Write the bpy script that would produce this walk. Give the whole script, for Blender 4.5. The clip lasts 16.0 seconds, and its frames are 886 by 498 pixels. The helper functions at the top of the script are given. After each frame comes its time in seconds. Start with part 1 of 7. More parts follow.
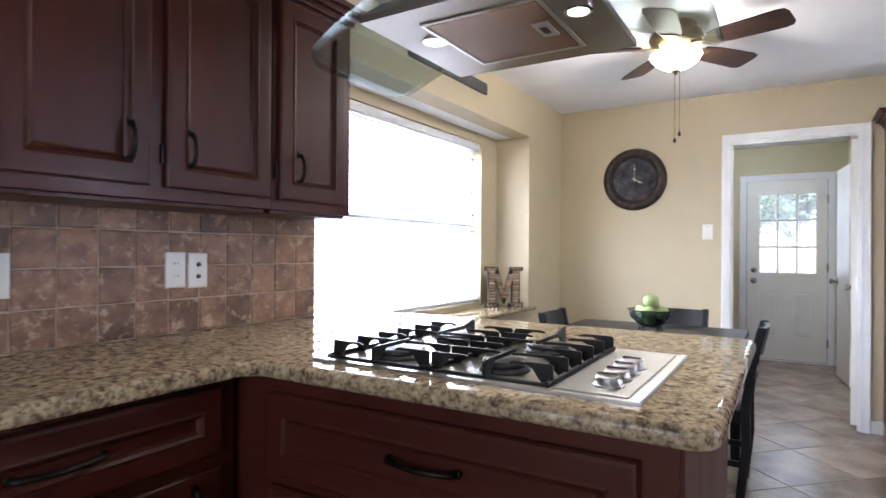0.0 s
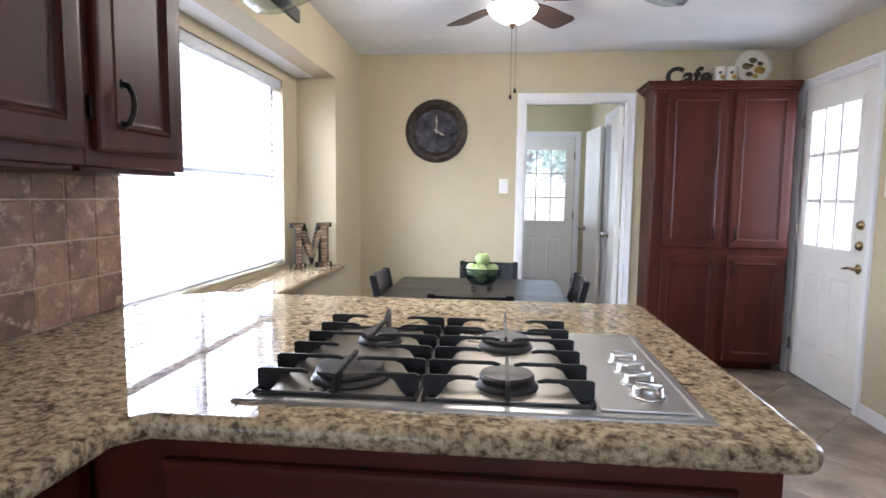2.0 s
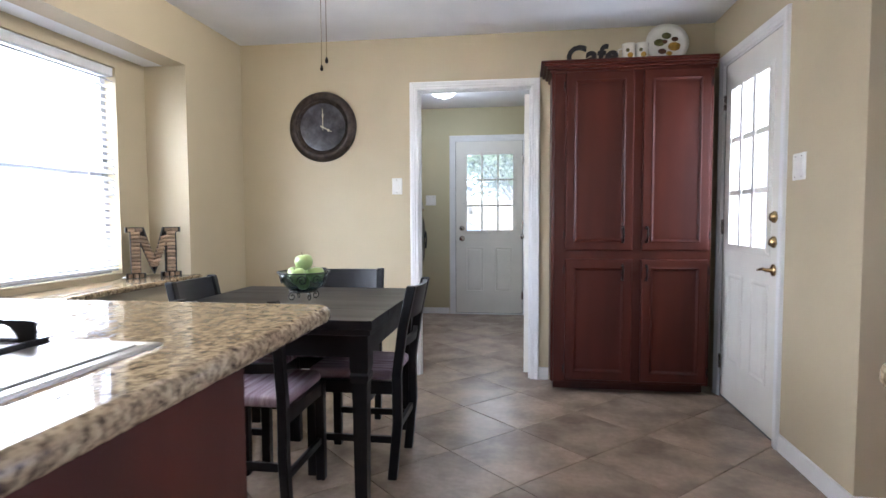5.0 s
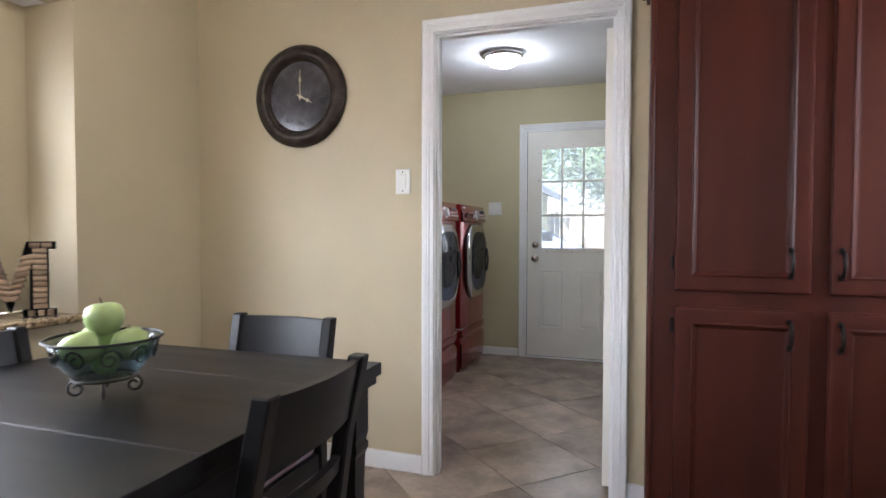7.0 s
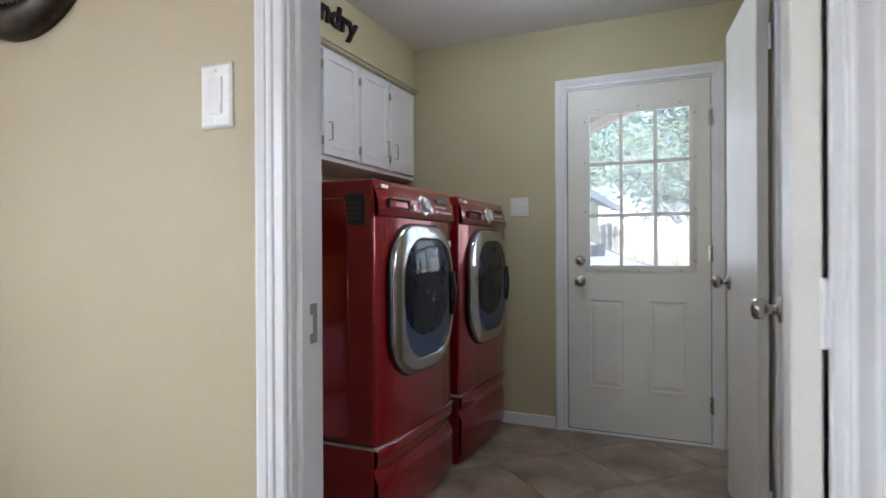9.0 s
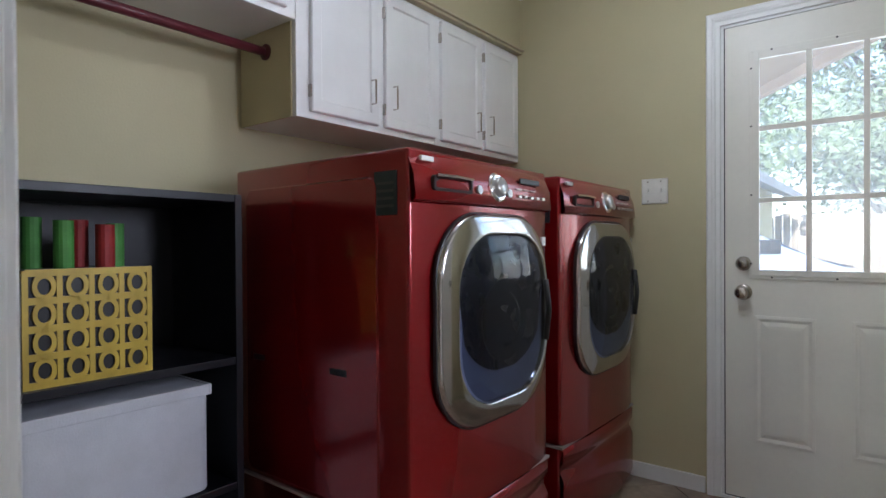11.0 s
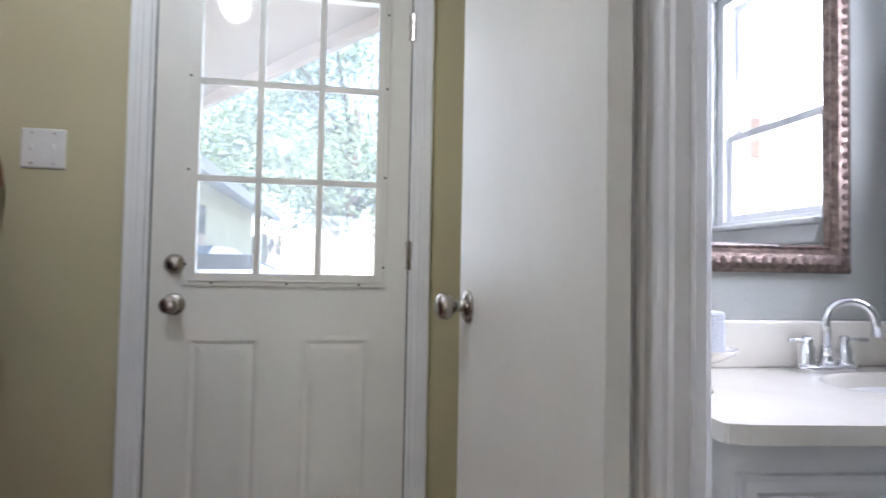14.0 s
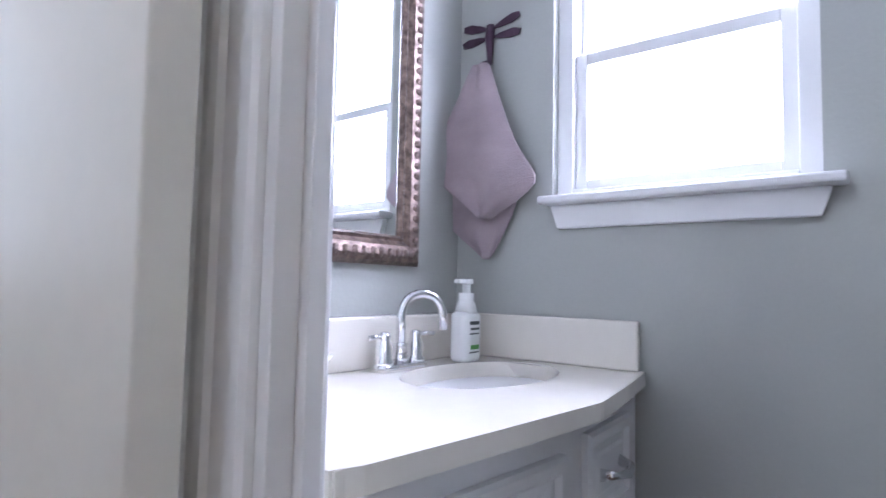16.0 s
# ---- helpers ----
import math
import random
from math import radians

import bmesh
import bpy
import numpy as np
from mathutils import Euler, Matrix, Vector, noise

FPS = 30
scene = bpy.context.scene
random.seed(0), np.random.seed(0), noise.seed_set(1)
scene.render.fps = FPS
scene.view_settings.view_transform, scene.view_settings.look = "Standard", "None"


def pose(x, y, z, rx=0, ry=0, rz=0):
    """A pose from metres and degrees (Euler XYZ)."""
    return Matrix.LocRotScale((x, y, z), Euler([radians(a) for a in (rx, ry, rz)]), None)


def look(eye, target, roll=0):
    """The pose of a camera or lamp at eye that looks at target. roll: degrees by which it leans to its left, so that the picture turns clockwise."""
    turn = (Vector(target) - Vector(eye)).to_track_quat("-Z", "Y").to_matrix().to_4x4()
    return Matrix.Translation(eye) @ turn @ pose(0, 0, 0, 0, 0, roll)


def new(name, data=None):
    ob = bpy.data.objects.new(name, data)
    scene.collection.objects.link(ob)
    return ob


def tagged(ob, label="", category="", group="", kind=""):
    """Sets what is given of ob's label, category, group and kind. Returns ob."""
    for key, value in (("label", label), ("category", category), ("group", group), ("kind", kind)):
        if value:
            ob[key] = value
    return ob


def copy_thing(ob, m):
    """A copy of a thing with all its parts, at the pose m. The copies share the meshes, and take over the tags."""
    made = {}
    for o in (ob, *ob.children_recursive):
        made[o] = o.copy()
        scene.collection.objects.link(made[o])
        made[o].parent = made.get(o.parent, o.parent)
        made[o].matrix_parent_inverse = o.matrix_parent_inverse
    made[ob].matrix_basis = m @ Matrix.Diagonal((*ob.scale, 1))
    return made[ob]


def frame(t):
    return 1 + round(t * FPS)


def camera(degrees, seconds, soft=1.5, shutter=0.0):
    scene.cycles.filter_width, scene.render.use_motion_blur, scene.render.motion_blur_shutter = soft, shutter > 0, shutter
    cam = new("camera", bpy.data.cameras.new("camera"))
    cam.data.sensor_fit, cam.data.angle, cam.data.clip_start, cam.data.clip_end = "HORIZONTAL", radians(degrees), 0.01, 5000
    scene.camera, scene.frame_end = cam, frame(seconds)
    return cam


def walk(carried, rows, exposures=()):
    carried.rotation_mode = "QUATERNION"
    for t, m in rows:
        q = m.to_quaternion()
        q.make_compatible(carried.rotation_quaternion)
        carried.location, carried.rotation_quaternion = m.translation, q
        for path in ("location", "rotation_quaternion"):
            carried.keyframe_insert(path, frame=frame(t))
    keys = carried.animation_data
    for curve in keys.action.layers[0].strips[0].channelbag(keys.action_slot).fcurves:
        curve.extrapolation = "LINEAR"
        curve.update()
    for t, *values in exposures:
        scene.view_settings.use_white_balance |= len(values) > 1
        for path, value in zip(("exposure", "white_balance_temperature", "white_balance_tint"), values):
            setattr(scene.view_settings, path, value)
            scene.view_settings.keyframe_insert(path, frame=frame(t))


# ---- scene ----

cam = camera(75.7, 16.0, 1.5, 0.3)
PATH = [
    (0, (0.498, 0.276, 1.202), (-0.542, 1.984, 1.207), 0.4),
    (0.5, (0.355, 0.384, 1.233), (-0.474, 2.205, 1.212), 0.7),
    (1, (0.154, 0.431, 1.265), (-0.463, 2.333, 1.211), 0.8),
    (1.5, (-0.014, 0.441, 1.28), (-0.419, 2.396, 1.168), 0.8),
    (2, (-0.066, 0.424, 1.278), (-0.26, 2.406, 1.09), 0.7),
    (2.5, (-0.052, 0.412, 1.261), (-0.109, 2.4, 1.051), 0.5),
    (3, (0.057, 0.418, 1.21), (0.047, 2.407, 1.0), 0.3),
    (3.5, (0.296, 0.457, 1.181), (0.272, 2.449, 0.999), 0.1),
    (4, (0.522, 0.567, 1.136), (0.446, 2.561, 0.987), -0.1),
    (6.5, (1.045, 2.135, 1.135), (0.45, 4.044, 1.058), 0.0),
    (7, (0.979, 2.565, 1.127), (0.344, 4.461, 1.064), 0.1),
    (7.5, (0.896, 3.005, 1.133), (0.266, 4.903, 1.093), 0.0),
    (8, (0.822, 3.488, 1.148), (0.199, 5.389, 1.127), 0.1),
    (8.5, (0.773, 3.891, 1.105), (0.104, 5.775, 1.096), 0.1),
    (9, (0.736, 4.242, 1.082), (-0.058, 6.077, 1.079), -0.3),
    (9.5, (0.705, 4.536, 1.088), (-0.328, 6.249, 1.091), -0.5),
    (9.7, (0.662, 4.642, 1.098), (-0.425, 6.321, 1.092), -0.5),
    (11.8, (0.628, 5.171, 1.075), (-0.619, 6.735, 1.063), -0.3),
    (12, (0.65, 5.25, 1.063), (-0.51, 6.88, 1.062), -0.1),
    (12.5, (0.65, 5.421, 1.035), (-0.14, 7.258, 1.066), 0.4),
    (13, (0.666, 5.601, 1.018), (0.172, 7.538, 1.067), 0.8),
    (13.5, (0.67, 5.718, 1.021), (0.585, 7.716, 1.073), 1.0),
    (14, (0.642, 5.827, 1.007), (0.983, 7.796, 1.074), 1.1),
    (14.5, (0.667, 5.919, 0.984), (1.406, 7.776, 1.066), 1.3),
    (15, (0.708, 5.999, 0.982), (1.785, 7.681, 1.082), 1.2),
    (15.5, (0.752, 6.076, 0.974), (2.145, 7.507, 1.079), 1.2),
    (16, (0.796, 6.128, 0.97), (2.388, 7.332, 1.101), 1.2),
]
walk(cam, [(t, look(eye, target, roll)) for t, eye, target, roll in PATH], [(0, 2.55, 5700, 15), (4, 2.55, 5600, 14), (6.5, 2.3, 5880, 14), (7.5, 2.27, 5980, 15), (9.0, 2.17, 5880, 13), (9.5, 2.20, 5880, 12), (12.0, 2.42, 5930, 12), (13.5, 2.58, 5920, 14), (14.5, 2.58, 5850, 14), (16, 2.8, 5550, 18)])

# ---- light ----
world = bpy.data.worlds.new("sky")
scene.world = world
world.use_nodes = True
wn = world.node_tree
sky = wn.nodes.new("ShaderNodeTexSky")
sky.sky_type, sky.sun_disc = "NISHITA", False
sky.sun_elevation, sky.sun_rotation = radians(55), radians(200)
bg = wn.nodes["Background"]
bg.inputs["Strength"].default_value = 0.15
wn.links.new(sky.outputs["Color"], bg.inputs["Color"])


def lamp(name, kind, m, energy, colour=(1, 1, 1), **kw):
    data = bpy.data.lights.new(name, kind)
    data.energy, data.color = energy, colour
    for k, v in kw.items():
        if k == "size":
            data.shape, data.size, data.size_y = "RECTANGLE", v[0], v[1]
        elif k == "radius":
            data.shadow_soft_size = v
        elif k == "cone":
            data.spot_size, data.spot_blend = radians(v), 0.6
        elif k == "angle":
            data.angle = radians(v)
    ob = new(name, data)
    ob.matrix_world = m
    return ob


lamp("sun", "SUN", look((8, -12, 20), (0, 6, 0)), 5.0, (1.0, 0.95, 0.87), angle=0.5)
DAY = (0.92, 0.96, 1.0)
lamp("window_daylight", "AREA", look((-1.66, 3.115, 1.42), (5, 3.115, 1.0)), 28, DAY, size=(1.75, 1.12))
# Set stronger than the curtained window would give, as added fill for the kitchen.
lamp("living_room_daylight_fill", "AREA", look((3.55, 3.50, 1.25), (3.3, -5, 0.8)), 46, (0.9, 0.94, 1.0), size=(1.4, 1.5))
lamp("back_window_daylight", "AREA", look((0.45, -2.68, 1.5), (0.45, 5, 0.9)), 5.5, DAY, size=(1.5, 1.1))
lamp("side_door_daylight", "AREA", look((2.30, 4.33, 1.42), (-3, 4.2, 1.0)), 3.4, DAY, size=(0.6, 0.95))
lamp("rear_door_daylight", "AREA", look((0.475, 7.89, 1.42), (0.475, 0, 1.0)), 0.8, DAY, size=(0.56, 0.9))
lamp("bath_daylight", "AREA", look((2.09, 6.46, 1.55), (-3, 6.2, 1.0)), 7.15, (0.87, 0.88, 1.0), size=(0.45, 0.75))
lamp("fan_bulb", "POINT", pose(-0.02, 3.46, 2.20), 7.0, (1.0, 0.90, 0.74), radius=0.06)
lamp("hood_bulb_a", "SPOT", look((-0.356, 1.63, 1.775), (-0.356, 1.63, 0)), 1.49, (1.0, 0.88, 0.70), radius=0.03, cone=120)
lamp("hood_bulb_b", "SPOT", look((0.055, 1.63, 1.775), (0.055, 1.63, 0)), 1.49, (1.0, 0.88, 0.70), radius=0.03, cone=120)
lamp("laundry_bulb", "POINT", pose(0.095, 6.62, 2.25), 2.0, (0.94, 0.98, 1.0), radius=0.07)

# ---- materials ----


def mat(name, colour, rough=0.5, metal=0.0, vary=0.12, scale=6.0, fine=60.0, bump=0.08, coat=0.0, spec=0.5, stretch=(1, 1, 1), second=None, piece=0.0, rvary=0.1, trans=0.0, emit=None, ior=1.45, bumpscale=None, bdist=0.002):
    """A surface with a broad and a fine noise in colour and gloss, and fine relief."""
    m = bpy.data.materials.new(name)
    m.use_nodes = True
    t = m.node_tree
    n, l = t.nodes, t.links
    b = n["Principled BSDF"]
    co = n.new("ShaderNodeTexCoord")
    mp = n.new("ShaderNodeMapping")
    mp.inputs["Scale"].default_value = stretch
    l.new(co.outputs["Object"], mp.inputs["Vector"])
    big = n.new("ShaderNodeTexNoise")
    big.inputs["Scale"].default_value, big.inputs["Detail"].default_value = scale, 6
    small = n.new("ShaderNodeTexNoise")
    small.inputs["Scale"].default_value, small.inputs["Detail"].default_value = fine, 4
    for tex in (big, small):
        l.new(mp.outputs["Vector"], tex.inputs["Vector"])
    if piece:
        inf = n.new("ShaderNodeObjectInfo")
        add = n.new("ShaderNodeVectorMath")
        add.operation = "SCALE"
        comb = n.new("ShaderNodeCombineXYZ")
        for k in range(3):
            l.new(inf.outputs["Random"], comb.inputs[k])
        l.new(comb.outputs[0], add.inputs[0])
        add.inputs["Scale"].default_value = 37.0
        plus = n.new("ShaderNodeVectorMath")
        l.new(mp.outputs["Vector"], plus.inputs[0])
        l.new(add.outputs[0], plus.inputs[1])
        for tex in (big, small):
            l.new(plus.outputs[0], tex.inputs["Vector"])
    mix = n.new("ShaderNodeMixRGB")
    c = Vector(colour)
    other = Vector(second) if second else c * (1 - vary * 2)
    mix.inputs["Color1"].default_value = (*(c * (1 + vary * 0.5)), 1)
    mix.inputs["Color2"].default_value = (*other, 1)
    ramp = n.new("ShaderNodeMapRange")
    ramp.inputs["From Min"].default_value, ramp.inputs["From Max"].default_value = 0.32, 0.68
    l.new(big.outputs["Fac"], ramp.inputs["Value"])
    l.new(ramp.outputs["Result"], mix.inputs["Fac"])
    mix2 = n.new("ShaderNodeMixRGB")
    mix2.blend_type = "MULTIPLY"
    mix2.inputs["Fac"].default_value = min(1.0, vary * 2)
    l.new(mix.outputs[0], mix2.inputs["Color1"])
    l.new(small.outputs["Fac"], mix2.inputs["Color2"])
    last = mix2.outputs[0]
    if piece:
        hv = n.new("ShaderNodeHueSaturation")
        mr = n.new("ShaderNodeMapRange")
        mr.inputs["To Min"].default_value, mr.inputs["To Max"].default_value = 1 - piece, 1 + piece
        l.new(inf.outputs["Random"], mr.inputs["Value"])
        l.new(mr.outputs["Result"], hv.inputs["Value"])
        l.new(last, hv.inputs["Color"])
        last = hv.outputs[0]
    l.new(last, b.inputs["Base Color"])
    rr = n.new("ShaderNodeMapRange")
    rr.inputs["To Min"].default_value, rr.inputs["To Max"].default_value = max(0.02, rough - rvary), min(1, rough + rvary)
    l.new(big.outputs["Fac"], rr.inputs["Value"])
    l.new(rr.outputs["Result"], b.inputs["Roughness"])
    b.inputs["Metallic"].default_value = metal
    b.inputs["Specular IOR Level"].default_value = spec
    b.inputs["Coat Weight"].default_value = coat
    b.inputs["Coat Roughness"].default_value = 0.08
    b.inputs["Transmission Weight"].default_value = trans
    b.inputs["IOR"].default_value = ior
    if bump:
        bp = n.new("ShaderNodeBump")
        bp.inputs["Strength"].default_value, bp.inputs["Distance"].default_value = bump, bdist
        if bumpscale:
            bt = n.new("ShaderNodeTexNoise")
            bt.inputs["Scale"].default_value, bt.inputs["Detail"].default_value = bumpscale, 3
            l.new(mp.outputs["Vector"], bt.inputs["Vector"])
            l.new(bt.outputs["Fac"], bp.inputs["Height"])
        else:
            l.new(small.outputs["Fac"], bp.inputs["Height"])
        l.new(bp.outputs["Normal"], b.inputs["Normal"])
    if emit:
        b.inputs["Emission Color"].default_value = (*emit[:3], 1)
        b.inputs["Emission Strength"].default_value = emit[3]
    return m


def granite():
    m = bpy.data.materials.new("granite")
    m.use_nodes = True
    n, l = m.node_tree.nodes, m.node_tree.links
    b = n["Principled BSDF"]
    co = n.new("ShaderNodeTexCoord")
    wob = n.new("ShaderNodeTexNoise")
    wob.inputs["Scale"].default_value, wob.inputs["Detail"].default_value, wob.inputs["Distortion"].default_value = 46, 9, 0.35
    wob.inputs["Roughness"].default_value = 0.68
    l.new(co.outputs["Object"], wob.inputs["Vector"])
    r1 = n.new("ShaderNodeValToRGB")
    e = r1.color_ramp.elements
    e[0].position, e[0].color = 0.31, (0.050, 0.038, 0.027, 1)
    e[1].position, e[1].color = 0.74, (0.58, 0.475, 0.325, 1)
    for pos, col in ((0.395, (0.140, 0.100, 0.064, 1)), (0.465, (0.31, 0.230, 0.142, 1)), (0.575, (0.44, 0.342, 0.212, 1))):
        x = e.new(pos)
        x.color = col
    l.new(wob.outputs["Fac"], r1.inputs["Fac"])
    sp = n.new("ShaderNodeTexNoise")
    sp.inputs["Scale"].default_value, sp.inputs["Detail"].default_value = 95, 5
    l.new(co.outputs["Object"], sp.inputs["Vector"])
    r2 = n.new("ShaderNodeValToRGB")
    f = r2.color_ramp.elements
    f[0].position, f[0].color = 0.37, (0.10, 0.085, 0.08, 1)
    f[1].position, f[1].color = 0.52, (1, 1, 1, 1)
    l.new(sp.outputs["Fac"], r2.inputs["Fac"])
    mx = n.new("ShaderNodeMixRGB")
    mx.blend_type = "MULTIPLY"
    mx.inputs["Fac"].default_value = 0.6
    l.new(r1.outputs[0], mx.inputs["Color1"])
    l.new(r2.outputs[0], mx.inputs["Color2"])
    l.new(mx.outputs[0], b.inputs["Base Color"])
    b.inputs["Roughness"].default_value = 0.02
    b.inputs["Specular IOR Level"].default_value = 0.14
    return m


def glass(name, tint=(1, 1, 1), rough=0.0, clear=0.92):
    """A thin clear sheet: mostly see-through, with a mirror gloss that grows at grazing angles."""
    m = bpy.data.materials.new(name)
    m.use_nodes = True
    n, l = m.node_tree.nodes, m.node_tree.links
    out = n["Material Output"]
    n.remove(n["Principled BSDF"])
    tr, gl, mx, lw = n.new("ShaderNodeBsdfTransparent"), n.new("ShaderNodeBsdfGlossy"), n.new("ShaderNodeMixShader"), n.new("ShaderNodeLayerWeight")
    tr.inputs[0].default_value = (*(Vector(tint) * clear), 1)
    gl.inputs["Roughness"].default_value = rough
    pw, sc = n.new("ShaderNodeMath"), n.new("ShaderNodeMath")
    pw.operation, sc.operation = "POWER", "MULTIPLY_ADD"
    pw.inputs[1].default_value = 4.0
    sc.inputs[1].default_value, sc.inputs[2].default_value = 0.5, 0.03
    lw.inputs["Blend"].default_value = 0.5
    l.new(lw.outputs["Facing"], pw.inputs[0])
    l.new(pw.outputs[0], sc.inputs[0])
    l.new(sc.outputs[0], mx.inputs[0])
    l.new(tr.outputs[0], mx.inputs[1])
    l.new(gl.outputs[0], mx.inputs[2])
    l.new(mx.outputs[0], out.inputs["Surface"])
    return m


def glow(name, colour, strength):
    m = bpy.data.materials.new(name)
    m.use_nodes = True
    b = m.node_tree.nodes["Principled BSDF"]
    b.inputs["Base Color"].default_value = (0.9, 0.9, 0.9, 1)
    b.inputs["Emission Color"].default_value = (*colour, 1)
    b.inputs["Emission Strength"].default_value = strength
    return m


def sheer(name, colour, share):
    """Cloth, slats or leaves that let light through."""
    m = bpy.data.materials.new(name)
    m.use_nodes = True
    n, l = m.node_tree.nodes, m.node_tree.links
    b, out = n["Principled BSDF"], n["Material Output"]
    b.inputs["Roughness"].default_value = 0.6
    tl, mx = n.new("ShaderNodeBsdfTranslucent"), n.new("ShaderNodeMixShader")
    co, tx, hv = n.new("ShaderNodeTexCoord"), n.new("ShaderNodeTexNoise"), n.new("ShaderNodeMixRGB")
    tx.inputs["Scale"].default_value = 9
    l.new(co.outputs["Object"], tx.inputs["Vector"])
    l.new(tx.outputs["Fac"], hv.inputs["Fac"])
    hv.inputs["Color1"].default_value = (*(Vector(colour) * 0.82), 1)
    hv.inputs["Color2"].default_value = (*colour, 1)
    l.new(hv.outputs[0], b.inputs["Base Color"])
    l.new(hv.outputs[0], tl.inputs[0])
    mx.inputs[0].default_value = share
    l.new(b.outputs[0], mx.inputs[1])
    l.new(tl.outputs[0], mx.inputs[2])
    l.new(mx.outputs[0], out.inputs["Surface"])
    return m


def scuffed(m, colour, scale):
    """Pale worn patches of irregular outline over a surface."""
    n, l = m.node_tree.nodes, m.node_tree.links
    b = n["Principled BSDF"]
    old = b.inputs["Base Color"].links[0].from_socket
    co, tx, mr, mx = n.new("ShaderNodeTexCoord"), n.new("ShaderNodeTexNoise"), n.new("ShaderNodeMapRange"), n.new("ShaderNodeMixRGB")
    inf, pl, sc = n.new("ShaderNodeObjectInfo"), n.new("ShaderNodeVectorMath"), n.new("ShaderNodeMath")
    sc.operation = "MULTIPLY"
    sc.inputs[1].default_value = 53.0
    l.new(inf.outputs["Random"], sc.inputs[0])
    l.new(co.outputs["Object"], pl.inputs[0])
    l.new(sc.outputs[0], pl.inputs[1])
    tx.inputs["Scale"].default_value, tx.inputs["Detail"].default_value, tx.inputs["Roughness"].default_value = scale, 5, 0.7
    l.new(pl.outputs[0], tx.inputs["Vector"])
    mr.inputs["From Min"].default_value, mr.inputs["From Max"].default_value, mr.inputs["To Max"].default_value = 0.54, 0.66, 0.75
    l.new(tx.outputs["Fac"], mr.inputs["Value"])
    l.new(mr.outputs["Result"], mx.inputs["Fac"])
    l.new(old, mx.inputs["Color1"])
    mx.inputs["Color2"].default_value = (*colour, 1)
    l.new(mx.outputs[0], b.inputs["Base Color"])
    return m


PAINT = mat("tan wall paint", (0.510, 0.434, 0.292), 0.62, vary=0.03, scale=2.0, fine=150, bump=0.25, bumpscale=130, bdist=0.003)
# Tan paint again, with the laundry's greenish light mixed into the colour.
GREENLIT = mat("tan wall paint greened by light", (0.530, 0.480, 0.305), 0.62, vary=0.03, scale=2.0, fine=150, bump=0.25, bumpscale=130, bdist=0.003)
ROSE = mat("rose beige paint", (0.62, 0.46, 0.38), 0.65, vary=0.03, scale=2, fine=150, bump=0.2, bumpscale=130)
SAGE = mat("grey green paint", (0.43, 0.443, 0.412), 0.5, vary=0.03, scale=2, fine=150, bump=0.2, bumpscale=120)
CEIL = mat("textured ceiling white", (0.80, 0.80, 0.81), 0.8, vary=0.03, scale=3, fine=120, bump=0.5, bumpscale=85, bdist=0.004)
WHITE = mat("white gloss trim paint", (0.80, 0.80, 0.80), 0.32, vary=0.03, scale=5, fine=40, bump=0.04, rvary=0.06)
DOORW = mat("cream white door paint", (0.78, 0.76, 0.70), 0.38, vary=0.03, scale=4, fine=50, bump=0.05, rvary=0.08)
CHERRY = mat("dark cherry wood", (0.076, 0.0165, 0.0092), 0.38, vary=0.12, scale=3.5, fine=28, bump=0.06, stretch=(1.6, 1.6, 0.22), coat=0.02, spec=0.24, rvary=0.08, second=(0.044, 0.0098, 0.0060))
CHERRYH = mat("dark cherry rail wood", (0.072, 0.0155, 0.0088), 0.38, vary=0.12, scale=3.5, fine=28, bump=0.06, stretch=(0.25, 0.25, 1.6), coat=0.02, spec=0.24, rvary=0.08, second=(0.042, 0.0093, 0.0058))
SHADEIN = mat("recess shade", (0.02, 0.012, 0.010), 0.7, vary=0.1)
BRONZE = mat("oil rubbed bronze", (0.030, 0.024, 0.022), 0.36, 0.85, vary=0.2, scale=30, fine=120, bump=0.05)
GRANITE = granite()
TRAV = scuffed(mat("tumbled travertine", (0.285, 0.160, 0.092), 0.5, vary=0.22, scale=16, fine=70, bump=0.5, second=(0.150, 0.077, 0.048), piece=0.36, bdist=0.004), (0.50, 0.36, 0.25), 24.0)
GROUT = mat("tan grout", (0.52, 0.40, 0.30), 0.85, vary=0.1, scale=30, fine=150, bump=0.3)
FLOORT = mat("porcelain floor tile", (0.400, 0.312, 0.236), 0.25, vary=0.18, scale=4.2, fine=34, bump=0.06, second=(0.235, 0.176, 0.130), piece=0.09, rvary=0.03)
FGROUT = mat("floor grout", (0.20, 0.155, 0.12), 0.85, vary=0.1, scale=30, fine=150, bump=0.3)
STEEL = mat("brushed stainless steel", (0.58, 0.57, 0.55), 0.33, 1.0, vary=0.04, scale=3, fine=260, bump=0.04, stretch=(0.06, 1.5, 1.5), rvary=0.05)
# Steel darkened for the brown counter its underside reflects; the chimney stays plain.
HOODREFL = mat("brushed hood steel with dark reflection", (0.30, 0.27, 0.25), 0.34, 1.0, vary=0.06, scale=3, fine=220, bump=0.04, stretch=(0.06, 1.5, 1.5), rvary=0.05)
CHROME = mat("polished chrome", (0.80, 0.80, 0.81), 0.07, 1.0, vary=0.02, scale=5, fine=30, bump=0.0, rvary=0.03)
RINGM = mat("grey chrome door ring", (0.50, 0.49, 0.48), 0.10, 1.0, vary=0.04, scale=5, fine=30, bump=0.0, rvary=0.03)
DRUMSHADE = mat("blue grey drum and bowl shade", (0.030, 0.031, 0.050), 0.28, 0.3, vary=0.25, scale=14, fine=80, bump=0.05)
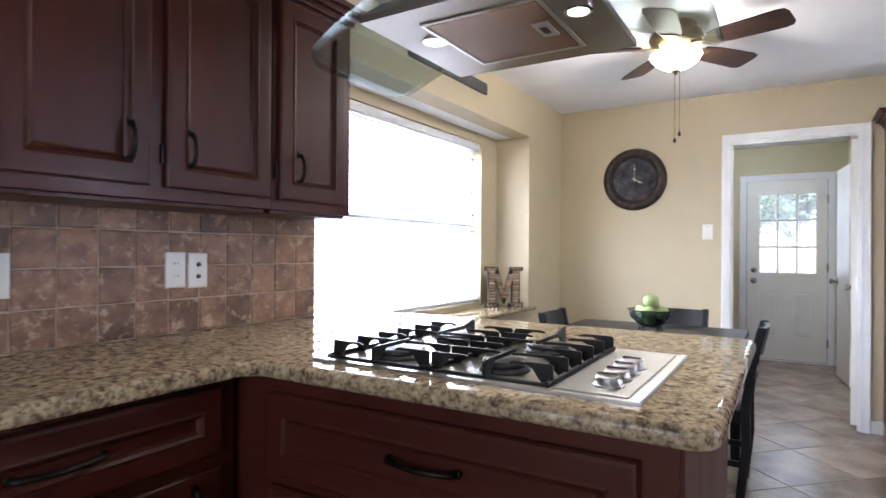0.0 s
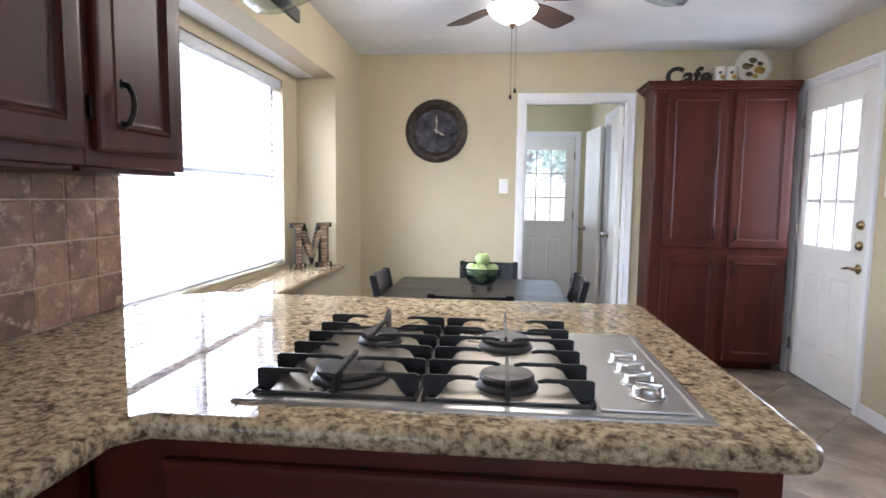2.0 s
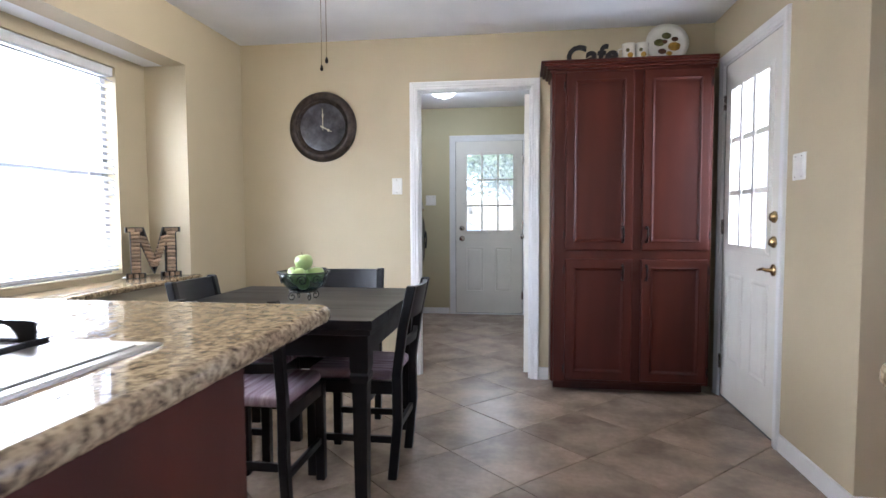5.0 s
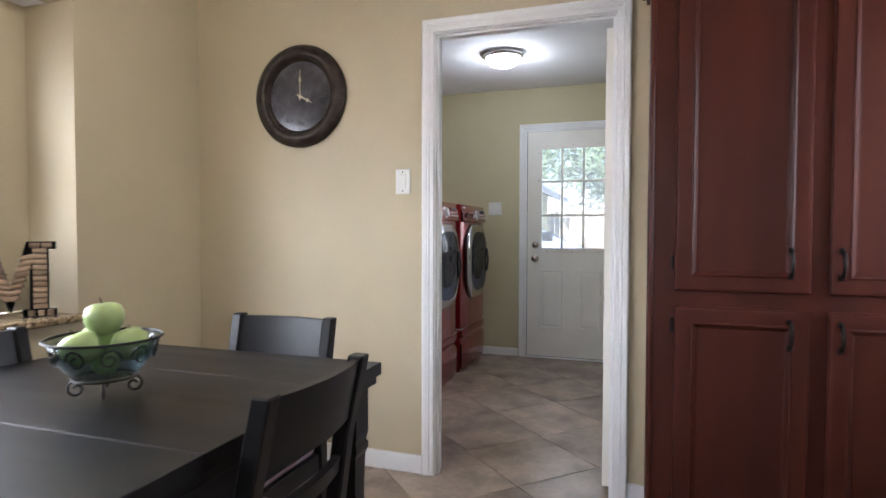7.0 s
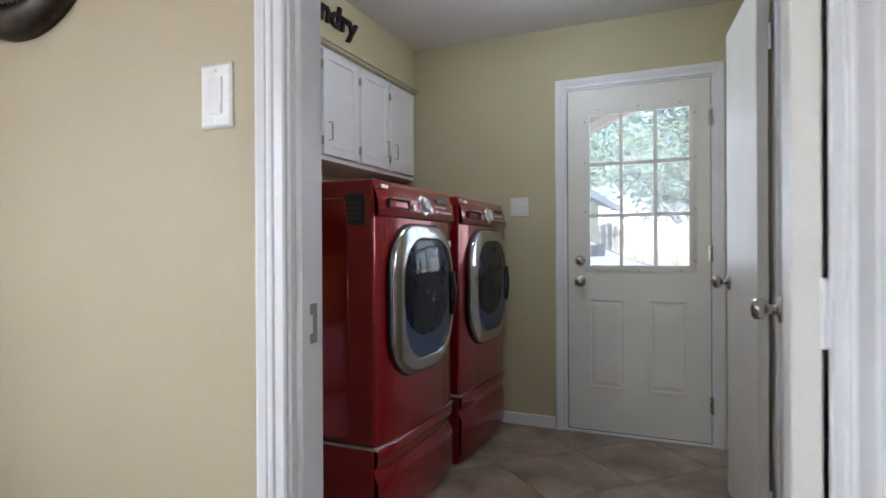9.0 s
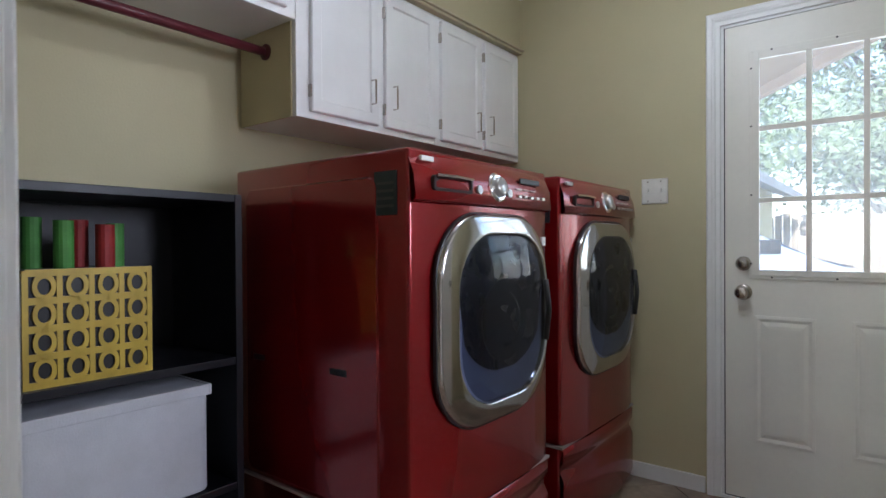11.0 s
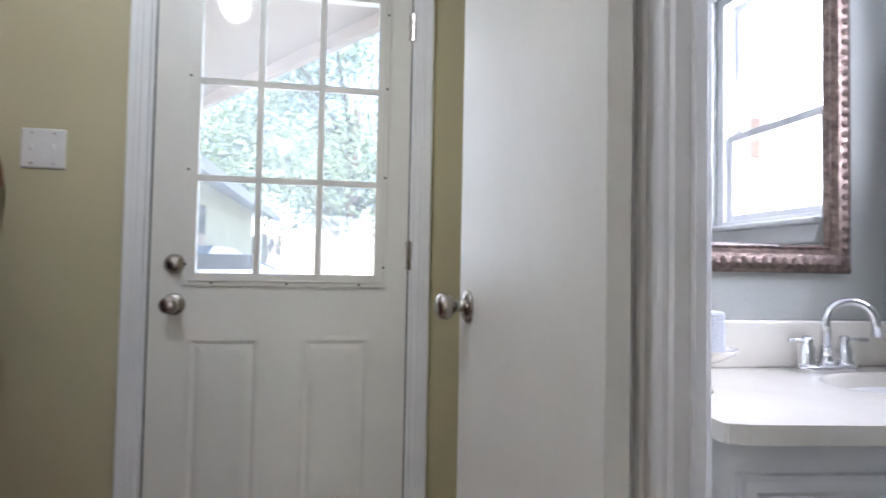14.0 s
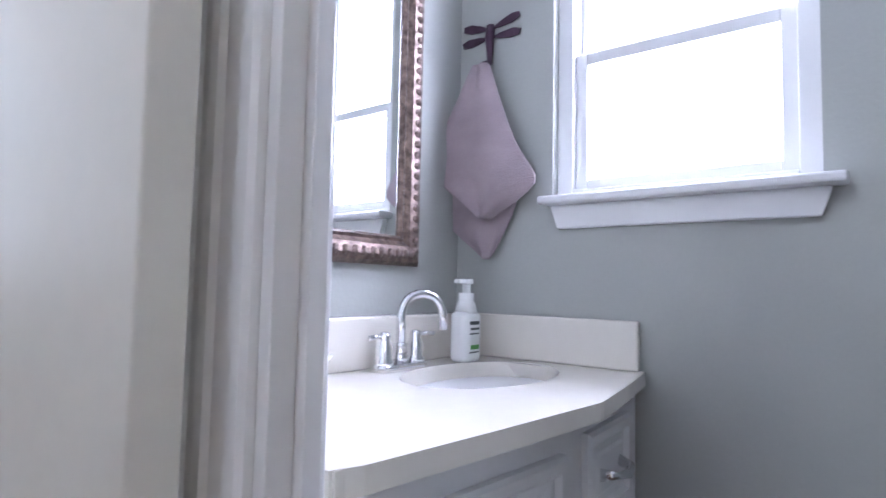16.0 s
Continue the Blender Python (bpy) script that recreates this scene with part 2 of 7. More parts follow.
NICKEL = mat("satin nickel", (0.50, 0.46, 0.42), 0.25, 1.0, vary=0.05, scale=20, fine=90, bump=0.02)
BRASS = mat("aged brass", (0.48, 0.34, 0.16), 0.25, 1.0, vary=0.1, scale=20, fine=90, bump=0.02)
IRON = mat("cast iron", (0.022, 0.020, 0.019), 0.45, 0.3, vary=0.2, scale=40, fine=200, bump=0.25)
BURNER = mat("burner cap enamel", (0.045, 0.040, 0.038), 0.42, 0.1, vary=0.15, scale=30, fine=120, bump=0.08)
MESHM = mat("aluminium filter mesh", (0.42, 0.24, 0.14), 0.42, 0.8, vary=0.35, scale=260, fine=420, bump=0.6, bdist=0.002)
ESPRESSO = mat("black stained wood", (0.011, 0.010, 0.012), 0.40, vary=0.3, scale=5, fine=40, bump=0.07, stretch=(0.4, 2, 2), coat=0.04, rvary=0.1, spec=0.4)
RED = mat("metallic red enamel", (0.27, 0.0060, 0.009), 0.24, 0.50, vary=0.04, scale=3, fine=300, bump=0.0, coat=0.7, rvary=0.04)
BLACKP = mat("black plastic", (0.018, 0.018, 0.02), 0.4, vary=0.1, scale=20, fine=90, bump=0.03)
SMOKE = mat("smoked door glass", (0.012, 0.014, 0.020), 0.05, vary=0.1, scale=4, fine=20, bump=0.0, rvary=0.02, spec=0.7)
WASHG = glass("smoked washer glass", (0.80, 0.86, 1.0), clear=0.5)
LILAC = mat("grey blue drum ring", (0.30, 0.33, 0.46), 0.35, vary=0.08, scale=8, fine=60, bump=0.02)
PLATE = mat("white plastic plate", (0.78, 0.77, 0.74), 0.35, vary=0.03, scale=20, fine=90, bump=0.02)
CREAM = mat("cultured marble", (0.80, 0.76, 0.68), 0.12, vary=0.03, scale=6, fine=30, bump=0.0, coat=0.4, rvary=0.03)
GLASS = glass("clear glass")


def veiled(name, share):
    """Clear glass with glare mixed in, a veil that glows when daylight falls on it from outside."""
    m = glass(name)
    n, l = m.node_tree.nodes, m.node_tree.links
    out = n["Material Output"]
    old = out.inputs["Surface"].links[0].from_socket
    tl, mx = n.new("ShaderNodeBsdfTranslucent"), n.new("ShaderNodeMixShader")
    tx, mr = n.new("ShaderNodeTexNoise"), n.new("ShaderNodeMapRange")
    tx.inputs["Scale"].default_value = 5.0
    mr.inputs["To Min"].default_value, mr.inputs["To Max"].default_value = share * 0.75, share * 1.25
    l.new(tx.outputs["Fac"], mr.inputs["Value"])
    l.new(mr.outputs["Result"], mx.inputs[0])
    tl.inputs[0].default_value = (0.95, 0.97, 1.0, 1)
    l.new(old, mx.inputs[1])
    l.new(tl.outputs[0], mx.inputs[2])
    l.new(mx.outputs[0], out.inputs["Surface"])
    return m


# Washed-out glare over the view outside, put into the door panes.
VEILED = veiled("veiled door glass", 0.10)
HOODG = glass("hood glass", (0.88, 0.95, 0.95), clear=0.86)
BOWLG = glass("bowl glass", (0.80, 0.88, 0.90), clear=0.82)
BLIND = sheer("white blind slats", (0.74, 0.75, 0.77), 0.03)
CURTAIN = sheer("sheer curtain", (0.85, 0.86, 0.92), 0.6)
MIRROR = mat("silvered mirror", (0.90, 0.91, 0.91), 0.02, 1.0, vary=0.0, bump=0.0, rvary=0.0)
FRAME = mat("antique copper frame", (0.30, 0.22, 0.185), 0.32, 0.75, vary=0.3, scale=60, fine=180, bump=0.5, bdist=0.003)
TOWEL = mat("mauve terry cloth", (0.44, 0.36, 0.38), 0.95, vary=0.08, scale=12, fine=420, bump=0.9, bdist=0.003)
BULB = glow("frosted lit glass", (1.0, 0.88, 0.66), 2.4)
COOL = glow("cool lit glass", (0.90, 0.97, 1.0), 2.6)
SPOT = glow("lit spot lens", (1.0, 0.90, 0.72), 7.0)
APPLE = mat("green apple skin", (0.43, 0.54, 0.22), 0.32, vary=0.12, scale=8, fine=90, bump=0.02, coat=0.15)
STRIPE = mat("woven striped seat fabric", (0.56, 0.46, 0.50), 0.8, vary=0.22, scale=9, fine=240, bump=0.5, stretch=(5.0, 0.35, 1), second=(0.24, 0.12, 0.17), bdist=0.002)
CORK = mat("wine cork", (0.45, 0.31, 0.20), 0.85, vary=0.25, scale=60, fine=200, bump=0.4, piece=0.35)
BEADW = mat("worn bronze clock wood", (0.078, 0.054, 0.042), 0.38, 0.35, vary=0.35, scale=25, fine=120, bump=0.15)
FACE = mat("slate clock face", (0.125, 0.118, 0.135), 0.14, vary=0.35, scale=11, fine=60, bump=0.02)
GOLD = mat("pale gold leaf", (0.62, 0.55, 0.40), 0.35, 0.5, vary=0.1, scale=20, fine=90)
SOFFIT = mat("painted soffit", (0.62, 0.47, 0.37), 0.7, vary=0.05, scale=3, fine=80, bump=0.1)
SIDING = mat("pale yellow siding", (0.58, 0.52, 0.34), 0.7, vary=0.05, scale=3, fine=80, bump=0.1)
SHINGLE = mat("grey shingle", (0.14, 0.16, 0.19), 0.8, vary=0.15, scale=12, fine=90, bump=0.4)
FENCEW = mat("weathered fence wood", (0.34, 0.29, 0.23), 0.85, vary=0.2, scale=5, fine=40, bump=0.3, stretch=(2, 2, 0.3), piece=0.15)
GRASS = mat("mown grass", (0.09, 0.15, 0.04), 0.9, vary=0.3, scale=3, fine=120, bump=0.6, bdist=0.02)
LEAF = sheer("tree leaves", (0.18, 0.25, 0.14), 0.45)
# Glow for the plain sheets that replace the outdoor view.
PALE = glow("pale daylight sheet glow", (0.90, 0.95, 1.0), 0.14)
DAYLIT = glow("bright daylight sheet glow", (0.93, 0.97, 1.0), 0.36)
BARK = mat("bark", (0.11, 0.08, 0.055), 0.9, vary=0.3, scale=8, fine=60, bump=0.8, stretch=(2, 2, 0.4), bdist=0.01)
CARP = mat("silver blue car paint", (0.28, 0.34, 0.45), 0.2, 0.5, vary=0.03, scale=3, fine=200, bump=0, coat=0.6)
CONC = mat("patio concrete", (0.38, 0.36, 0.33), 0.85, vary=0.1, scale=3, fine=90, bump=0.3)
SOAPP = mat("white soap bottle", (0.80, 0.80, 0.78), 0.25, vary=0.02, scale=8, fine=40, bump=0)
INK = mat("dark printed ink", (0.06, 0.07, 0.07), 0.5, vary=0.1, scale=40, fine=90, bump=0)
NAVY = mat("dark navy shelf laminate", (0.006, 0.0065, 0.011), 0.40, vary=0.15, scale=8, fine=60, bump=0.03)
CLOTHW = mat("white woven bin cloth", (0.66, 0.68, 0.74), 0.9, vary=0.06, scale=9, fine=260, bump=0.5)
YELLOW = mat("yellow painted tin", (0.62, 0.44, 0.06), 0.4, vary=0.1, scale=9, fine=80, bump=0.02)
GREENP = mat("green wrapping paper", (0.10, 0.34, 0.07), 0.5, vary=0.12, scale=9, fine=80, bump=0.03)
REDP = mat("red wrapping paper", (0.38, 0.03, 0.03), 0.5, vary=0.12, scale=9, fine=80, bump=0.03)
MAROON = mat("maroon painted rod", (0.12, 0.02, 0.03), 0.35, vary=0.1, scale=9, fine=80, bump=0.03)
FANBLADE = mat("dark walnut blade", (0.060, 0.026, 0.018), 0.4, vary=0.3, scale=6, fine=40, bump=0.06, stretch=(0.3, 2, 2))
FANMETAL = mat("antique gold metal", (0.28, 0.21, 0.11), 0.34, 0.85, vary=0.2, scale=20, fine=90, bump=0.03)
GREYBAR = mat("grey brown bar", (0.085, 0.085, 0.085), 0.45, vary=0.12, scale=14, fine=90, bump=0.03)
CERAM = mat("glazed ceramic", (0.74, 0.71, 0.62), 0.15, vary=0.04, scale=9, fine=60, bump=0, coat=0.4)
OLIVE = mat("olive glaze", (0.20, 0.19, 0.06), 0.2, vary=0.3, scale=20, fine=60, bump=0)
AMBER = mat("amber glaze", (0.58, 0.34, 0.05), 0.2, vary=0.25, scale=20, fine=60, bump=0)
BROWNG = mat("brown glaze", (0.14, 0.06, 0.03), 0.2, vary=0.3, scale=20, fine=60, bump=0)
TEAL = mat("teal printed label", (0.028, 0.045, 0.055), 0.4, vary=0.1, scale=20, fine=90, bump=0)
ALU = mat("grey aluminium window frame", (0.42, 0.43, 0.45), 0.4, 0.6, vary=0.06, scale=9, fine=80, bump=0.03)

# ---- building helpers ----


def mesh_of(bm, name, material, smooth=False):
    me = bpy.data.meshes.new(name)
    bmesh.ops.recalc_face_normals(bm, faces=bm.faces[:])
    if smooth:
        for f in bm.faces:
            f.smooth = True
    bm.to_mesh(me)
    bm.free()
    me.materials.append(material)
    return me


# Each set of rooms has a plan of its own; HERE moves the plan in hand to its place in the house.
HERE = [Matrix()]
KITCHEN, LAUNDRY = Matrix(), pose(0.14, -0.06, 0)


def plan_of(rooms):
    HERE[0] = rooms


def thing(name, label, category, m=None, group=""):
    ob = new(name)
    ob.empty_display_size = 0.05
    ob.matrix_basis = HERE[0] @ (m if m is not None else Matrix())
    return tagged(ob, label, category, group)


def part(name, bm, material, parent, label="", m=None, smooth=False):
    """One mesh under a thing or part, given in its parent's own axes (moved by m)."""
    if m is not None:
        bm.transform(m)
    ob = new(name, mesh_of(bm, name, material, smooth))
    ob.parent = parent
    if label:
        ob["label"] = label
    return ob


def solid(name, bm, material, label, category, kind="", group="", smooth=False):
    """A top-level thing that is one mesh."""
    ob = new(name, mesh_of(bm, name, material, smooth))
    ob.matrix_basis = HERE[0].copy()
    return tagged(ob, label, category, group, kind)


def share(name, me, parent, m):
    ob = new(name, me)
    ob.parent = parent
    ob.matrix_basis = m
    return ob


def add_box(bm, x0, x1, y0, y1, z0, z1, bevel=0.0, segs=2):
    r = bmesh.ops.create_cube(bm, size=1.0)
    for v in r["verts"]:
        v.co = Vector(((x0 + x1) / 2 + v.co.x * (x1 - x0), (y0 + y1) / 2 + v.co.y * (y1 - y0), (z0 + z1) / 2 + v.co.z * (z1 - z0)))
    if bevel:
        edges = list({e for v in r["verts"] for e in v.link_edges})
        bmesh.ops.bevel(bm, geom=edges, offset=bevel, segments=segs, affect="EDGES", profile=0.5)
    return bm


def box(x0, x1, y0, y1, z0, z1, bevel=0.0, segs=2):
    return add_box(bmesh.new(), x0, x1, y0, y1, z0, z1, bevel, segs)


def boxes(*rows, bevel=0.0):
    bm = bmesh.new()
    for r in rows:
        add_box(bm, *r, bevel=bevel)
    return bm


def stepped(w, h, profile):
    """A panel in the x-z plane that faces -y: rings at (inset, height) from the rim inwards, the last one filled."""
    bm = bmesh.new()
    rings = []
    for i, d in profile:
        rings.append([bm.verts.new(p) for p in ((i, -d, i), (w - i, -d, i), (w - i, -d, h - i), (i, -d, h - i))])
    bm.faces.new(rings[0])
    for a, b in zip(rings, rings[1:]):
        for k in range(4):
            bm.faces.new((a[k], a[(k + 1) % 4], b[(k + 1) % 4], b[k]))
    bm.faces.new(rings[-1])
    return bm


def lathe(profile, segs=32):
    """Turned about z: rows of (radius, z)."""
    bm = bmesh.new()
    rings = []
    for r, z in profile:
        if r < 1e-6:
            rings.append([bm.verts.new((0, 0, z))])
        else:
            rings.append([bm.verts.new((r * math.cos(2 * math.pi * k / segs), r * math.sin(2 * math.pi * k / segs), z)) for k in range(segs)])
    for a, b in zip(rings, rings[1:]):
        for k in range(segs):
            q = [a[k % len(a)], a[(k + 1) % len(a)], b[(k + 1) % len(b)], b[k % len(b)]]
            q = list(dict.fromkeys(q))
            if len(q) > 2:
                bm.faces.new(q)
    for ring in (rings[0], rings[-1]):
        if len(ring) > 2 and rings[0][0].co != rings[-1][0].co:
            bm.faces.new(ring)
    return bm


def add_tube(bm, pts, r, segs=8, flat=1.0):
    pts = [Vector(p) for p in pts]
    rings = []
    side = None
    for k, p in enumerate(pts):
        d = (pts[min(k + 1, len(pts) - 1)] - pts[max(k - 1, 0)]).normalized()
        if side is None:
            side = d.cross(Vector((0, 0, 1)))
            if side.length < 0.1:
                side = d.cross(Vector((0, 1, 0)))
        side = (side - d * side.dot(d)).normalized()
        up = d.cross(side)
        rad = r[k] if isinstance(r, (list, tuple)) else r
        rings.append([bm.verts.new(p + rad * (math.cos(2 * math.pi * j / segs) * side + flat * math.sin(2 * math.pi * j / segs) * up)) for j in range(segs)])
    for a, b in zip(rings, rings[1:]):
        for j in range(segs):
            bm.faces.new((a[j], a[(j + 1) % segs], b[(j + 1) % segs], b[j]))
    bm.faces.new(rings[0])
    bm.faces.new(rings[-1])
    return bm


def tube(pts, r, segs=8, flat=1.0):
    return add_tube(bmesh.new(), pts, r, segs, flat)


def prism(points, z0, z1, bevel=0.0, segs=3):
    """A plan outline raised from z0 to z1."""
    bm = bmesh.new()
    low = [bm.verts.new((x, y, z0)) for x, y in points]
    top = [bm.verts.new((x, y, z1)) for x, y in points]
    n = len(points)
    bm.faces.new(low), bm.faces.new(top)
    for k in range(n):
        bm.faces.new((low[k], low[(k + 1) % n], top[(k + 1) % n], top[k]))
    if bevel:
        ring = [e for e in bm.edges if abs(e.verts[0].co.z - e.verts[1].co.z) < 1e-6]
        bmesh.ops.bevel(bm, geom=ring, offset=bevel, segments=segs, affect="EDGES", profile=0.5)
    return bm


def inset(points, d):
    """The outline moved inwards by d."""
    pts = [Vector(p) for p in points]
    sign = 1 if sum(a.x * b.y - a.y * b.x for a, b in zip(pts, pts[1:] + pts[:1])) > 0 else -1
    out = []
    for k, p in enumerate(pts):
        e0, e1 = (p - pts[k - 1]).normalized(), (pts[(k + 1) % len(pts)] - p).normalized()
        n0, n1 = Vector((-e0.y, e0.x)) * sign, Vector((-e1.y, e1.x)) * sign
        out.append(p + (n0 + n1) * (d / max(0.3, 1 + n0.dot(n1))))
    return out


def bullnose(points, z0, z1, r=0.018, steps=5):
    """A slab with a rounded rim."""
    rows = []
    for k in range(steps + 1):
        q = math.pi / 2 * k / steps
        rows.append((r * (1 - math.sin(q)), z0 + r * (1 - math.cos(q))))
    rows += [(d, z0 + z1 - z) for d, z in reversed(rows)]
    bm = bmesh.new()
    rings = [[bm.verts.new((p.x, p.y, z)) for p in inset(points, d)] for d, z in rows]
    n = len(points)
    for a, b in zip(rings, rings[1:]):
        for k in range(n):
            bm.faces.new((a[k], a[(k + 1) % n], b[(k + 1) % n], b[k])).smooth = True
    bm.faces.new(rings[0]), bm.faces.new(rings[-1])
    return bm


def rounded(x0, x1, y0, y1, r, segs=6):
    pts = []
    for cx, cy, a in ((x1 - r, y0 + r, -90), (x1 - r, y1 - r, 0), (x0 + r, y1 - r, 90), (x0 + r, y0 + r, 180)):
        pts += [(cx + r * math.cos(radians(a + 90 * k / segs)), cy + r * math.sin(radians(a + 90 * k / segs))) for k in range(segs + 1)]
    return pts


def text_bm(body, size, depth, bold=0.0, shear=0.0):
    cu = bpy.data.curves.new("lettering", "FONT")
    cu.body, cu.size, cu.extrude, cu.offset, cu.shear, cu.resolution_u = body, size, depth, bold, shear, 3
    ob = new("lettering_shape", cu)
    bpy.context.view_layer.update()
    me = bpy.data.meshes.new_from_object(ob.evaluated_get(bpy.context.evaluated_depsgraph_get()))
    bm = bmesh.new()
    bm.from_mesh(me)
    bpy.data.objects.remove(ob)
    bpy.data.curves.remove(cu)
    bpy.data.meshes.remove(me)
    return bm


# Facing: NORTHW looks to -y (on the far wall), WESTW to +x, EASTW to -x.
def on_far(x, y, z):
    return pose(x, y, z, 0, 0, 0)


def on_left(x, y, z):
    return pose(x, y, z, 0, 0, 90)


def on_right(x, y, z):
    return pose(x, y, z, 0, 0, -90)


# ---- the house ----
XL, YW, XR, YB, ZC = -1.20, 5.02, 2.083, 7.70, 2.39
TW = 0.085
XLL, XLR, XB, YM = -1.40, 0.875, 1.775, 6.990
DX0, DX1 = 0.108, 0.915


def structure(name, bm, material, label, category):
    return solid(name, bm, material, label, category, "structure")


ground = structure("ground", box(-60, 60, -40, 80, -0.5, -0.18), GRASS, "mown green lawn round the house", "lawn")
structure("floor_slab", box(XLL, 5.4, -2.6, YB, -0.15, -0.008), FGROUT, "brown grout bed under the floor tiles", "floor")

# kitchen
wall_left = structure("wall_left", boxes((XL - 0.15, XL, -2.6, 2.03, 0, ZC), (XL - 0.15, XL, 2.03, 4.315, 0, 0.752), (XL - 0.15, XL, 2.03, 4.315, 2.07, ZC), (XL - 0.15, XL, 4.315, YW + TW, 0, ZC)), PAINT, "tan painted kitchen wall with a deep window recess", "wall")
recess = tagged(thing("window_recess", "tan painted reveal of the kitchen window recess", "wall"), kind="structure")
for spec in ((-1.62, XL - 0.15, 4.315, 4.405, 0.70, 2.15), (-1.62, XL - 0.15, 1.94, 2.03, 0.70, 2.15), (-1.62, -1.475, 4.06, 4.315, 0.79, 2.07), (-1.62, -1.475, 2.03, 2.22, 0.79, 2.07), (-1.62, -1.475, 2.22, 4.06, 2.0, 2.07), (-1.62, -1.475, 2.22, 4.06, 0.70, 0.815)):
    part("reveal", box(*spec), PAINT, recess)
structure("recess_ceiling", box(-1.62, XL - 0.15, 1.94, 4.405, 2.0705, 2.16), CEIL, "white top of the window recess", "ceiling")
structure("wall_far", boxes((XL, DX0, YW, YW + TW, 0, ZC), (DX1, XR + 0.2, YW, YW + TW, 0, ZC), (DX0, DX1, YW, YW + TW, 2.028, ZC)), PAINT, "tan painted wall between kitchen and laundry", "wall")
# side wall with the arched opening
arch = bmesh.new()
add_box(arch, XR, XR + 0.2, 3.30, 3.985, 0, ZC)
add_box(arch, XR, XR + 0.2, 3.985, 4.80, 2.06, ZC)
add_box(arch, XR, XR + 0.2, 4.80, YW, 0, ZC)
add_box(arch, XR, XR + 0.2, -2.6, 0.2, 0, ZC)
prof = [(3.30, 1.93), (2.97, 2.07), (2.9, 2.09), (0.6, 2.09), (0.53, 2.07), (0.2, 1.93), (0.2, ZC), (3.30, ZC)]
lo = [arch.verts.new((XR, y, z)) for y, z in prof]
hi = [arch.verts.new((XR + 0.2, y, z)) for y, z in prof]
arch.faces.new(lo), arch.faces.new(hi)
for k in range(len(prof)):
    arch.faces.new((lo[k], lo[(k + 1) % len(prof)], hi[(k + 1) % len(prof)], hi[k]))
structure("wall_right", arch, PAINT, "tan painted wall with a door and an arched opening", "wall")
structure("wall_back", boxes((XL - 0.15, -0.35, -2.75, -2.6, 0, ZC), (1.25, 5.4, -2.75, -2.6, 0, ZC), (-0.35, 1.25, -2.75, -2.6, 0, 0.9), (-0.35, 1.25, -2.75, -2.6, 2.1, ZC)), PAINT, "tan painted wall behind the kitchen", "wall")
structure("ceiling", box(XL - 0.15, 5.4, -2.75, YW + TW, ZC, ZC + 0.12), CEIL, "white textured kitchen ceiling", "ceiling")
# living room past the arch
structure("wall_living", boxes((XR + 0.2, 2.80, 3.41, 3.53, 0, ZC), (4.30, 5.4, 3.41, 3.53, 0, ZC), (2.80, 4.30, 3.41, 3.53, 0, 0.45), (2.80, 4.30, 3.41, 3.53, 2.05, ZC)), ROSE, "rose beige wall of the next room with a curtained window", "wall")
structure("wall_living_end", box(5.4, 5.52, -2.75, 3.53, 0, ZC), ROSE, "rose beige end wall of the next room", "wall")
# laundry
plan_of(LAUNDRY)
structure("wall_laundry_left", box(XLL - 0.15, XLL, YW + TW, YB + 0.15, 0, ZC), GREENLIT, "light-tinted khaki laundry wall behind the washer", "wall")
structure("wall_laundry_front", box(XLL, XL - 0.15, YW + 0.06, YW + TW + 0.06, 0, ZC), GREENLIT, "short light-tinted khaki return wall of the laundry", "wall")
structure("wall_laundry_far", boxes((XLL, -0.08, YB, YB + 0.15, 0, ZC), (0.715, XB + 0.12, YB, YB + 0.15, 0, ZC), (-0.08, 0.715, YB, YB + 0.15, 2.015, ZC)), GREENLIT, "light-tinted khaki laundry wall with the rear door", "wall")
structure("wall_laundry_right", boxes((XLR, XLR + 0.03, YW + TW, 5.885, 0, ZC), (XLR, XLR + 0.03, 6.495, YB, 0, ZC), (XLR, XLR + 0.03, 5.885, 6.495, 2.02, ZC)), GREENLIT, "light-tinted khaki wall between laundry and bathroom", "wall")
structure("laundry_soffit", box(XLL, -1.066, YW + TW, YB, 2.123, ZC), GREENLIT, "light-tinted khaki soffit above the laundry cabinets", "wall")
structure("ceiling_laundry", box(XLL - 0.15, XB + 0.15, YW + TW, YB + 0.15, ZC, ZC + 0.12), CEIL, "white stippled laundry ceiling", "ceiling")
# bathroom
structure("wall_bath_inner", boxes((XLR + 0.0305, XLR + 0.044, YW + TW, 5.885, 0, ZC), (XLR + 0.0305, XLR + 0.044, 6.495, YM, 0, ZC), (XLR + 0.0305, XLR + 0.044, 5.885, 6.495, 2.02, ZC)), SAGE, "grey green painted bathroom side of the wall", "wall")
structure("wall_bath_mirror", box(XLR + 0.03, XB, YM, YM + 0.10, 0, ZC), SAGE, "grey green bathroom wall behind the vanity", "wall")
structure("wall_bath_window", boxes((XB, XB + 0.15, YW + TW, 6.25, 0, ZC), (XB, XB + 0.15, 6.74, YM + 0.10, 0, ZC), (XB, XB + 0.15, 6.25, 6.74, 0, 1.165), (XB, XB + 0.15, 6.25, 6.74, 1.98, ZC)), SAGE, "grey green bathroom wall with a window", "wall")
structure("wall_bath_near", box(XLR + 0.044, XB, YW + TW + 0.065, YW + 0.22, 0, ZC), SAGE, "grey green near wall of the bathroom", "wall")


plan_of(KITCHEN)


def board(x0, x1, y0, y1, h=0.085):
    return (x0, x1, y0, y1, 0.0, h)


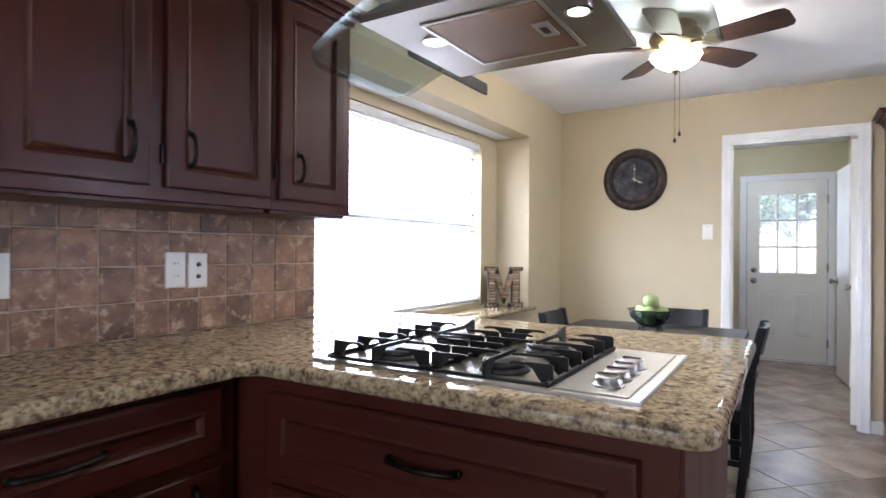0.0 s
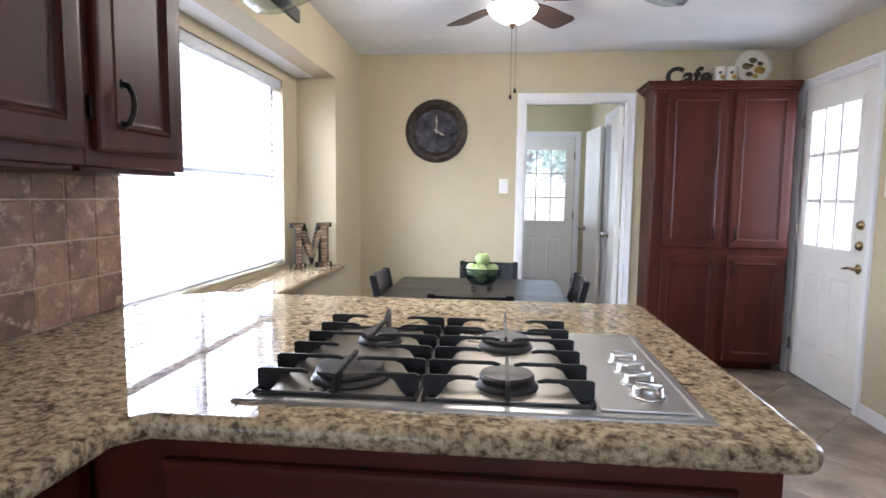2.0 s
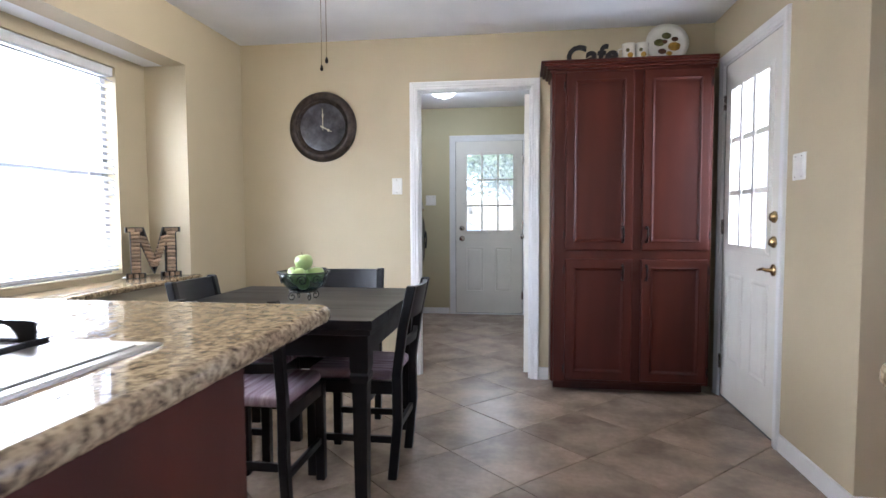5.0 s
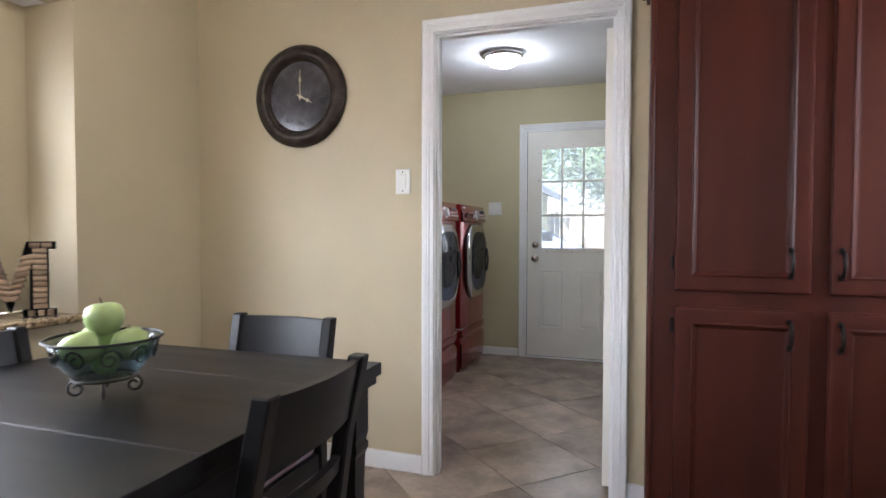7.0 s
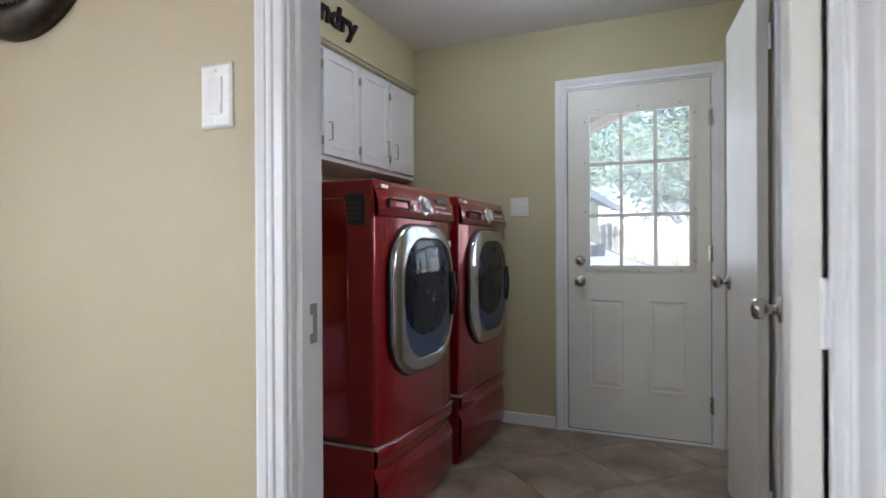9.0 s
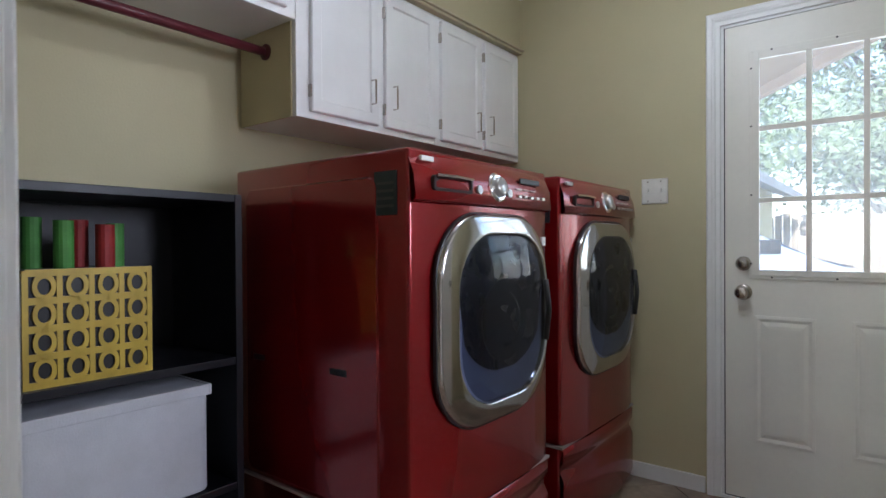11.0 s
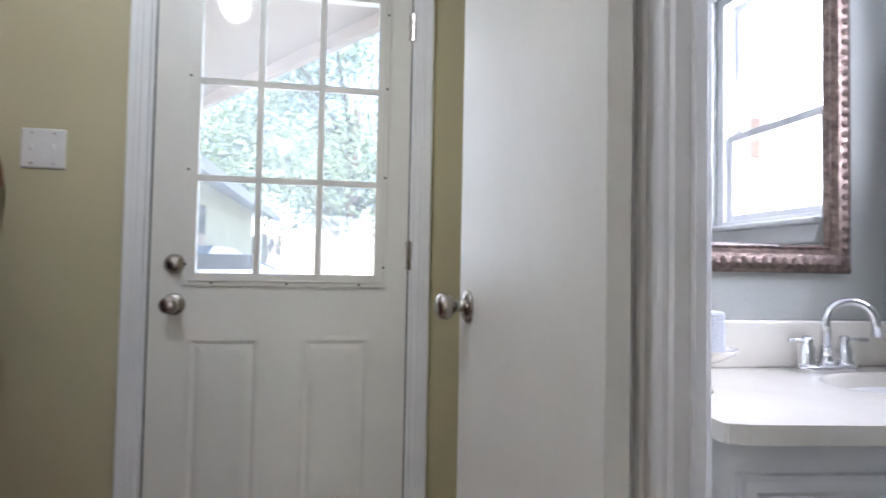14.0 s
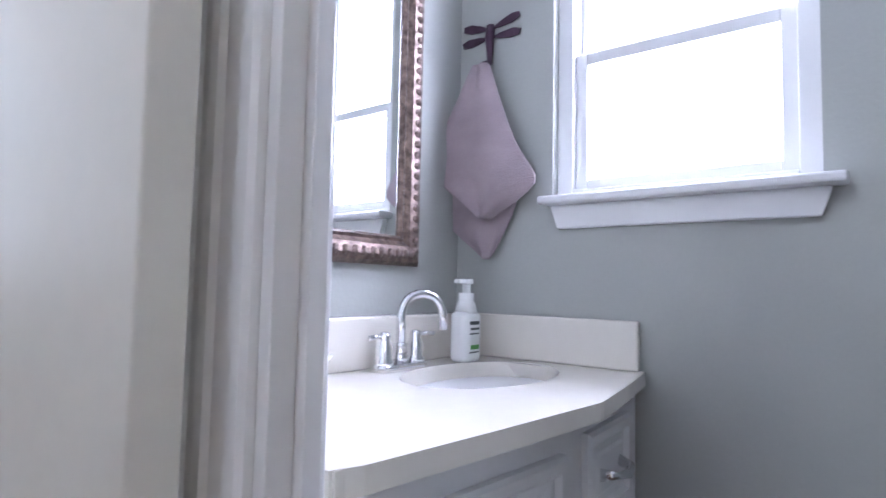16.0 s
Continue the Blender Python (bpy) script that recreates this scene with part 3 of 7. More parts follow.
structure("baseboard", boxes(board(XL, DX0 - 0.052, YW - 0.014, YW), board(XL, XL + 0.014, 2.4, YW - 0.014), board(DX1 + 0.047, 1.03, YW - 0.014, YW), board(XR - 0.014, XR, 3.286, 3.915), board(XR - 0.014, XR + 0.214, 3.286, 3.30), bevel=0.003), WHITE, "white painted kitchen baseboard", "baseboard")
structure("baseboard_living", boxes(board(XR + 0.2, 5.4, 3.396, 3.41), bevel=0.003), WHITE, "white painted baseboard of the next room", "baseboard")
plan_of(LAUNDRY)
structure("baseboard_laundry", boxes(board(XLL, -0.145, YB - 0.014, YB, 0.07), board(0.775, XLR, YB - 0.014, YB, 0.07), board(XLL, XLL + 0.014, YW + TW, YB - 0.014, 0.07), bevel=0.003), WHITE, "white painted laundry baseboard", "baseboard")


def casing(name, x0, x1, z1, m, w=0.058, label="white moulded door casing"):
    """Moulded trim round an opening x0..x1, height z1, in the plane y = 0, proud towards -y."""
    bm = bmesh.new()
    k = w / 0.058
    rows = []
    for o, d in ((0, 0), (0, 0.009), (0.003, 0.012), (0.020, 0.012), (0.023, 0.0155), (0.028, 0.0165), (0.033, 0.0155), (0.036, 0.018), (0.050, 0.020), (0.055, 0.018), (0.058, 0.013), (0.058, 0)):
        o *= k
        rows.append([bm.verts.new(p) for p in ((x0 - o, -d, 0), (x0 - o, -d, z1 + o), (x1 + o, -d, z1 + o), (x1 + o, -d, 0))])
    for a, b in zip(rows, rows[1:]):
        for j in range(3):
            bm.faces.new((a[j], a[j + 1], b[j + 1], b[j]))
    bm.transform(m)
    return structure(name, bm, WHITE, label, "door trim")


plan_of(KITCHEN)
casing("trim_kitchen_door", DX0 + 0.008, DX1 - 0.010, 2.02, on_far(0, YW, 0))
ja, jb, y0, y1 = DX0 + 0.014, DX1 - 0.014, YW - 0.002, YW + TW + 0.002
bm = boxes((DX0, ja, y0, y1, 0, 2.028), (jb, DX1, y0, y1, 0, 2.028), (ja, jb, y0, y1, 2.014, 2.028), (ja, ja + 0.012, YW + 0.012, YW + 0.034, 0, 2.014), (jb - 0.012, jb, YW + 0.012, YW + 0.034, 0, 2.014), (ja + 0.012, jb - 0.012, YW + 0.012, YW + 0.034, 2.002, 2.014), bevel=0.001)
structure("door_jamb_kitchen", bm, WHITE, "white painted door jamb with a stop", "door frame")
casing("trim_laundry_inner", -DX1 + 0.008, -DX0 - 0.008, 2.02, pose(0, YW + TW, 0, 0, 0, 180))
casing("trim_side_door", 0, 0.815, 2.06, on_right(XR, 4.80, 0))
structure("door_jamb_side", boxes((XR - 0.002, XR + 0.15, 4.79, 4.80, 0, 2.06), (XR - 0.002, XR + 0.15, 3.985, 3.995, 0, 2.06), (XR - 0.002, XR + 0.15, 3.995, 4.79, 2.05, 2.06)), WHITE, "white painted side door jamb", "door frame")
plan_of(LAUNDRY)
casing("trim_rear_door", -0.08, 0.715, 2.015, on_far(0, YB, 0))
structure("door_jamb_rear", boxes((-0.08, -0.07, YB - 0.002, YB + 0.13, 0, 2.015), (0.705, 0.715, YB - 0.002, YB + 0.13, 0, 2.015), (-0.07, 0.705, YB - 0.002, YB + 0.13, 2.005, 2.015), (-0.08, 0.715, YB - 0.01, YB + 0.14, 0.0, 0.012)), WHITE, "white painted rear door jamb and sill", "door frame")
casing("trim_bath_door", -6.495, -5.885, 2.02, on_right(XLR, 0, 0), 0.095)
structure("door_jamb_bath", boxes((XLR - 0.002, XLR + 0.046, 5.885, 5.897, 0, 2.02), (XLR - 0.002, XLR + 0.046, 6.483, 6.495, 0, 2.02), (XLR - 0.002, XLR + 0.046, 5.897, 6.483, 2.008, 2.02), (XLR + 0.018, XLR + 0.034, 6.473, 6.483, 0, 2.008), (XLR + 0.018, XLR + 0.034, 5.897, 5.907, 0, 2.008), bevel=0.001), WHITE, "white painted bathroom door jamb with a stop", "door frame")


# ---- doors ----
def knob(parent, x, z, y=0.0, name="door_knob", r=0.027, material=None, label="satin nickel knob", back=False):
    s = lathe([(0.0, 0), (0.033, 0), (0.033, 0.004), (0.028, 0.009), (0.012, 0.012), (0.011, 0.030), (r * 0.8, 0.036), (r, 0.046), (r * 0.95, 0.060), (r * 0.6, 0.066), (0, 0.067)], 20)
    return part(name, s, material or NICKEL, parent, label, pose(x, y, z, -90 if back else 90), True)


def hinge(parent, x, z, y=0.0):
    bm = lathe([(0.0, -0.045), (0.006, -0.045), (0.006, 0.045), (0, 0.045)], 8)
    bm.transform(pose(x, y - 0.006, z))
    add_box(bm, x - 0.014, x + 0.014, y - 0.002, y, z - 0.044, z + 0.044)
    return part("hinge", bm, NICKEL, parent, "worn metal hinge")


def lite_door(name, label, w, h, glass_box, m, hinge_left, frame_screws=True, bar=0.010, proud=0.009):
    """A steel door with nine panes over two raised panels; it stands in the plane y = 0, faces -y."""
    gx0, gx1, gz0, gz1 = glass_box
    door = tagged(thing(name, label, "door", m), kind="structure")
    slab = boxes((0, gx0, 0, 0.044, 0.012, h), (gx1, w, 0, 0.044, 0.012, h), (gx0, gx1, 0, 0.044, gz1, h), (gx0, gx1, 0, 0.044, 0.012, gz0))
    part("slab", slab, DOORW, door)
    # Black strips set proud of the slab, painting the dark gap round it.
    part("gap_line", boxes((0.0, 0.004, -0.0015, 0.02, 0.0, h + 0.004), (w - 0.004, w, -0.0015, 0.02, 0.0, h + 0.004), (0.004, w - 0.004, -0.0015, 0.02, h, h + 0.004), (0.004, w - 0.004, -0.002, 0.02, 0.004, 0.012)), BLACKP, door, "black strip for the dark gap round the door")
    pw = 0.215
    for px in (w * 0.28 - pw / 2 + 0.005, w * 0.72 - pw / 2 - 0.005):
        part("panel", stepped(pw, 0.53, [(0, -0.001), (0, 0.005), (0.012, 0.007), (0.024, 0.001), (0.040, 0.006), (0.052, 0.007)]), DOORW, door, "raised moulded panel", pose(px, 0, 0.255))
    rim = bmesh.new()
    for d, a, b in ((0.013, -0.010, 0.014), (0.008, 0.014, 0.028)):
        add_box(rim, gx0 - b, gx0 - a, -d, 0, gz0 - b, gz1 + b, 0.002)
        add_box(rim, gx1 + a, gx1 + b, -d, 0, gz0 - b, gz1 + b, 0.002)
        add_box(rim, gx0 - a, gx1 + a, -d, 0, gz1 + a, gz1 + b, 0.002)
        add_box(rim, gx0 - a, gx1 + a, -d, 0, gz0 - b, gz0 - a, 0.002)
    glazing = part("glazing_frame", rim, DOORW, door)
    cw, ch = (gx1 - gx0) / 3, (gz1 - gz0) / 3
    for k in (1, 2):
        part("muntin", box(gx0 + cw * k - bar, gx0 + cw * k + bar, -proud, 0.004, gz0, gz1, 0.002), DOORW, door)
        part("muntin", box(gx0, gx1, -0.008, 0.0035, gz0 + ch * k - bar, gz0 + ch * k + bar, 0.002), DOORW, door)
    pane = mesh_of(box(-cw / 2, cw / 2, 0.0045, 0.0075, -ch / 2, ch / 2), "pane", VEILED)
    for i in range(3):
        for j in range(3):
            ob = share("pane", pane, door, pose(gx0 + cw * (i + 0.5), 0, gz0 + ch * (j + 0.5)))
            ob.visible_shadow = False
    if frame_screws:
        dot = mesh_of(lathe([(0, 0), (0.004, 0), (0.004, 0.0015), (0, 0.002)], 8), "screw_cap", GREYBAR)
        for sx, sz in [(gx0 - 0.02, gz0 + (gz1 - gz0) * q) for q in (0.04, 0.36, 0.68, 0.95)] + [(gx1 + 0.02, gz0 + (gz1 - gz0) * q) for q in (0.04, 0.36, 0.68, 0.95)] + [(gx0 + (gx1 - gx0) * q, gz1 + 0.02) for q in (0.1, 0.5, 0.9)] + [(gx0 + (gx1 - gx0) * q, gz0 - 0.02) for q in (0.1, 0.5, 0.9)]:
            share("screw_cap", dot, glazing, pose(sx, -0.008, sz, 90))
    kx = w - 0.065 if hinge_left else 0.075
    hx = -0.002 if hinge_left else w + 0.002
    for hz in (0.22, h * 0.52, h - 0.22):
        hinge(door, hx, hz)
    return door, kx


plan_of(LAUNDRY)
rear, kx = lite_door("door_rear", "cream white steel rear door with nine panes, closed", 0.775, 2.0, (0.125, 0.675, 0.965, 1.855), pose(-0.07, YB + 0.004, 0.004), False)
knob(rear, 0.075, 0.88)
part("deadbolt", lathe([(0, 0), (0.030, 0), (0.030, 0.008), (0.024, 0.014), (0.020, 0.024), (0, 0.026)], 20), NICKEL, rear, "satin nickel deadbolt", pose(0.075, 0, 1.0, 90), True)
plan_of(KITCHEN)
side, kx = lite_door("door_side", "white steel side door with nine panes, closed", 0.79, 2.045, (0.12, 0.665, 0.955, 1.885), on_right(XR + 0.004, 4.787, 0.004), True, False, 0.015, 0.018)
for dz in (1.0, 1.125):
    part("deadbolt", lathe([(0, 0), (0.030, 0), (0.030, 0.008), (0.024, 0.014), (0.018, 0.024), (0, 0.026)], 20), BRASS, side, "aged brass deadbolt", pose(0.735, 0, dz, 90), True)
lev = lathe([(0, 0), (0.031, 0), (0.031, 0.005), (0.018, 0.012), (0.010, 0.014), (0.009, 0.040), (0, 0.042)], 20)
lev.transform(pose(0, 0, 0, 90))
add_tube(lev, [(0, -0.036, 0), (-0.03, -0.040, 0.004), (-0.065, -0.040, -0.003), (-0.100, -0.038, -0.008)], [0.009, 0.008, 0.007, 0.006])
part("lever_handle", lev, BRASS, side, "aged brass lever handle", pose(0.735, 0, 0.86), True)


def flush_door(name, label, w, h, m, knob_x, hinges):
    """Swings out of its frame: local x from the hinge to the knob edge, faces -y."""
    door = tagged(thing(name, label, "door", m), kind="structure")
    part("slab", box(0, w, 0, 0.035, 0.012, h, 0.002), DOORW, door)
    knob(door, knob_x, 0.925, 0.0)
    knob(door, knob_x, 0.925, 0.035, back=True)
    for hz in hinges:
        bm = lathe([(0.0, -0.045), (0.006, -0.045), (0.006, 0.045), (0, 0.045)], 8)
        part("hinge", bm, WHITE, door, "painted metal door hinge", pose(-0.005, 0.0385, hz))
    return door


MIRRORED = Matrix.Diagonal((1, -1, 1, 1))
plan_of(LAUNDRY)
a = math.degrees(math.atan2(7.072 - 6.520, 0.744 - 0.808))
flush_door("door_bath", "plain white bathroom door standing open", 0.552, 1.995, pose(0.808, 6.520, 0.006, 0, 0, a) @ MIRRORED, 0.497, (0.2, 1.79))
plan_of(KITCHEN)
flush_door("door_kitchen", "plain white laundry door standing open against the wall", 0.76, 1.985, pose(0.858, YW + TW + 0.008, 0.006, 0, 0, 83.4) @ MIRRORED, 0.70, (0.2, 0.99, 1.785))

# ---- kitchen: cabinets and worktops ----
RAISED = [(0, 0), (0, 0.014), (0.004, 0.019), (0.012, 0.020), (0.050, 0.020), (0.056, 0.023), (0.063, 0.018), (0.069, 0.011), (0.075, 0.010)]


def pull(parent, m, length=0.10):
    """An arched bar handle along local z, standing off towards -y."""
    h = length / 2
    bm = tube([(0, 0, -h), (0, -0.016, -h + 0.004), (0, -0.026, -h * 0.5), (0, -0.030, 0), (0, -0.026, h * 0.5), (0, -0.016, h - 0.004), (0, 0, h)], [0.009, 0.0070, 0.0062, 0.0068, 0.0062, 0.0070, 0.009])
    for z in (-h, h):
        add_box(bm, -0.008, 0.008, -0.005, 0, z - 0.011, z + 0.011, 0.002)
    return part("handle", bm, BRONZE, parent, "dark bronze arched pull", m, True)


def panel_door(parent, w, h, m, handle=None, across=False, name="door", grip=0.092):
    d = part(name, stepped(w, h, RAISED), CHERRYH if across else CHERRY, parent)
    d.matrix_basis = m
    if handle:
        x, z = handle
        pull(d, pose(x, -0.020, z, 0, 90 if across else 0, 0), 0.16 if across else grip)
    return d


def wall_cabinet(y0, y1, doors, label):
    c = thing("wall_cabinet", label, "cabinet", pose(XL, y0 + 0.018, 1.332), "kitchen wall cabinets")
    d = -0.948 - XL
    part("body", boxes((0.002, d, 0, y1 - y0, 0, 0.74), (0.002, d - 0.02, 0.01, y1 - y0 - 0.01, -0.012, 0), bevel=0.002), CHERRY, c)
    crown = bmesh.new()
    for k, (o, z0, z1) in enumerate(((0.012, 0.72, 0.745), (0.028, 0.745, 0.768), (0.045, 0.768, 0.79))):
        add_box(crown, 0.002, d + o, 0, y1 - y0 + (o if y1 > 1.9 else 0), z0, z1, 0.004)
    part("crown_moulding", crown, CHERRYH, c)
    for a, b, hy in doors:
        panel_door(c, b - a, 0.665, on_left(d, a - y0, 0.035), ((hy - a), 0.108))
        part("hinge", box(d, d + 0.008, a - y0 - 0.012, a - y0 - 0.002, 0.10, 0.15), BRONZE, c)
    return c


wall_cabinet(1.555, 1.938, [(1.577, 1.895, 1.655)], "dark cherry wall cabinet with one door, next to the window")
wall_cabinet(0.76, 1.553, [(1.18, 1.535, 1.245), (0.79, 1.134, 1.074)], "dark cherry wall cabinet with two raised panel doors")
wall_cabinet(-0.05, 0.758, [(0.38, 0.74, 0.46), (0.0, 0.345, 0.28)], "dark cherry wall cabinet with two doors")

ZT = 0.93
# base cabinets along the left wall
for a, b in ((0.42, 1.24), (-0.42, 0.418), (-1.26, -0.422)):
    c = thing("base_cabinet", "dark cherry base cabinet with a drawer over a door", "cabinet", pose(XL, a, 0), "kitchen base cabinets")
    part("body", boxes((0.002, 0.49, 0, b - a, 0.10, ZT - 0.042), (0.002, 0.43, 0, b - a, 0, 0.10)), CHERRY, c)
    panel_door(c, b - a - 0.09, 0.165, on_left(0.49, 0.045, 0.70), ((b - a) / 2 - 0.05, 0.083), True, "drawer_front")
    panel_door(c, b - a - 0.09, 0.54, on_left(0.49, 0.045, 0.13), ((b - a) - 0.17, 0.46))
# peninsula
pen = thing("peninsula_cabinet", "dark cherry peninsula cabinet under the cooktop", "cabinet", pose(-0.66, 1.262, 0))
part("body", box(0.0, 1.008, 0, 0.715, 0.10, ZT - 0.042), CHERRY, pen)
part("toe_kick", box(0.02, 1.0, 0.06, 0.70, 0, 0.10), CHERRY, pen)
part("corner_body", box(-0.52, 0.0, 0.0, 0.715, 0.0, ZT - 0.042), CHERRY, pen)
part("end_panel", box(1.008, 1.015, 0.004, 0.717, 0.0, ZT - 0.042, 0.001), CHERRY, pen)
panel_door(pen, 0.88, 0.20, pose(0.068, 0, 0.655), (0.455, 0.110), True, "drawer_front")
panel_door(pen, 0.44, 0.50, pose(0.075, 0, 0.13), (0.38, 0.42))
panel_door(pen, 0.44, 0.50, pose(0.525, 0, 0.13), (0.06, 0.42))


top = [(XL + 0.002, -2.58), (-0.636, -2.58), (-0.636, 1.20), (-0.60, 1.232)] + [(0.36 + 0.05 * math.sin(radians(q)), 1.262 - 0.05 + 0.02 + 0.05 - 0.05 * math.cos(radians(q))) for q in range(0, 91, 15)] + [(0.41 - 0.05 + 0.05 * math.cos(radians(q)), 2.28 + 0.05 * math.sin(radians(q))) for q in range(0, 91, 15)] + [(XL + 0.14, 2.33), (XL + 0.002, 2.2)]
solid("granite_worktop", bullnose(top, ZT - 0.042, ZT), GRANITE, "polished brown speckled granite worktop with a bullnose edge", "worktop", smooth=False)
solid("granite_sill", bullnose([(-1.473, 2.04), (-1.473, 4.308), (XL - 0.006, 4.308), (XL - 0.006, 4.36), (XL + 0.05, 4.36), (XL + 0.05, 2.37), (XL - 0.006, 2.2), (XL - 0.006, 2.04)], 0.755, 0.785, 0.012), GRANITE, "brown granite window sill", "window sill")

# island at the walkway
isl = thing("island_cabinet", "dark cherry island cabinet with a panelled door", "cabinet", pose(1.425, 0.10, 0))
part("body", boxes((0, 0.9, 0, 1.76, 0.09, ZT - 0.042), (0.05, 0.85, 0.05, 1.70, 0, 0.09)), CHERRY, isl)
for k in range(3):
    panel_door(isl, 0.50, 0.60, on_right(0, 1.70 - k * 0.57, 0.14) , (0.42, 0.5))
solid("island_worktop", bullnose(rounded(1.35, 2.36, 0.0, 1.93, 0.05), ZT - 0.042, ZT), GRANITE, "polished brown speckled granite island top", "worktop")

# tall pantry
YP, PW = 4.718, 0.965
pan = thing("pantry_cabinet", "tall dark cherry pantry with four closed panel doors", "cabinet", pose(1.03, YP, 0))
part("body", box(0, PW, 0, YW - YP - 0.003, 0.075, 2.05, 0.003), CHERRY, pan)
part("toe_kick", box(0.02, PW - 0.004, 0.115, YW - YP - 0.004, 0, 0.075), CHERRY, pan)
crown = bmesh.new()
for o, z0, z1 in ((0.014, 2.030, 2.050), (0.032, 2.050, 2.066), (0.052, 2.066, 2.082), (0.070, 2.082, 2.100)):
    add_box(crown, -o, PW + min(o, 0.012), -min(o, 0.055), YW - YP - 0.003, z0, z1, 0.004)
part("crown_moulding", crown, CHERRYH, pan)
part("corner_post", tube([(0.006, 0.0, 0.08), (0.006, 0.0, 2.03)], 0.010, 10), CHERRY, pan)
for x, w, hx in ((0.086, 0.412, 0.352), (0.552, 0.395, 0.030)):
    panel_door(pan, w, 1.112, pose(x, 0, 0.922), (hx, 0.100), grip=0.085)
    panel_door(pan, w, 0.772, pose(x, 0, 0.094), (hx, 0.690), grip=0.085)
for z in (0.16, 0.80, 1.02, 1.95):
    part("hinge", box(0.073, 0.083, -0.012, 0, z - 0.025, z + 0.025, 0.003), BRONZE, pan)
    part("hinge", box(0.950, 0.960, -0.012, 0, z - 0.025, z + 0.025, 0.003), BRONZE, pan)

# ---- cooktop ----
hob = thing("gas_cooktop", "stainless steel gas cooktop with four burners and cast iron grates", "cooktop", pose(-0.506, 1.308, ZT))
HW, HD = 0.782, 0.556
tray = stepped(HW, HD, [(0, -0.002), (0, 0.003), (0.003, 0.006), (0.016, 0.007), (0.019, 0.004), (0.024, 0.004)])
part("steel_tray", tray, STEEL, hob, "", pose(0, 0, 0, -90))
GX1 = 0.605
part("control_strip", box(GX1 + 0.004, HW - 0.026, 0.026, HD - 0.026, 0.004, 0.0085, 0.002), STEEL, hob)
part("burner_well", boxes((0.03, GX1 - 0.002, 0.03, HD - 0.03, 0.004, 0.0055)), mat("dull pan steel", (0.50, 0.46, 0.40), 0.30, 1.0, vary=0.08, scale=3, fine=120, bump=0.04), hob)
for bx, by, br in ((0.168, 0.140, 0.064), (0.168, 0.405, 0.046), (0.460, 0.130, 0.050), (0.460, 0.400, 0.054)):
    base = part("burner", lathe([(0, 0.005), (br * 1.15, 0.005), (br * 1.1, 0.012), (br * 0.9, 0.020), (0, 0.020)], 24), BURNER, hob, "", pose(bx, by, 0), True)
    part("burner_cap", lathe([(0, 0.020), (br, 0.020), (br, 0.026), (br * 0.93, 0.030), (0, 0.031)], 24), BURNER, base, "black enamel cap", pose(bx, by, 0))
ZG = 0.046


def slab(bm, prof, place, thick):
    """A flat bar: an outline in length and height, given a thickness across."""
    rows = [[bm.verts.new(place(u, w, o)) for u, w in prof] for o in (-thick / 2, thick / 2)]
    bm.faces.new(rows[0]), bm.faces.new(rows[1])
    n = len(prof)
    for j in range(n):
        bm.faces.new((rows[0][j], rows[0][(j + 1) % n], rows[1][(j + 1) % n], rows[1][j]))


for gx0, gx1 in ((0.026, 0.310), (0.317, GX1 - 0.002)):
    bm = bmesh.new()
    mid = (gx0 + gx1) / 2
    reach = mid - gx0
    # a spine over each burner, with a horn at the back
    slab(bm, [(0.026, 0.008), (0.026, ZG - 0.006), (0.034, ZG - 0.001), (0.182, ZG), (0.190, ZG - 0.004), (0.180, ZG - 0.009), (0.075, ZG - 0.010), (0.050, 0.008)], lambda u, w, o: (mid + o, u, w), 0.0065)
    slab(bm, [(0.315, ZG - 0.004), (0.323, ZG), (HD - 0.090, ZG + 0.001), (HD - 0.050, ZG + 0.012), (HD - 0.034, ZG + 0.014), (HD - 0.026, ZG), (HD - 0.026, 0.008), (HD - 0.050, 0.008), (HD - 0.075, ZG - 0.010), (0.325, ZG - 0.009)], lambda u, w, o: (mid + o, u, w), 0.0065)
    for y in (0.026, HD - 0.038):
        add_box(bm, gx0, gx1, y, y + 0.008, 0.006, 0.013, 0.002)
    add_box(bm, gx0, gx0 + 0.009, 0.026, HD - 0.026, 0.005, 0.016, 0.002)
    add_box(bm, gx1 - 0.009, gx1, 0.026, HD - 0.026, 0.005, 0.016, 0.002)
    for k in range(6):
        y = 0.052 + (HD - 0.104) * k / 5
        far = reach - (0.012 if k in (1, 3) else 0.048)
        for sg, x in ((1, gx0), (-1, gx1)):
            prof = [(0.0, 0.006), (0.0, ZG - 0.003), (0.006, ZG), (far - 0.014, ZG), (far, ZG - 0.004), (far - 0.003, ZG - 0.008), (far - 0.018, ZG - 0.0065), (0.058, ZG - 0.0065), (0.044, ZG - 0.012), (0.030, 0.014), (0.022, 0.006)]
            slab(bm, prof, lambda u, w, o: (x + sg * u, y + o, w), 0.0052)
    part("grate", bm, IRON, hob, "black cast iron grate")
for k in range(4):
    kn = lathe([(0, 0.0085), (0.031, 0.0085), (0.031, 0.0105), (0.0305, 0.0115), (0.0275, 0.012), (0.0265, 0.0125), (0.0255, 0.024), (0.0235, 0.0275), (0.018, 0.029), (0, 0.0292)], 32)
    knob = part("knob", kn, STEEL, hob, "polished steel control knob", pose(0.700, 0.098 + 0.0665 * k, 0), True)
    part("grip", box(-0.004, 0.004, -0.023, 0.023, 0.027, 0.0335, 0.002), CHROME, knob, "", pose(0.700, 0.098 + 0.0665 * k, 0, 0, 0, 78))

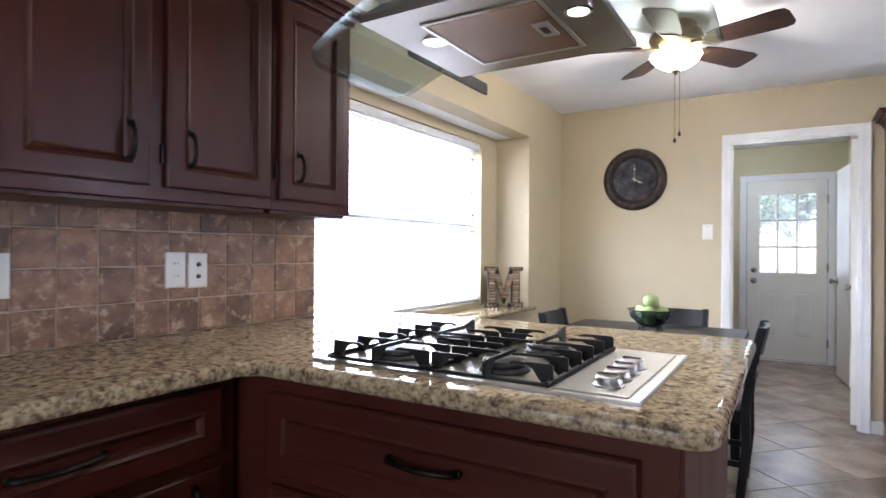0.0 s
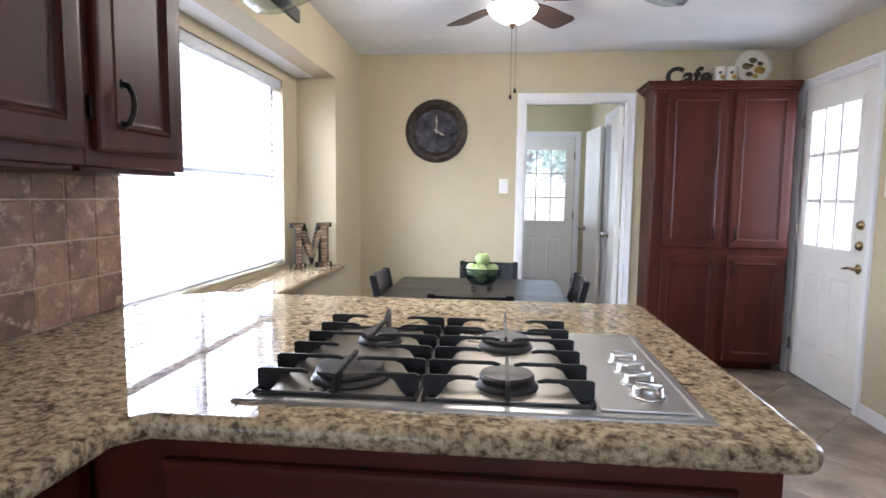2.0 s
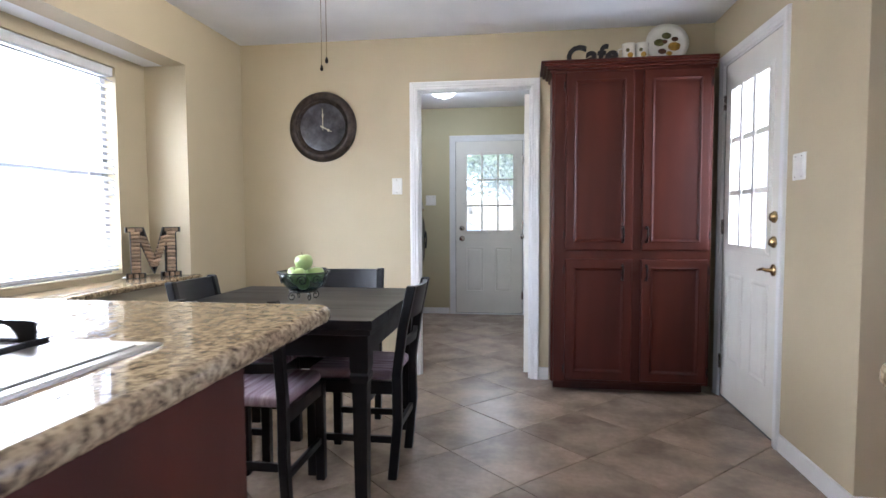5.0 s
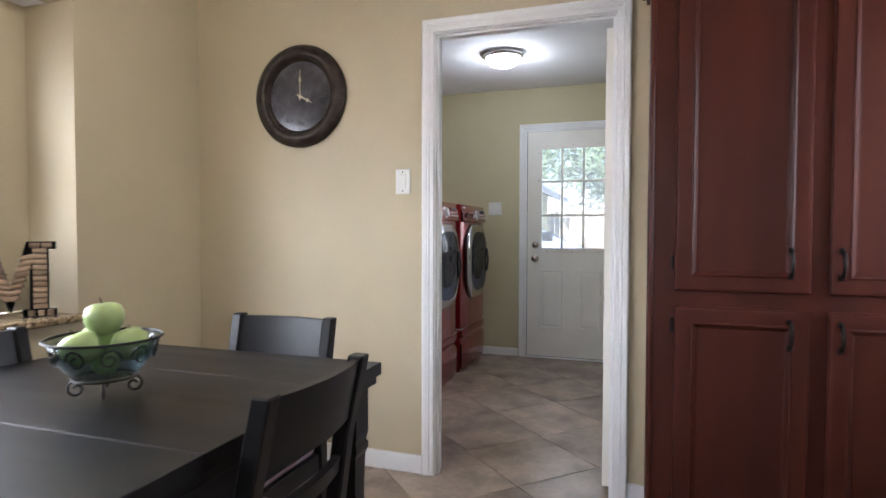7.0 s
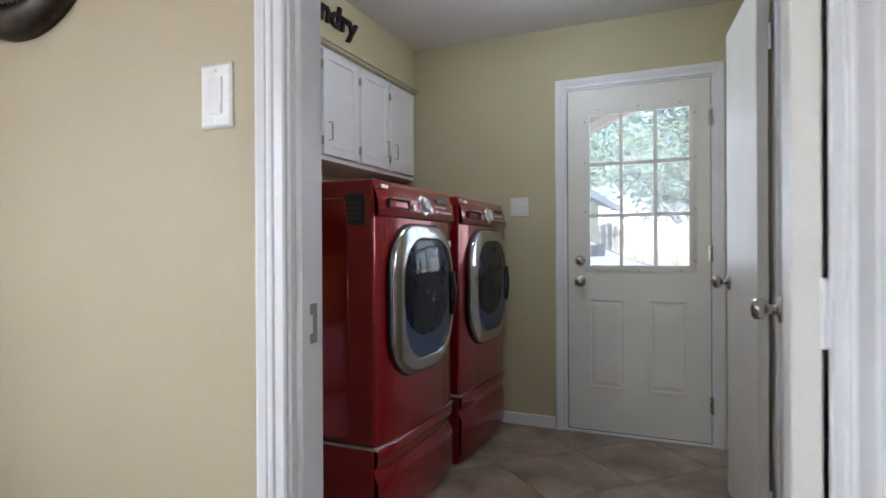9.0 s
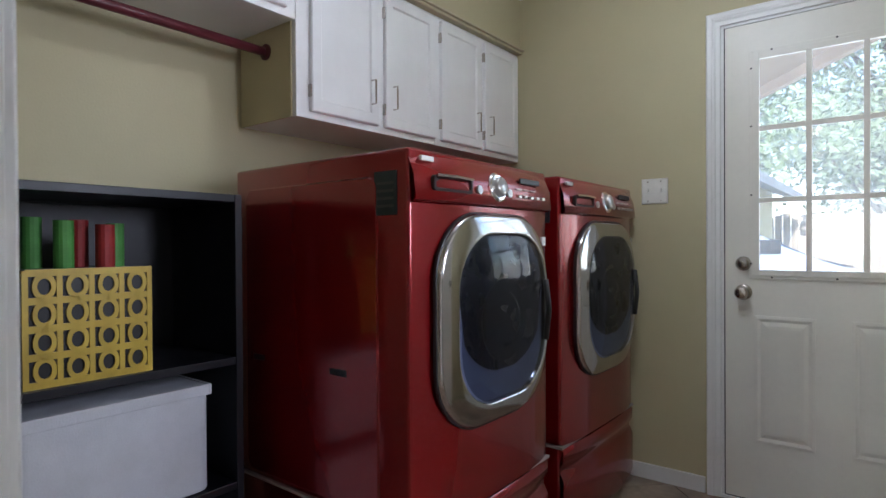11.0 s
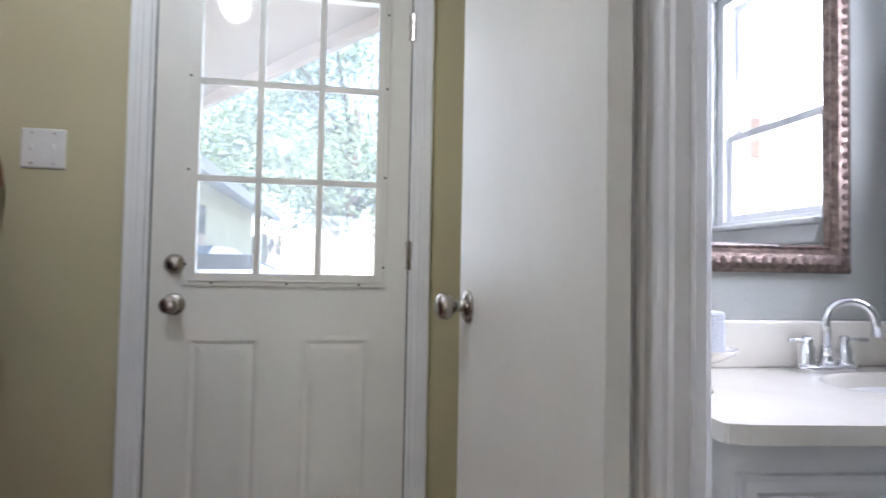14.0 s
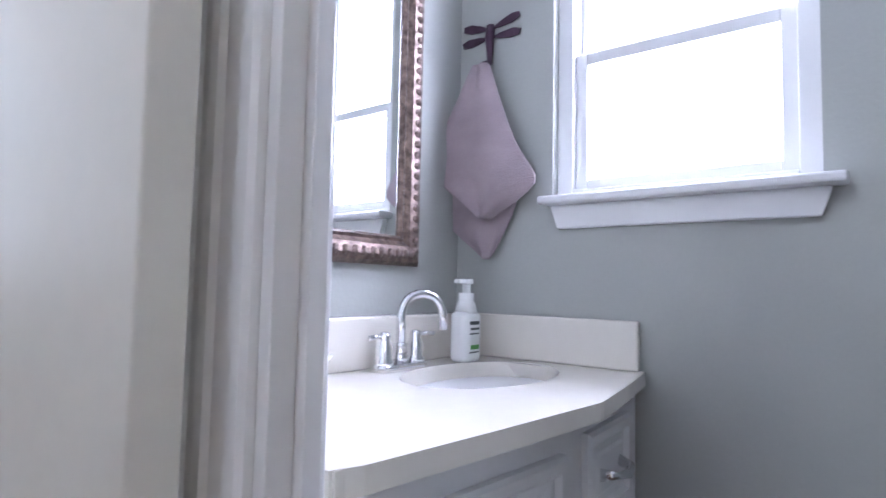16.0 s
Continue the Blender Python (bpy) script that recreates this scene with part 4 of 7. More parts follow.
# ---- extractor hood ----
hood = thing("extractor_hood", "stainless steel island hood with a curved glass canopy", "extractor hood", pose(-0.165, 1.69, 1.79))
bm = bmesh.new()
x0, x1, y0, y1 = -0.295, 0.285, -0.265, 0.265
lowr = [(x0, y0, 0), (x1, y0, 0), (x1, y1, 0), (x0, y1, 0)]
ring = [[bm.verts.new(p) for p in lowr], [bm.verts.new((x, y, 0.018)) for x, y, _ in lowr], [bm.verts.new((x * 0.86, y * 0.86, 0.055)) for x, y, _ in lowr]]
for r_a, r_b in zip(ring, ring[1:]):
    for k in range(4):
        bm.faces.new((r_a[k], r_a[(k + 1) % 4], r_b[(k + 1) % 4], r_b[k]))
bm.faces.new(ring[0]), bm.faces.new(ring[2])
part("body", bm, HOODREFL, hood)
part("chimney", box(-0.15, 0.15, -0.13, 0.13, 0.05, ZC - 1.79, 0.003), STEEL, hood)
filt = stepped(0.33, 0.36, [(0, -0.001), (0, 0.004), (0.009, 0.005), (0.012, 0.001), (0.016, 0.001)])
part("filter_frame", filt, STEEL, hood, "", pose(-0.165, 0.18, 0, 90))
part("filter_mesh", box(-0.150, 0.150, -0.165, 0.165, -0.0035, -0.0015), MESHM, hood, "woven metal grease filter")
part("filter_latch", box(0.09, 0.135, -0.05, 0.05, -0.008, -0.0036, 0.002), STEEL, hood)
part("latch_recess", box(0.103, 0.122, -0.022, 0.022, -0.010, -0.0082, 0.001), BLACKP, hood)
for lx in (-0.191, 0.22):
    ringb = part("lamp_ring", lathe([(0.026, 0), (0.036, 0), (0.036, -0.004), (0.026, -0.005), (0.026, 0)], 24), CHROME, hood, "", pose(lx, -0.06, 0))
    part("lamp_lens", lathe([(0, 0.0), (0.026, 0.0), (0.026, -0.003), (0, -0.003)], 24), SPOT, ringb, "lit spot lens", pose(lx, -0.06, 0))
for k in range(5):
    part("button", lathe([(0, 0), (0.006, 0), (0.006, 0.004), (0, 0.005)], 12), BLACKP, hood, "small black button", pose(-0.055 + k * 0.027, y0 * 0.97, 0.032, 60))
# canopy: a sheet bent about the y axis
sheet = bmesh.new()
NX, NY = 36, 12


def bend(x):
    return 0.075 - 0.135 * (x / 0.52) ** 2


grid = {}
for i in range(NX + 1):
    x = -0.52 + 1.04 * i / NX
    edge = min(0.0, abs(x) - 0.45)
    pull_in = 0.0 if abs(x) < 0.45 else 0.07 - math.sqrt(max(0.0, 0.07 ** 2 - (abs(x) - 0.45) ** 2))
    f0, f1 = -0.30 + pull_in + 0.05 * (x / 0.52) ** 2, 0.245 - pull_in
    for j in range(NY + 1):
        y = f0 + (f1 - f0) * j / NY
        for s in (0, 1):
            grid[i, j, s] = sheet.verts.new((x, y, bend(x) + 0.006 * s))
for i in range(NX):
    for j in range(NY):
        for s in (0, 1):
            sheet.faces.new((grid[i, j, s], grid[i + 1, j, s], grid[i + 1, j + 1, s], grid[i, j + 1, s]))
for i in range(NX):
    for j in (0, NY):
        sheet.faces.new((grid[i, j, 0], grid[i + 1, j, 0], grid[i + 1, j, 1], grid[i, j, 1]))
for j in range(NY):
    for i in (0, NX):
        sheet.faces.new((grid[i, j, 0], grid[i, j + 1, 0], grid[i, j + 1, 1], grid[i, j, 1]))
part("glass_canopy", sheet, HOODG, hood, "curved clear glass canopy", None, True).visible_shadow = False

# ---- ceiling fan ----
fan = thing("ceiling_fan", "ceiling fan with dark wooden blades and a lit bowl", "ceiling fan", pose(-0.02, 3.46, ZC))
part("canopy", lathe([(0, 0), (0.10, 0), (0.105, -0.012), (0.085, -0.030), (0, -0.030)], 32), FANMETAL, fan, "", None, True)
part("motor_housing", lathe([(0, -0.028), (0.085, -0.028), (0.125, -0.045), (0.135, -0.07), (0.125, -0.095), (0.09, -0.112), (0.075, -0.13), (0.06, -0.142), (0, -0.142)], 32), FANMETAL, fan, "antique gold motor housing", None, True)
part("light_bowl", lathe([(0.055, -0.142), (0.125, -0.150), (0.130, -0.158), (0.118, -0.180), (0.092, -0.205), (0.055, -0.226), (0.018, -0.235), (0, -0.236)], 32), BULB, fan, "lit frosted glass bowl", None, True).visible_shadow = False
part("finial", lathe([(0, -0.234), (0.020, -0.235), (0.022, -0.241), (0.010, -0.246), (0.008, -0.256), (0, -0.26)], 16), FANMETAL, fan, "", None, True)
for k in range(5):
    q = -17 + 72 * k
    turn = pose(0, 0, -0.118, 0, 0, q) @ pose(0, 0, 0, -13, 0, 0)
    arm = boxes((0.085, 0.17, -0.016, 0.016, -0.004, 0.004), (0.15, 0.215, -0.040, 0.040, -0.003, 0.003), bevel=0.003)
    part("blade_iron", arm, FANMETAL, fan, "antique gold blade bracket", turn)
    outl = [(0.175, -0.052), (0.26, -0.066), (0.50, -0.078), (0.535, -0.069), (0.548, -0.042), (0.548, 0.042), (0.535, 0.069), (0.50, 0.078), (0.26, 0.066), (0.175, 0.052)]
    part("blade", prism(outl, 0.003, 0.010, 0.002, 1), FANBLADE, fan, "", turn)
for dx, ln in ((-0.003, 0.362), (0.020, 0.330)):
    ch = part("pull_chain", tube([(dx, 0, -0.235), (dx, 0, -0.235 - ln)], 0.0014, 5), FANMETAL, fan)
    part("chain_bob", lathe([(0, 0.012), (0.004, 0.006), (0.008, -0.008), (0.005, -0.016), (0, -0.018)], 12), BRONZE, ch, "dark teardrop bob", pose(dx, 0, -0.235 - ln), True)

# ---- kitchen window ----
win = tagged(thing("window_kitchen", "white kitchen window behind lowered blinds", "window", pose(-1.575, 2.22, 0.815)), kind="structure")
WW, WH = 1.84, 1.185
part("window_frame", boxes((-0.03, 0.03, 0, 0.04, 0, WH), (-0.03, 0.03, WW - 0.04, WW, 0, WH), (-0.03, 0.03, 0.04, WW - 0.04, WH - 0.04, WH), (-0.03, 0.03, 0.04, WW - 0.04, 0, 0.04), (-0.02, 0.025, 0.04, WW - 0.04, 0.56, 0.60), (-0.02, 0.025, WW / 2 - 0.02, WW / 2 + 0.02, 0.04, 0.56), (-0.02, 0.025, WW / 2 - 0.02, WW / 2 + 0.02, 0.60, WH - 0.04)), ALU, win, "grey aluminium frame")
for a, b in ((0.04, WW / 2 - 0.02), (WW / 2 + 0.02, WW - 0.04)):
    for c, d in ((0.04, 0.56), (0.60, WH - 0.04)):
        part("pane", box(-0.004, 0.0, a, b, c, d), GLASS, win).visible_shadow = False
blind = thing("window_blind", "white horizontal slat blind lowered over the window", "blind", pose(-1.505, 2.235, 0.83))
BW = 1.81
part("headrail", box(-0.025, 0.025, 0, BW, 1.115, 1.165, 0.003), BLIND, blind)
part("bottom_rail", box(-0.022, 0.022, 0, BW, 0.004, 0.020, 0.004), BLIND, blind)
slat = prism([(-0.026, 0), (0.026, 0), (0.026, BW), (-0.026, BW)], -0.0012, 0.0012)
smesh = mesh_of(slat, "slat", BLIND)
NS = 27
for k in range(NS):
    share("slat", smesh, blind, pose(0, 0, 0.045 + k * 0.0405, 0, 30, 0))
for y in (0.12, BW / 2, BW - 0.12):
    part("ladder_cord", tube([(0.024, y, 0.02), (0.024, y, 1.12)], 0.0015, 4), BLIND, blind)
part("tilt_wand", tube([(0.032, BW - 0.22, 1.10), (0.034, BW - 0.22, 0.50)], 0.004, 6), PLATE, blind)
bar = thing("wall_bar", "dark grey bar fixed to the wall above the window", "wall bar", pose(XL, 2.70, 2.21))
part("rail", box(0.0, 0.022, 0, 0.87, 0, 0.07, 0.003), GREYBAR, bar)

# window behind the kitchen
wb = tagged(thing("window_back", "white framed kitchen window with a slat blind", "window", pose(-0.35, -2.66, 0.9)), kind="structure")
part("window_frame", boxes((0, 0.05, -0.03, 0.03, 0, 1.2), (1.55, 1.6, -0.03, 0.03, 0, 1.2), (0.05, 1.55, -0.03, 0.03, 0, 0.05), (0.05, 1.55, -0.03, 0.03, 1.15, 1.2), (0.05, 1.55, -0.02, 0.02, 0.58, 0.62)), WHITE, wb)

# ---- dining corner ----
tab = thing("dining_table", "black stained square wooden dining table with pull-out leaves", "table", pose(-0.19, 3.56, 0))
TX, TY = 0.485, 0.492
for k, (a, b) in enumerate(((-TY, -TY + 0.27), (-TY + 0.2708, TY - 0.2708), (TY - 0.27, TY))):
    part("tabletop", box(-TX, TX, a, b, 0.715, 0.75, 0.0018), ESPRESSO, tab)
part("leaf_edge", boxes((-TX + 0.01, TX - 0.01, -TY + 0.01, TY - 0.01, 0.690, 0.7135), bevel=0.003), ESPRESSO, tab)
for spec in ((-TX + 0.05, TX - 0.05, -TY + 0.06, -TY + 0.085, 0.595, 0.689), (-TX + 0.05, TX - 0.05, TY - 0.085, TY - 0.06, 0.595, 0.689), (-TX + 0.05, -TX + 0.075, -TY + 0.085, TY - 0.085, 0.595, 0.689), (TX - 0.075, TX - 0.05, -TY + 0.085, TY - 0.085, 0.595, 0.689)):
    part("apron", box(*spec), ESPRESSO, tab)
for sx in (-1, 1):
    for sy in (-1, 1):
        leg = lathe([(0.0, 0), (0.034, 0), (0.040, 0.42), (0.043, 0.50), (0.052, 0.515), (0.052, 0.53), (0.046, 0.54), (0.052, 0.56), (0.052, 0.6895), (0, 0.6895)], 4)
        part("leg", leg, ESPRESSO, tab, "", pose(sx * (TX - 0.062), sy * (TY - 0.072), 0, 0, 0, 45))


def chair():
    """Faces +y; the back stands at y = 0."""
    c = thing("dining_chair", "black stained wooden chair with a striped woven seat", "chair", None, "chairs round the table")
    for x in (-0.173, 0.173):
        bm = bmesh.new()
        pts = [(x, 0.045, 0.0), (x, 0.020, 0.25), (x, 0.022, 0.46), (x, -0.005, 0.66), (x, -0.045, 0.845)]
        rows = []
        for px, py, pz in pts:
            rows.append([bm.verts.new(v) for v in ((px - 0.018, py - 0.02, pz), (px + 0.018, py - 0.02, pz), (px + 0.018, py + 0.02, pz), (px - 0.018, py + 0.02, pz))])
        for a_, b_ in zip(rows, rows[1:]):
            for k in range(4):
                bm.faces.new((a_[k], a_[(k + 1) % 4], b_[(k + 1) % 4], b_[k]))
        bm.faces.new(rows[0]), bm.faces.new(rows[-1])
        bmesh.ops.bevel(bm, geom=bm.edges[:], offset=0.004, segments=1, affect="EDGES")
        part("leg", bm, ESPRESSO, c, "raked back leg")
        part("leg", box(x - 0.019, x + 0.019, 0.385, 0.423, 0, 0.43, 0.004), ESPRESSO, c)
        part("side_rail", box(x - 0.011, x + 0.011, 0.03, 0.40, 0.375, 0.432, 0.003), ESPRESSO, c)
        part("stretcher", box(x - 0.009, x + 0.009, 0.035, 0.40, 0.16, 0.19, 0.003), ESPRESSO, c)
    part("front_rail", box(-0.158, 0.158, 0.393, 0.415, 0.375, 0.432, 0.003), ESPRESSO, c)
    part("back_stretcher", box(-0.158, 0.158, 0.018, 0.036, 0.20, 0.232, 0.003), ESPRESSO, c)

    def slat_of(z0, z1, y0, y1, bow):
        bm = bmesh.new()
        n = 24
        rows = []
        for k in range(n + 1):
            x = -0.160 + 0.320 * k / n
            b = bow * (1 - (x / 0.160) ** 2)
            rows.append([bm.verts.new(v) for v in ((x, y0 - b - 0.010, z0), (x, y0 - b + 0.010, z0), (x, y1 - b + 0.010, z1), (x, y1 - b - 0.010, z1))])
        for a_, b_ in zip(rows, rows[1:]):
            for k in range(4):
                bm.faces.new((a_[k], a_[(k + 1) % 4], b_[(k + 1) % 4], b_[k]))
        bm.faces.new(rows[0]), bm.faces.new(rows[-1])
        return bm

    part("backrest", slat_of(0.70, 0.838, -0.015, -0.044, 0.022), ESPRESSO, c, "", None, False)
    part("back_rail", slat_of(0.575, 0.612, 0.010, 0.004, 0.022), ESPRESSO, c)
    seat = bullnose(rounded(-0.180, 0.180, 0.035, 0.425, 0.04, 4), 0.432, 0.478, 0.020, 4)
    part("seat", seat, STRIPE, c, "striped mauve and cream woven seat pad", None, True)
    return c


ch = chair()
ch.matrix_basis = pose(-0.185, 2.945, 0)
for m in (pose(-0.128, 4.150, 0, 0, 0, 180), pose(0.340, 3.56, 0, 0, 0, 90), pose(-0.685, 3.57, 0, 0, 0, -90)):
    copy_thing(ch, m)

# fruit bowl
BX, BY = -0.155, 3.54
bowl = thing("fruit_bowl", "glass fruit bowl in a black wrought iron scroll stand", "bowl", pose(BX, BY, 0.75) @ Matrix.Diagonal((0.86, 0.86, 0.90, 1)))
part("glass_bowl", lathe([(0, 0.045), (0.05, 0.047), (0.085, 0.065), (0.115, 0.10), (0.135, 0.15), (0.132, 0.15), (0.110, 0.10), (0.082, 0.070), (0.05, 0.053), (0, 0.051)], 32), BOWLG, bowl, "smoky clear glass bowl", None, True)
for r, z in ((0.138, 0.150), (0.075, 0.052)):
    part("wire_ring", tube([(r * math.cos(radians(q)), r * math.sin(radians(q)), z) for q in range(0, 361, 12)], 0.0035, 6), IRON, bowl)


def spiral(turns, r0, r1, n=26):
    return [(lambda s, q: (r0 + (r1 - r0) * s, q))(k / n, 2 * math.pi * turns * k / n) for k in range(n + 1)]


for k in range(10):
    q0 = radians(36 * k)
    pts = []
    sgn = 1 if k % 2 else -1
    for r, q in spiral(1.35, 0.027, 0.006):
        u, w = r * math.cos(q) * sgn, r * math.sin(q)
        R = 0.121 + 0.45 * w * 0.5
        pts.append((R * math.cos(q0 + u / 0.125), R * math.sin(q0 + u / 0.125), 0.113 + w))
    part("scroll", tube(pts, 0.0028, 5), IRON, bowl)
for k in range(4):
    q0 = radians(45 + 90 * k)
    pts = [(0.052, 0.054), (0.062, 0.047)] + [(0.066 + r * math.sin(q), 0.026 - r * -math.cos(q) * 1.0) for r, q in spiral(1.2, 0.022, 0.006)]
    part("foot_scroll", tube([(a * math.cos(q0), a * math.sin(q0), max(0.0035, b)) for a, b in pts], 0.0035, 5), IRON, bowl)


def apple(x, y, z, s, tilt):
    a = thing("apple", "shiny green apple in the glass bowl", "apple", pose(x, y, z, tilt, tilt * 0.5, 40 * tilt) @ Matrix.Diagonal((s, s, s, 1)), "apples in the bowl")
    part("flesh", lathe([(0, -0.030), (0.012, -0.034), (0.024, -0.030), (0.036, -0.012), (0.040, 0.008), (0.034, 0.026), (0.020, 0.034), (0.008, 0.030), (0, 0.024)], 24), APPLE, a, "", None, True)
    part("stem", tube([(0, 0, 0.024), (0.002, 0, 0.036), (0.005, 0, 0.046)], 0.0014, 5), BARK, a, "brown stem")


for x, y, z, s, t in ((0.005, -0.005, 0.198, 1.18, 6), (0.062, 0.025, 0.131, 1.12, 14), (-0.058, 0.030, 0.131, 1.12, -12), (-0.010, -0.062, 0.131, 1.15, 16), (0.004, 0.078, 0.128, 0.95, -25), (-0.005, 0.005, 0.088, 0.9, 9)):
    apple(BX + 0.86 * x, BY + 0.86 * y, 0.75 + 0.90 * z, 0.89 * s, t)

# clock
clk = thing("wall_clock", "round dark bronze wall clock with a slate face", "clock", pose(-0.579, YW, 1.785, 90))
part("rim", lathe([(0.170, 0.0), (0.249, 0.0), (0.250, 0.012), (0.240, 0.030), (0.226, 0.036), (0.214, 0.044), (0.200, 0.042), (0.188, 0.034), (0.180, 0.020), (0.170, 0.018), (0.170, 0.0)], 64), BEADW, clk, "", None, True)
part("face", lathe([(0, 0.004), (0.172, 0.004), (0.172, 0.008), (0, 0.008)], 48), FACE, clk, "dark slate printed face")
bead = mesh_of(lathe([(0, -0.005), (0.004, -0.002), (0.004, 0.002), (0, 0.005)], 6), "bead", BEADW, True)
for k in range(72):
    q = radians(5 * k)
    share("bead", bead, clk, pose(0.182 * math.cos(q), 0.182 * math.sin(q), 0.036))
for k, t in enumerate(("XII", "I", "II", "III", "IIII", "V", "VI", "VII", "VIII", "IX", "X", "XI")):
    q = radians(90 - 30 * k)
    nb = text_bm(t, 0.040, 0.0006)
    cx = sum(v.co.x for v in nb.verts) / len(nb.verts)
    cy = sum(v.co.y for v in nb.verts) / len(nb.verts)
    part("numeral", nb, mat("faded bronze numeral", (0.040, 0.034, 0.034), 0.4, 0.2, vary=0.2, scale=40) if k == 0 else bpy.data.materials["faded bronze numeral"], clk, "", pose(0.132 * math.cos(q), 0.132 * math.sin(q), 0.0088, 0, 0, -30 * k) @ pose(-cx, -cy, 0))
for q, ln, w in ((90, 0.128, 0.0045), (-28, 0.075, 0.007)):
    h = boxes((-0.02, ln * 0.55, -w * 0.5, w * 0.5, 0.011, 0.0125), (ln * 0.55, ln * 0.72, -w * 1.3, w * 1.3, 0.011, 0.0125), (ln * 0.72, ln, -w * 0.35, w * 0.35, 0.011, 0.0125))
    part("hand", h, GOLD, clk, "pale gold pointer", pose(0, 0, 0, 0, 0, q))
part("hub", lathe([(0, 0.009), (0.008, 0.009), (0.008, 0.015), (0, 0.016)], 12), GOLD, clk)


def switch_plate(m, w, h, gangs, label, rocker=True):
    s = thing("light_switch", label, "switch", m)
    part("plate", stepped(w, h, [(0, 0), (0, 0.003), (0.004, 0.006), (0.008, 0.0065)]), PLATE, s)
    for k in range(gangs):
        cx = w * (k + 0.5) / gangs
        if rocker:
            part("rocker", stepped(0.033, 0.066, [(0, 0.006), (0, 0.0075), (0.002, 0.009), (0.004, 0.0095)]), PLATE, s, "", pose(cx - 0.0165, 0, h / 2 - 0.033))
        else:
            part("toggle", box(cx - 0.004, cx + 0.004, -0.017, -0.006, h / 2 - 0.004, h / 2 + 0.012, 0.002), PLATE, s)
        for z in (0.014, h - 0.014):
            part("screw", lathe([(0, 0.006), (0.003, 0.006), (0.003, 0.0078), (0, 0.008)], 8), NICKEL, s, "", pose(cx, 0, z, 90))
    return s


switch_plate(on_far(-0.074, YW, 1.298), 0.072, 0.115, 1, "white rocker light switch on the tan wall")
switch_plate(on_right(XR, 3.862, 1.296), 0.118, 0.12, 2, "white double rocker light switch by the side door")
plan_of(LAUNDRY)
switch_plate(on_far(-0.42, YB, 1.272), 0.118, 0.116, 2, "white double toggle light switch in the laundry", False)
plan_of(KITCHEN)


def outlet(m, label, kind="duplex"):
    s = thing("wall_outlet", label, "outlet", m)
    part("plate", stepped(0.072, 0.116, [(0, 0), (0, 0.003), (0.004, 0.006), (0.008, 0.0065)]), PLATE, s)
    for z in (0.038, 0.078):
        if kind == "duplex":
            part("socket", stepped(0.033, 0.028, [(0, 0.006), (0, 0.0075), (0.003, 0.008)]), PLATE, s, "", pose(0.0195, 0, z - 0.014))
            for dx in (-0.006, 0.006):
                part("slot", box(0.036 + dx - 0.001, 0.036 + dx + 0.001, -0.0088, -0.0078, z - 0.003, z + 0.005), INK, s)
        else:
            part("jack", lathe([(0, 0.006), (0.008, 0.006), (0.006, 0.014), (0, 0.0145)], 12), GREYBAR, s, "", pose(0.036, 0, z, 90))
    return s


outlet(on_left(XL + 0.008, 1.358, 1.075), "white duplex outlet on the stone backsplash")
outlet(on_left(XL + 0.008, 1.439, 1.072), "white double jack plate on the stone backsplash", "jack")
outlet(on_left(XL + 0.008, 0.868, 1.072), "white outlet on the stone backsplash")
out = outlet(on_far(-0.438, YW, 0.345), "white outlet near the floor of the tan wall")
outlet(on_far(2.455, 3.41, 0.31), "white outlet with a plug-in on the rose wall")


def freshener(m):
    p = thing("plug_in_freshener", "clear and white plug-in air freshener in the outlet", "air freshener", m)
    part("body", box(-0.022, 0.022, -0.05, 0, -0.01, 0.035, 0.006), PLATE, p)
    part("vial", lathe([(0, -0.045), (0.014, -0.043), (0.016, -0.02), (0.010, -0.012), (0.010, 0), (0, 0)], 14), BOWLG, p, "amber oil vial", pose(0, -0.03, -0.008), True)


freshener(on_far(-0.428, YW - 0.0095, 0.425))
freshener(on_far(2.52, 3.41 - 0.0095, 0.38))

# letter M of corks on the sill: stands in the plane from a to b
A, B = Vector((-1.430, 4.03, 0.785)), Vector((-1.232, 4.25, 0.785))
wid = (B - A).length
ang = math.degrees(math.atan2(B.y - A.y, B.x - A.x))
em = thing("letter_m", "wire letter M filled with wine corks on the sill", "decoration", pose(A.x, A.y, A.z, 0, 0, ang))
LH = 0.298
w_ = wid


def strip(pts, name):
    bm = bmesh.new()
    f = [bm.verts.new((x, -0.035, z)) for x, z in pts]
    b = [bm.verts.new((x, 0.0, z)) for x, z in pts]
    n = len(pts)
    for k in range(n):
        bm.faces.new((f[k], f[(k + 1) % n], b[(k + 1) % n], b[k]))
    bm.faces.new(b)
    return bm


outline = [(0, 0), (0.10, 0), (0.10, 0.03), (0.075, 0.03), (0.075, LH - 0.095), (w_ / 2, 0.02), (w_ - 0.085, LH - 0.095), (w_ - 0.085, 0.03), (w_ - 0.11, 0.03), (w_ - 0.11, 0), (w_, 0), (w_, 0.03), (w_ - 0.025, 0.03), (w_ - 0.025, LH - 0.03), (w_, LH - 0.03), (w_, LH), (w_ - 0.095, LH), (w_ / 2, 0.105), (0.095, LH), (0, LH), (0, LH - 0.03), (0.025, LH - 0.03), (0.025, 0.03), (0, 0.03)]
part("letter_frame", strip(outline, "frame"), IRON, em, "black wire letter outline")
cork = lathe([(0, -0.5), (0.5, -0.5), (0.5, 0.5), (0, 0.5)], 10)
cme = mesh_of(cork, "cork", CORK, False)


def put_cork(x, z, ln, d, rot):
    share("cork", cme, em, pose(x, -0.022, z, 0, 90 + rot, 0) @ Matrix.Diagonal((d, d, ln, 1)))


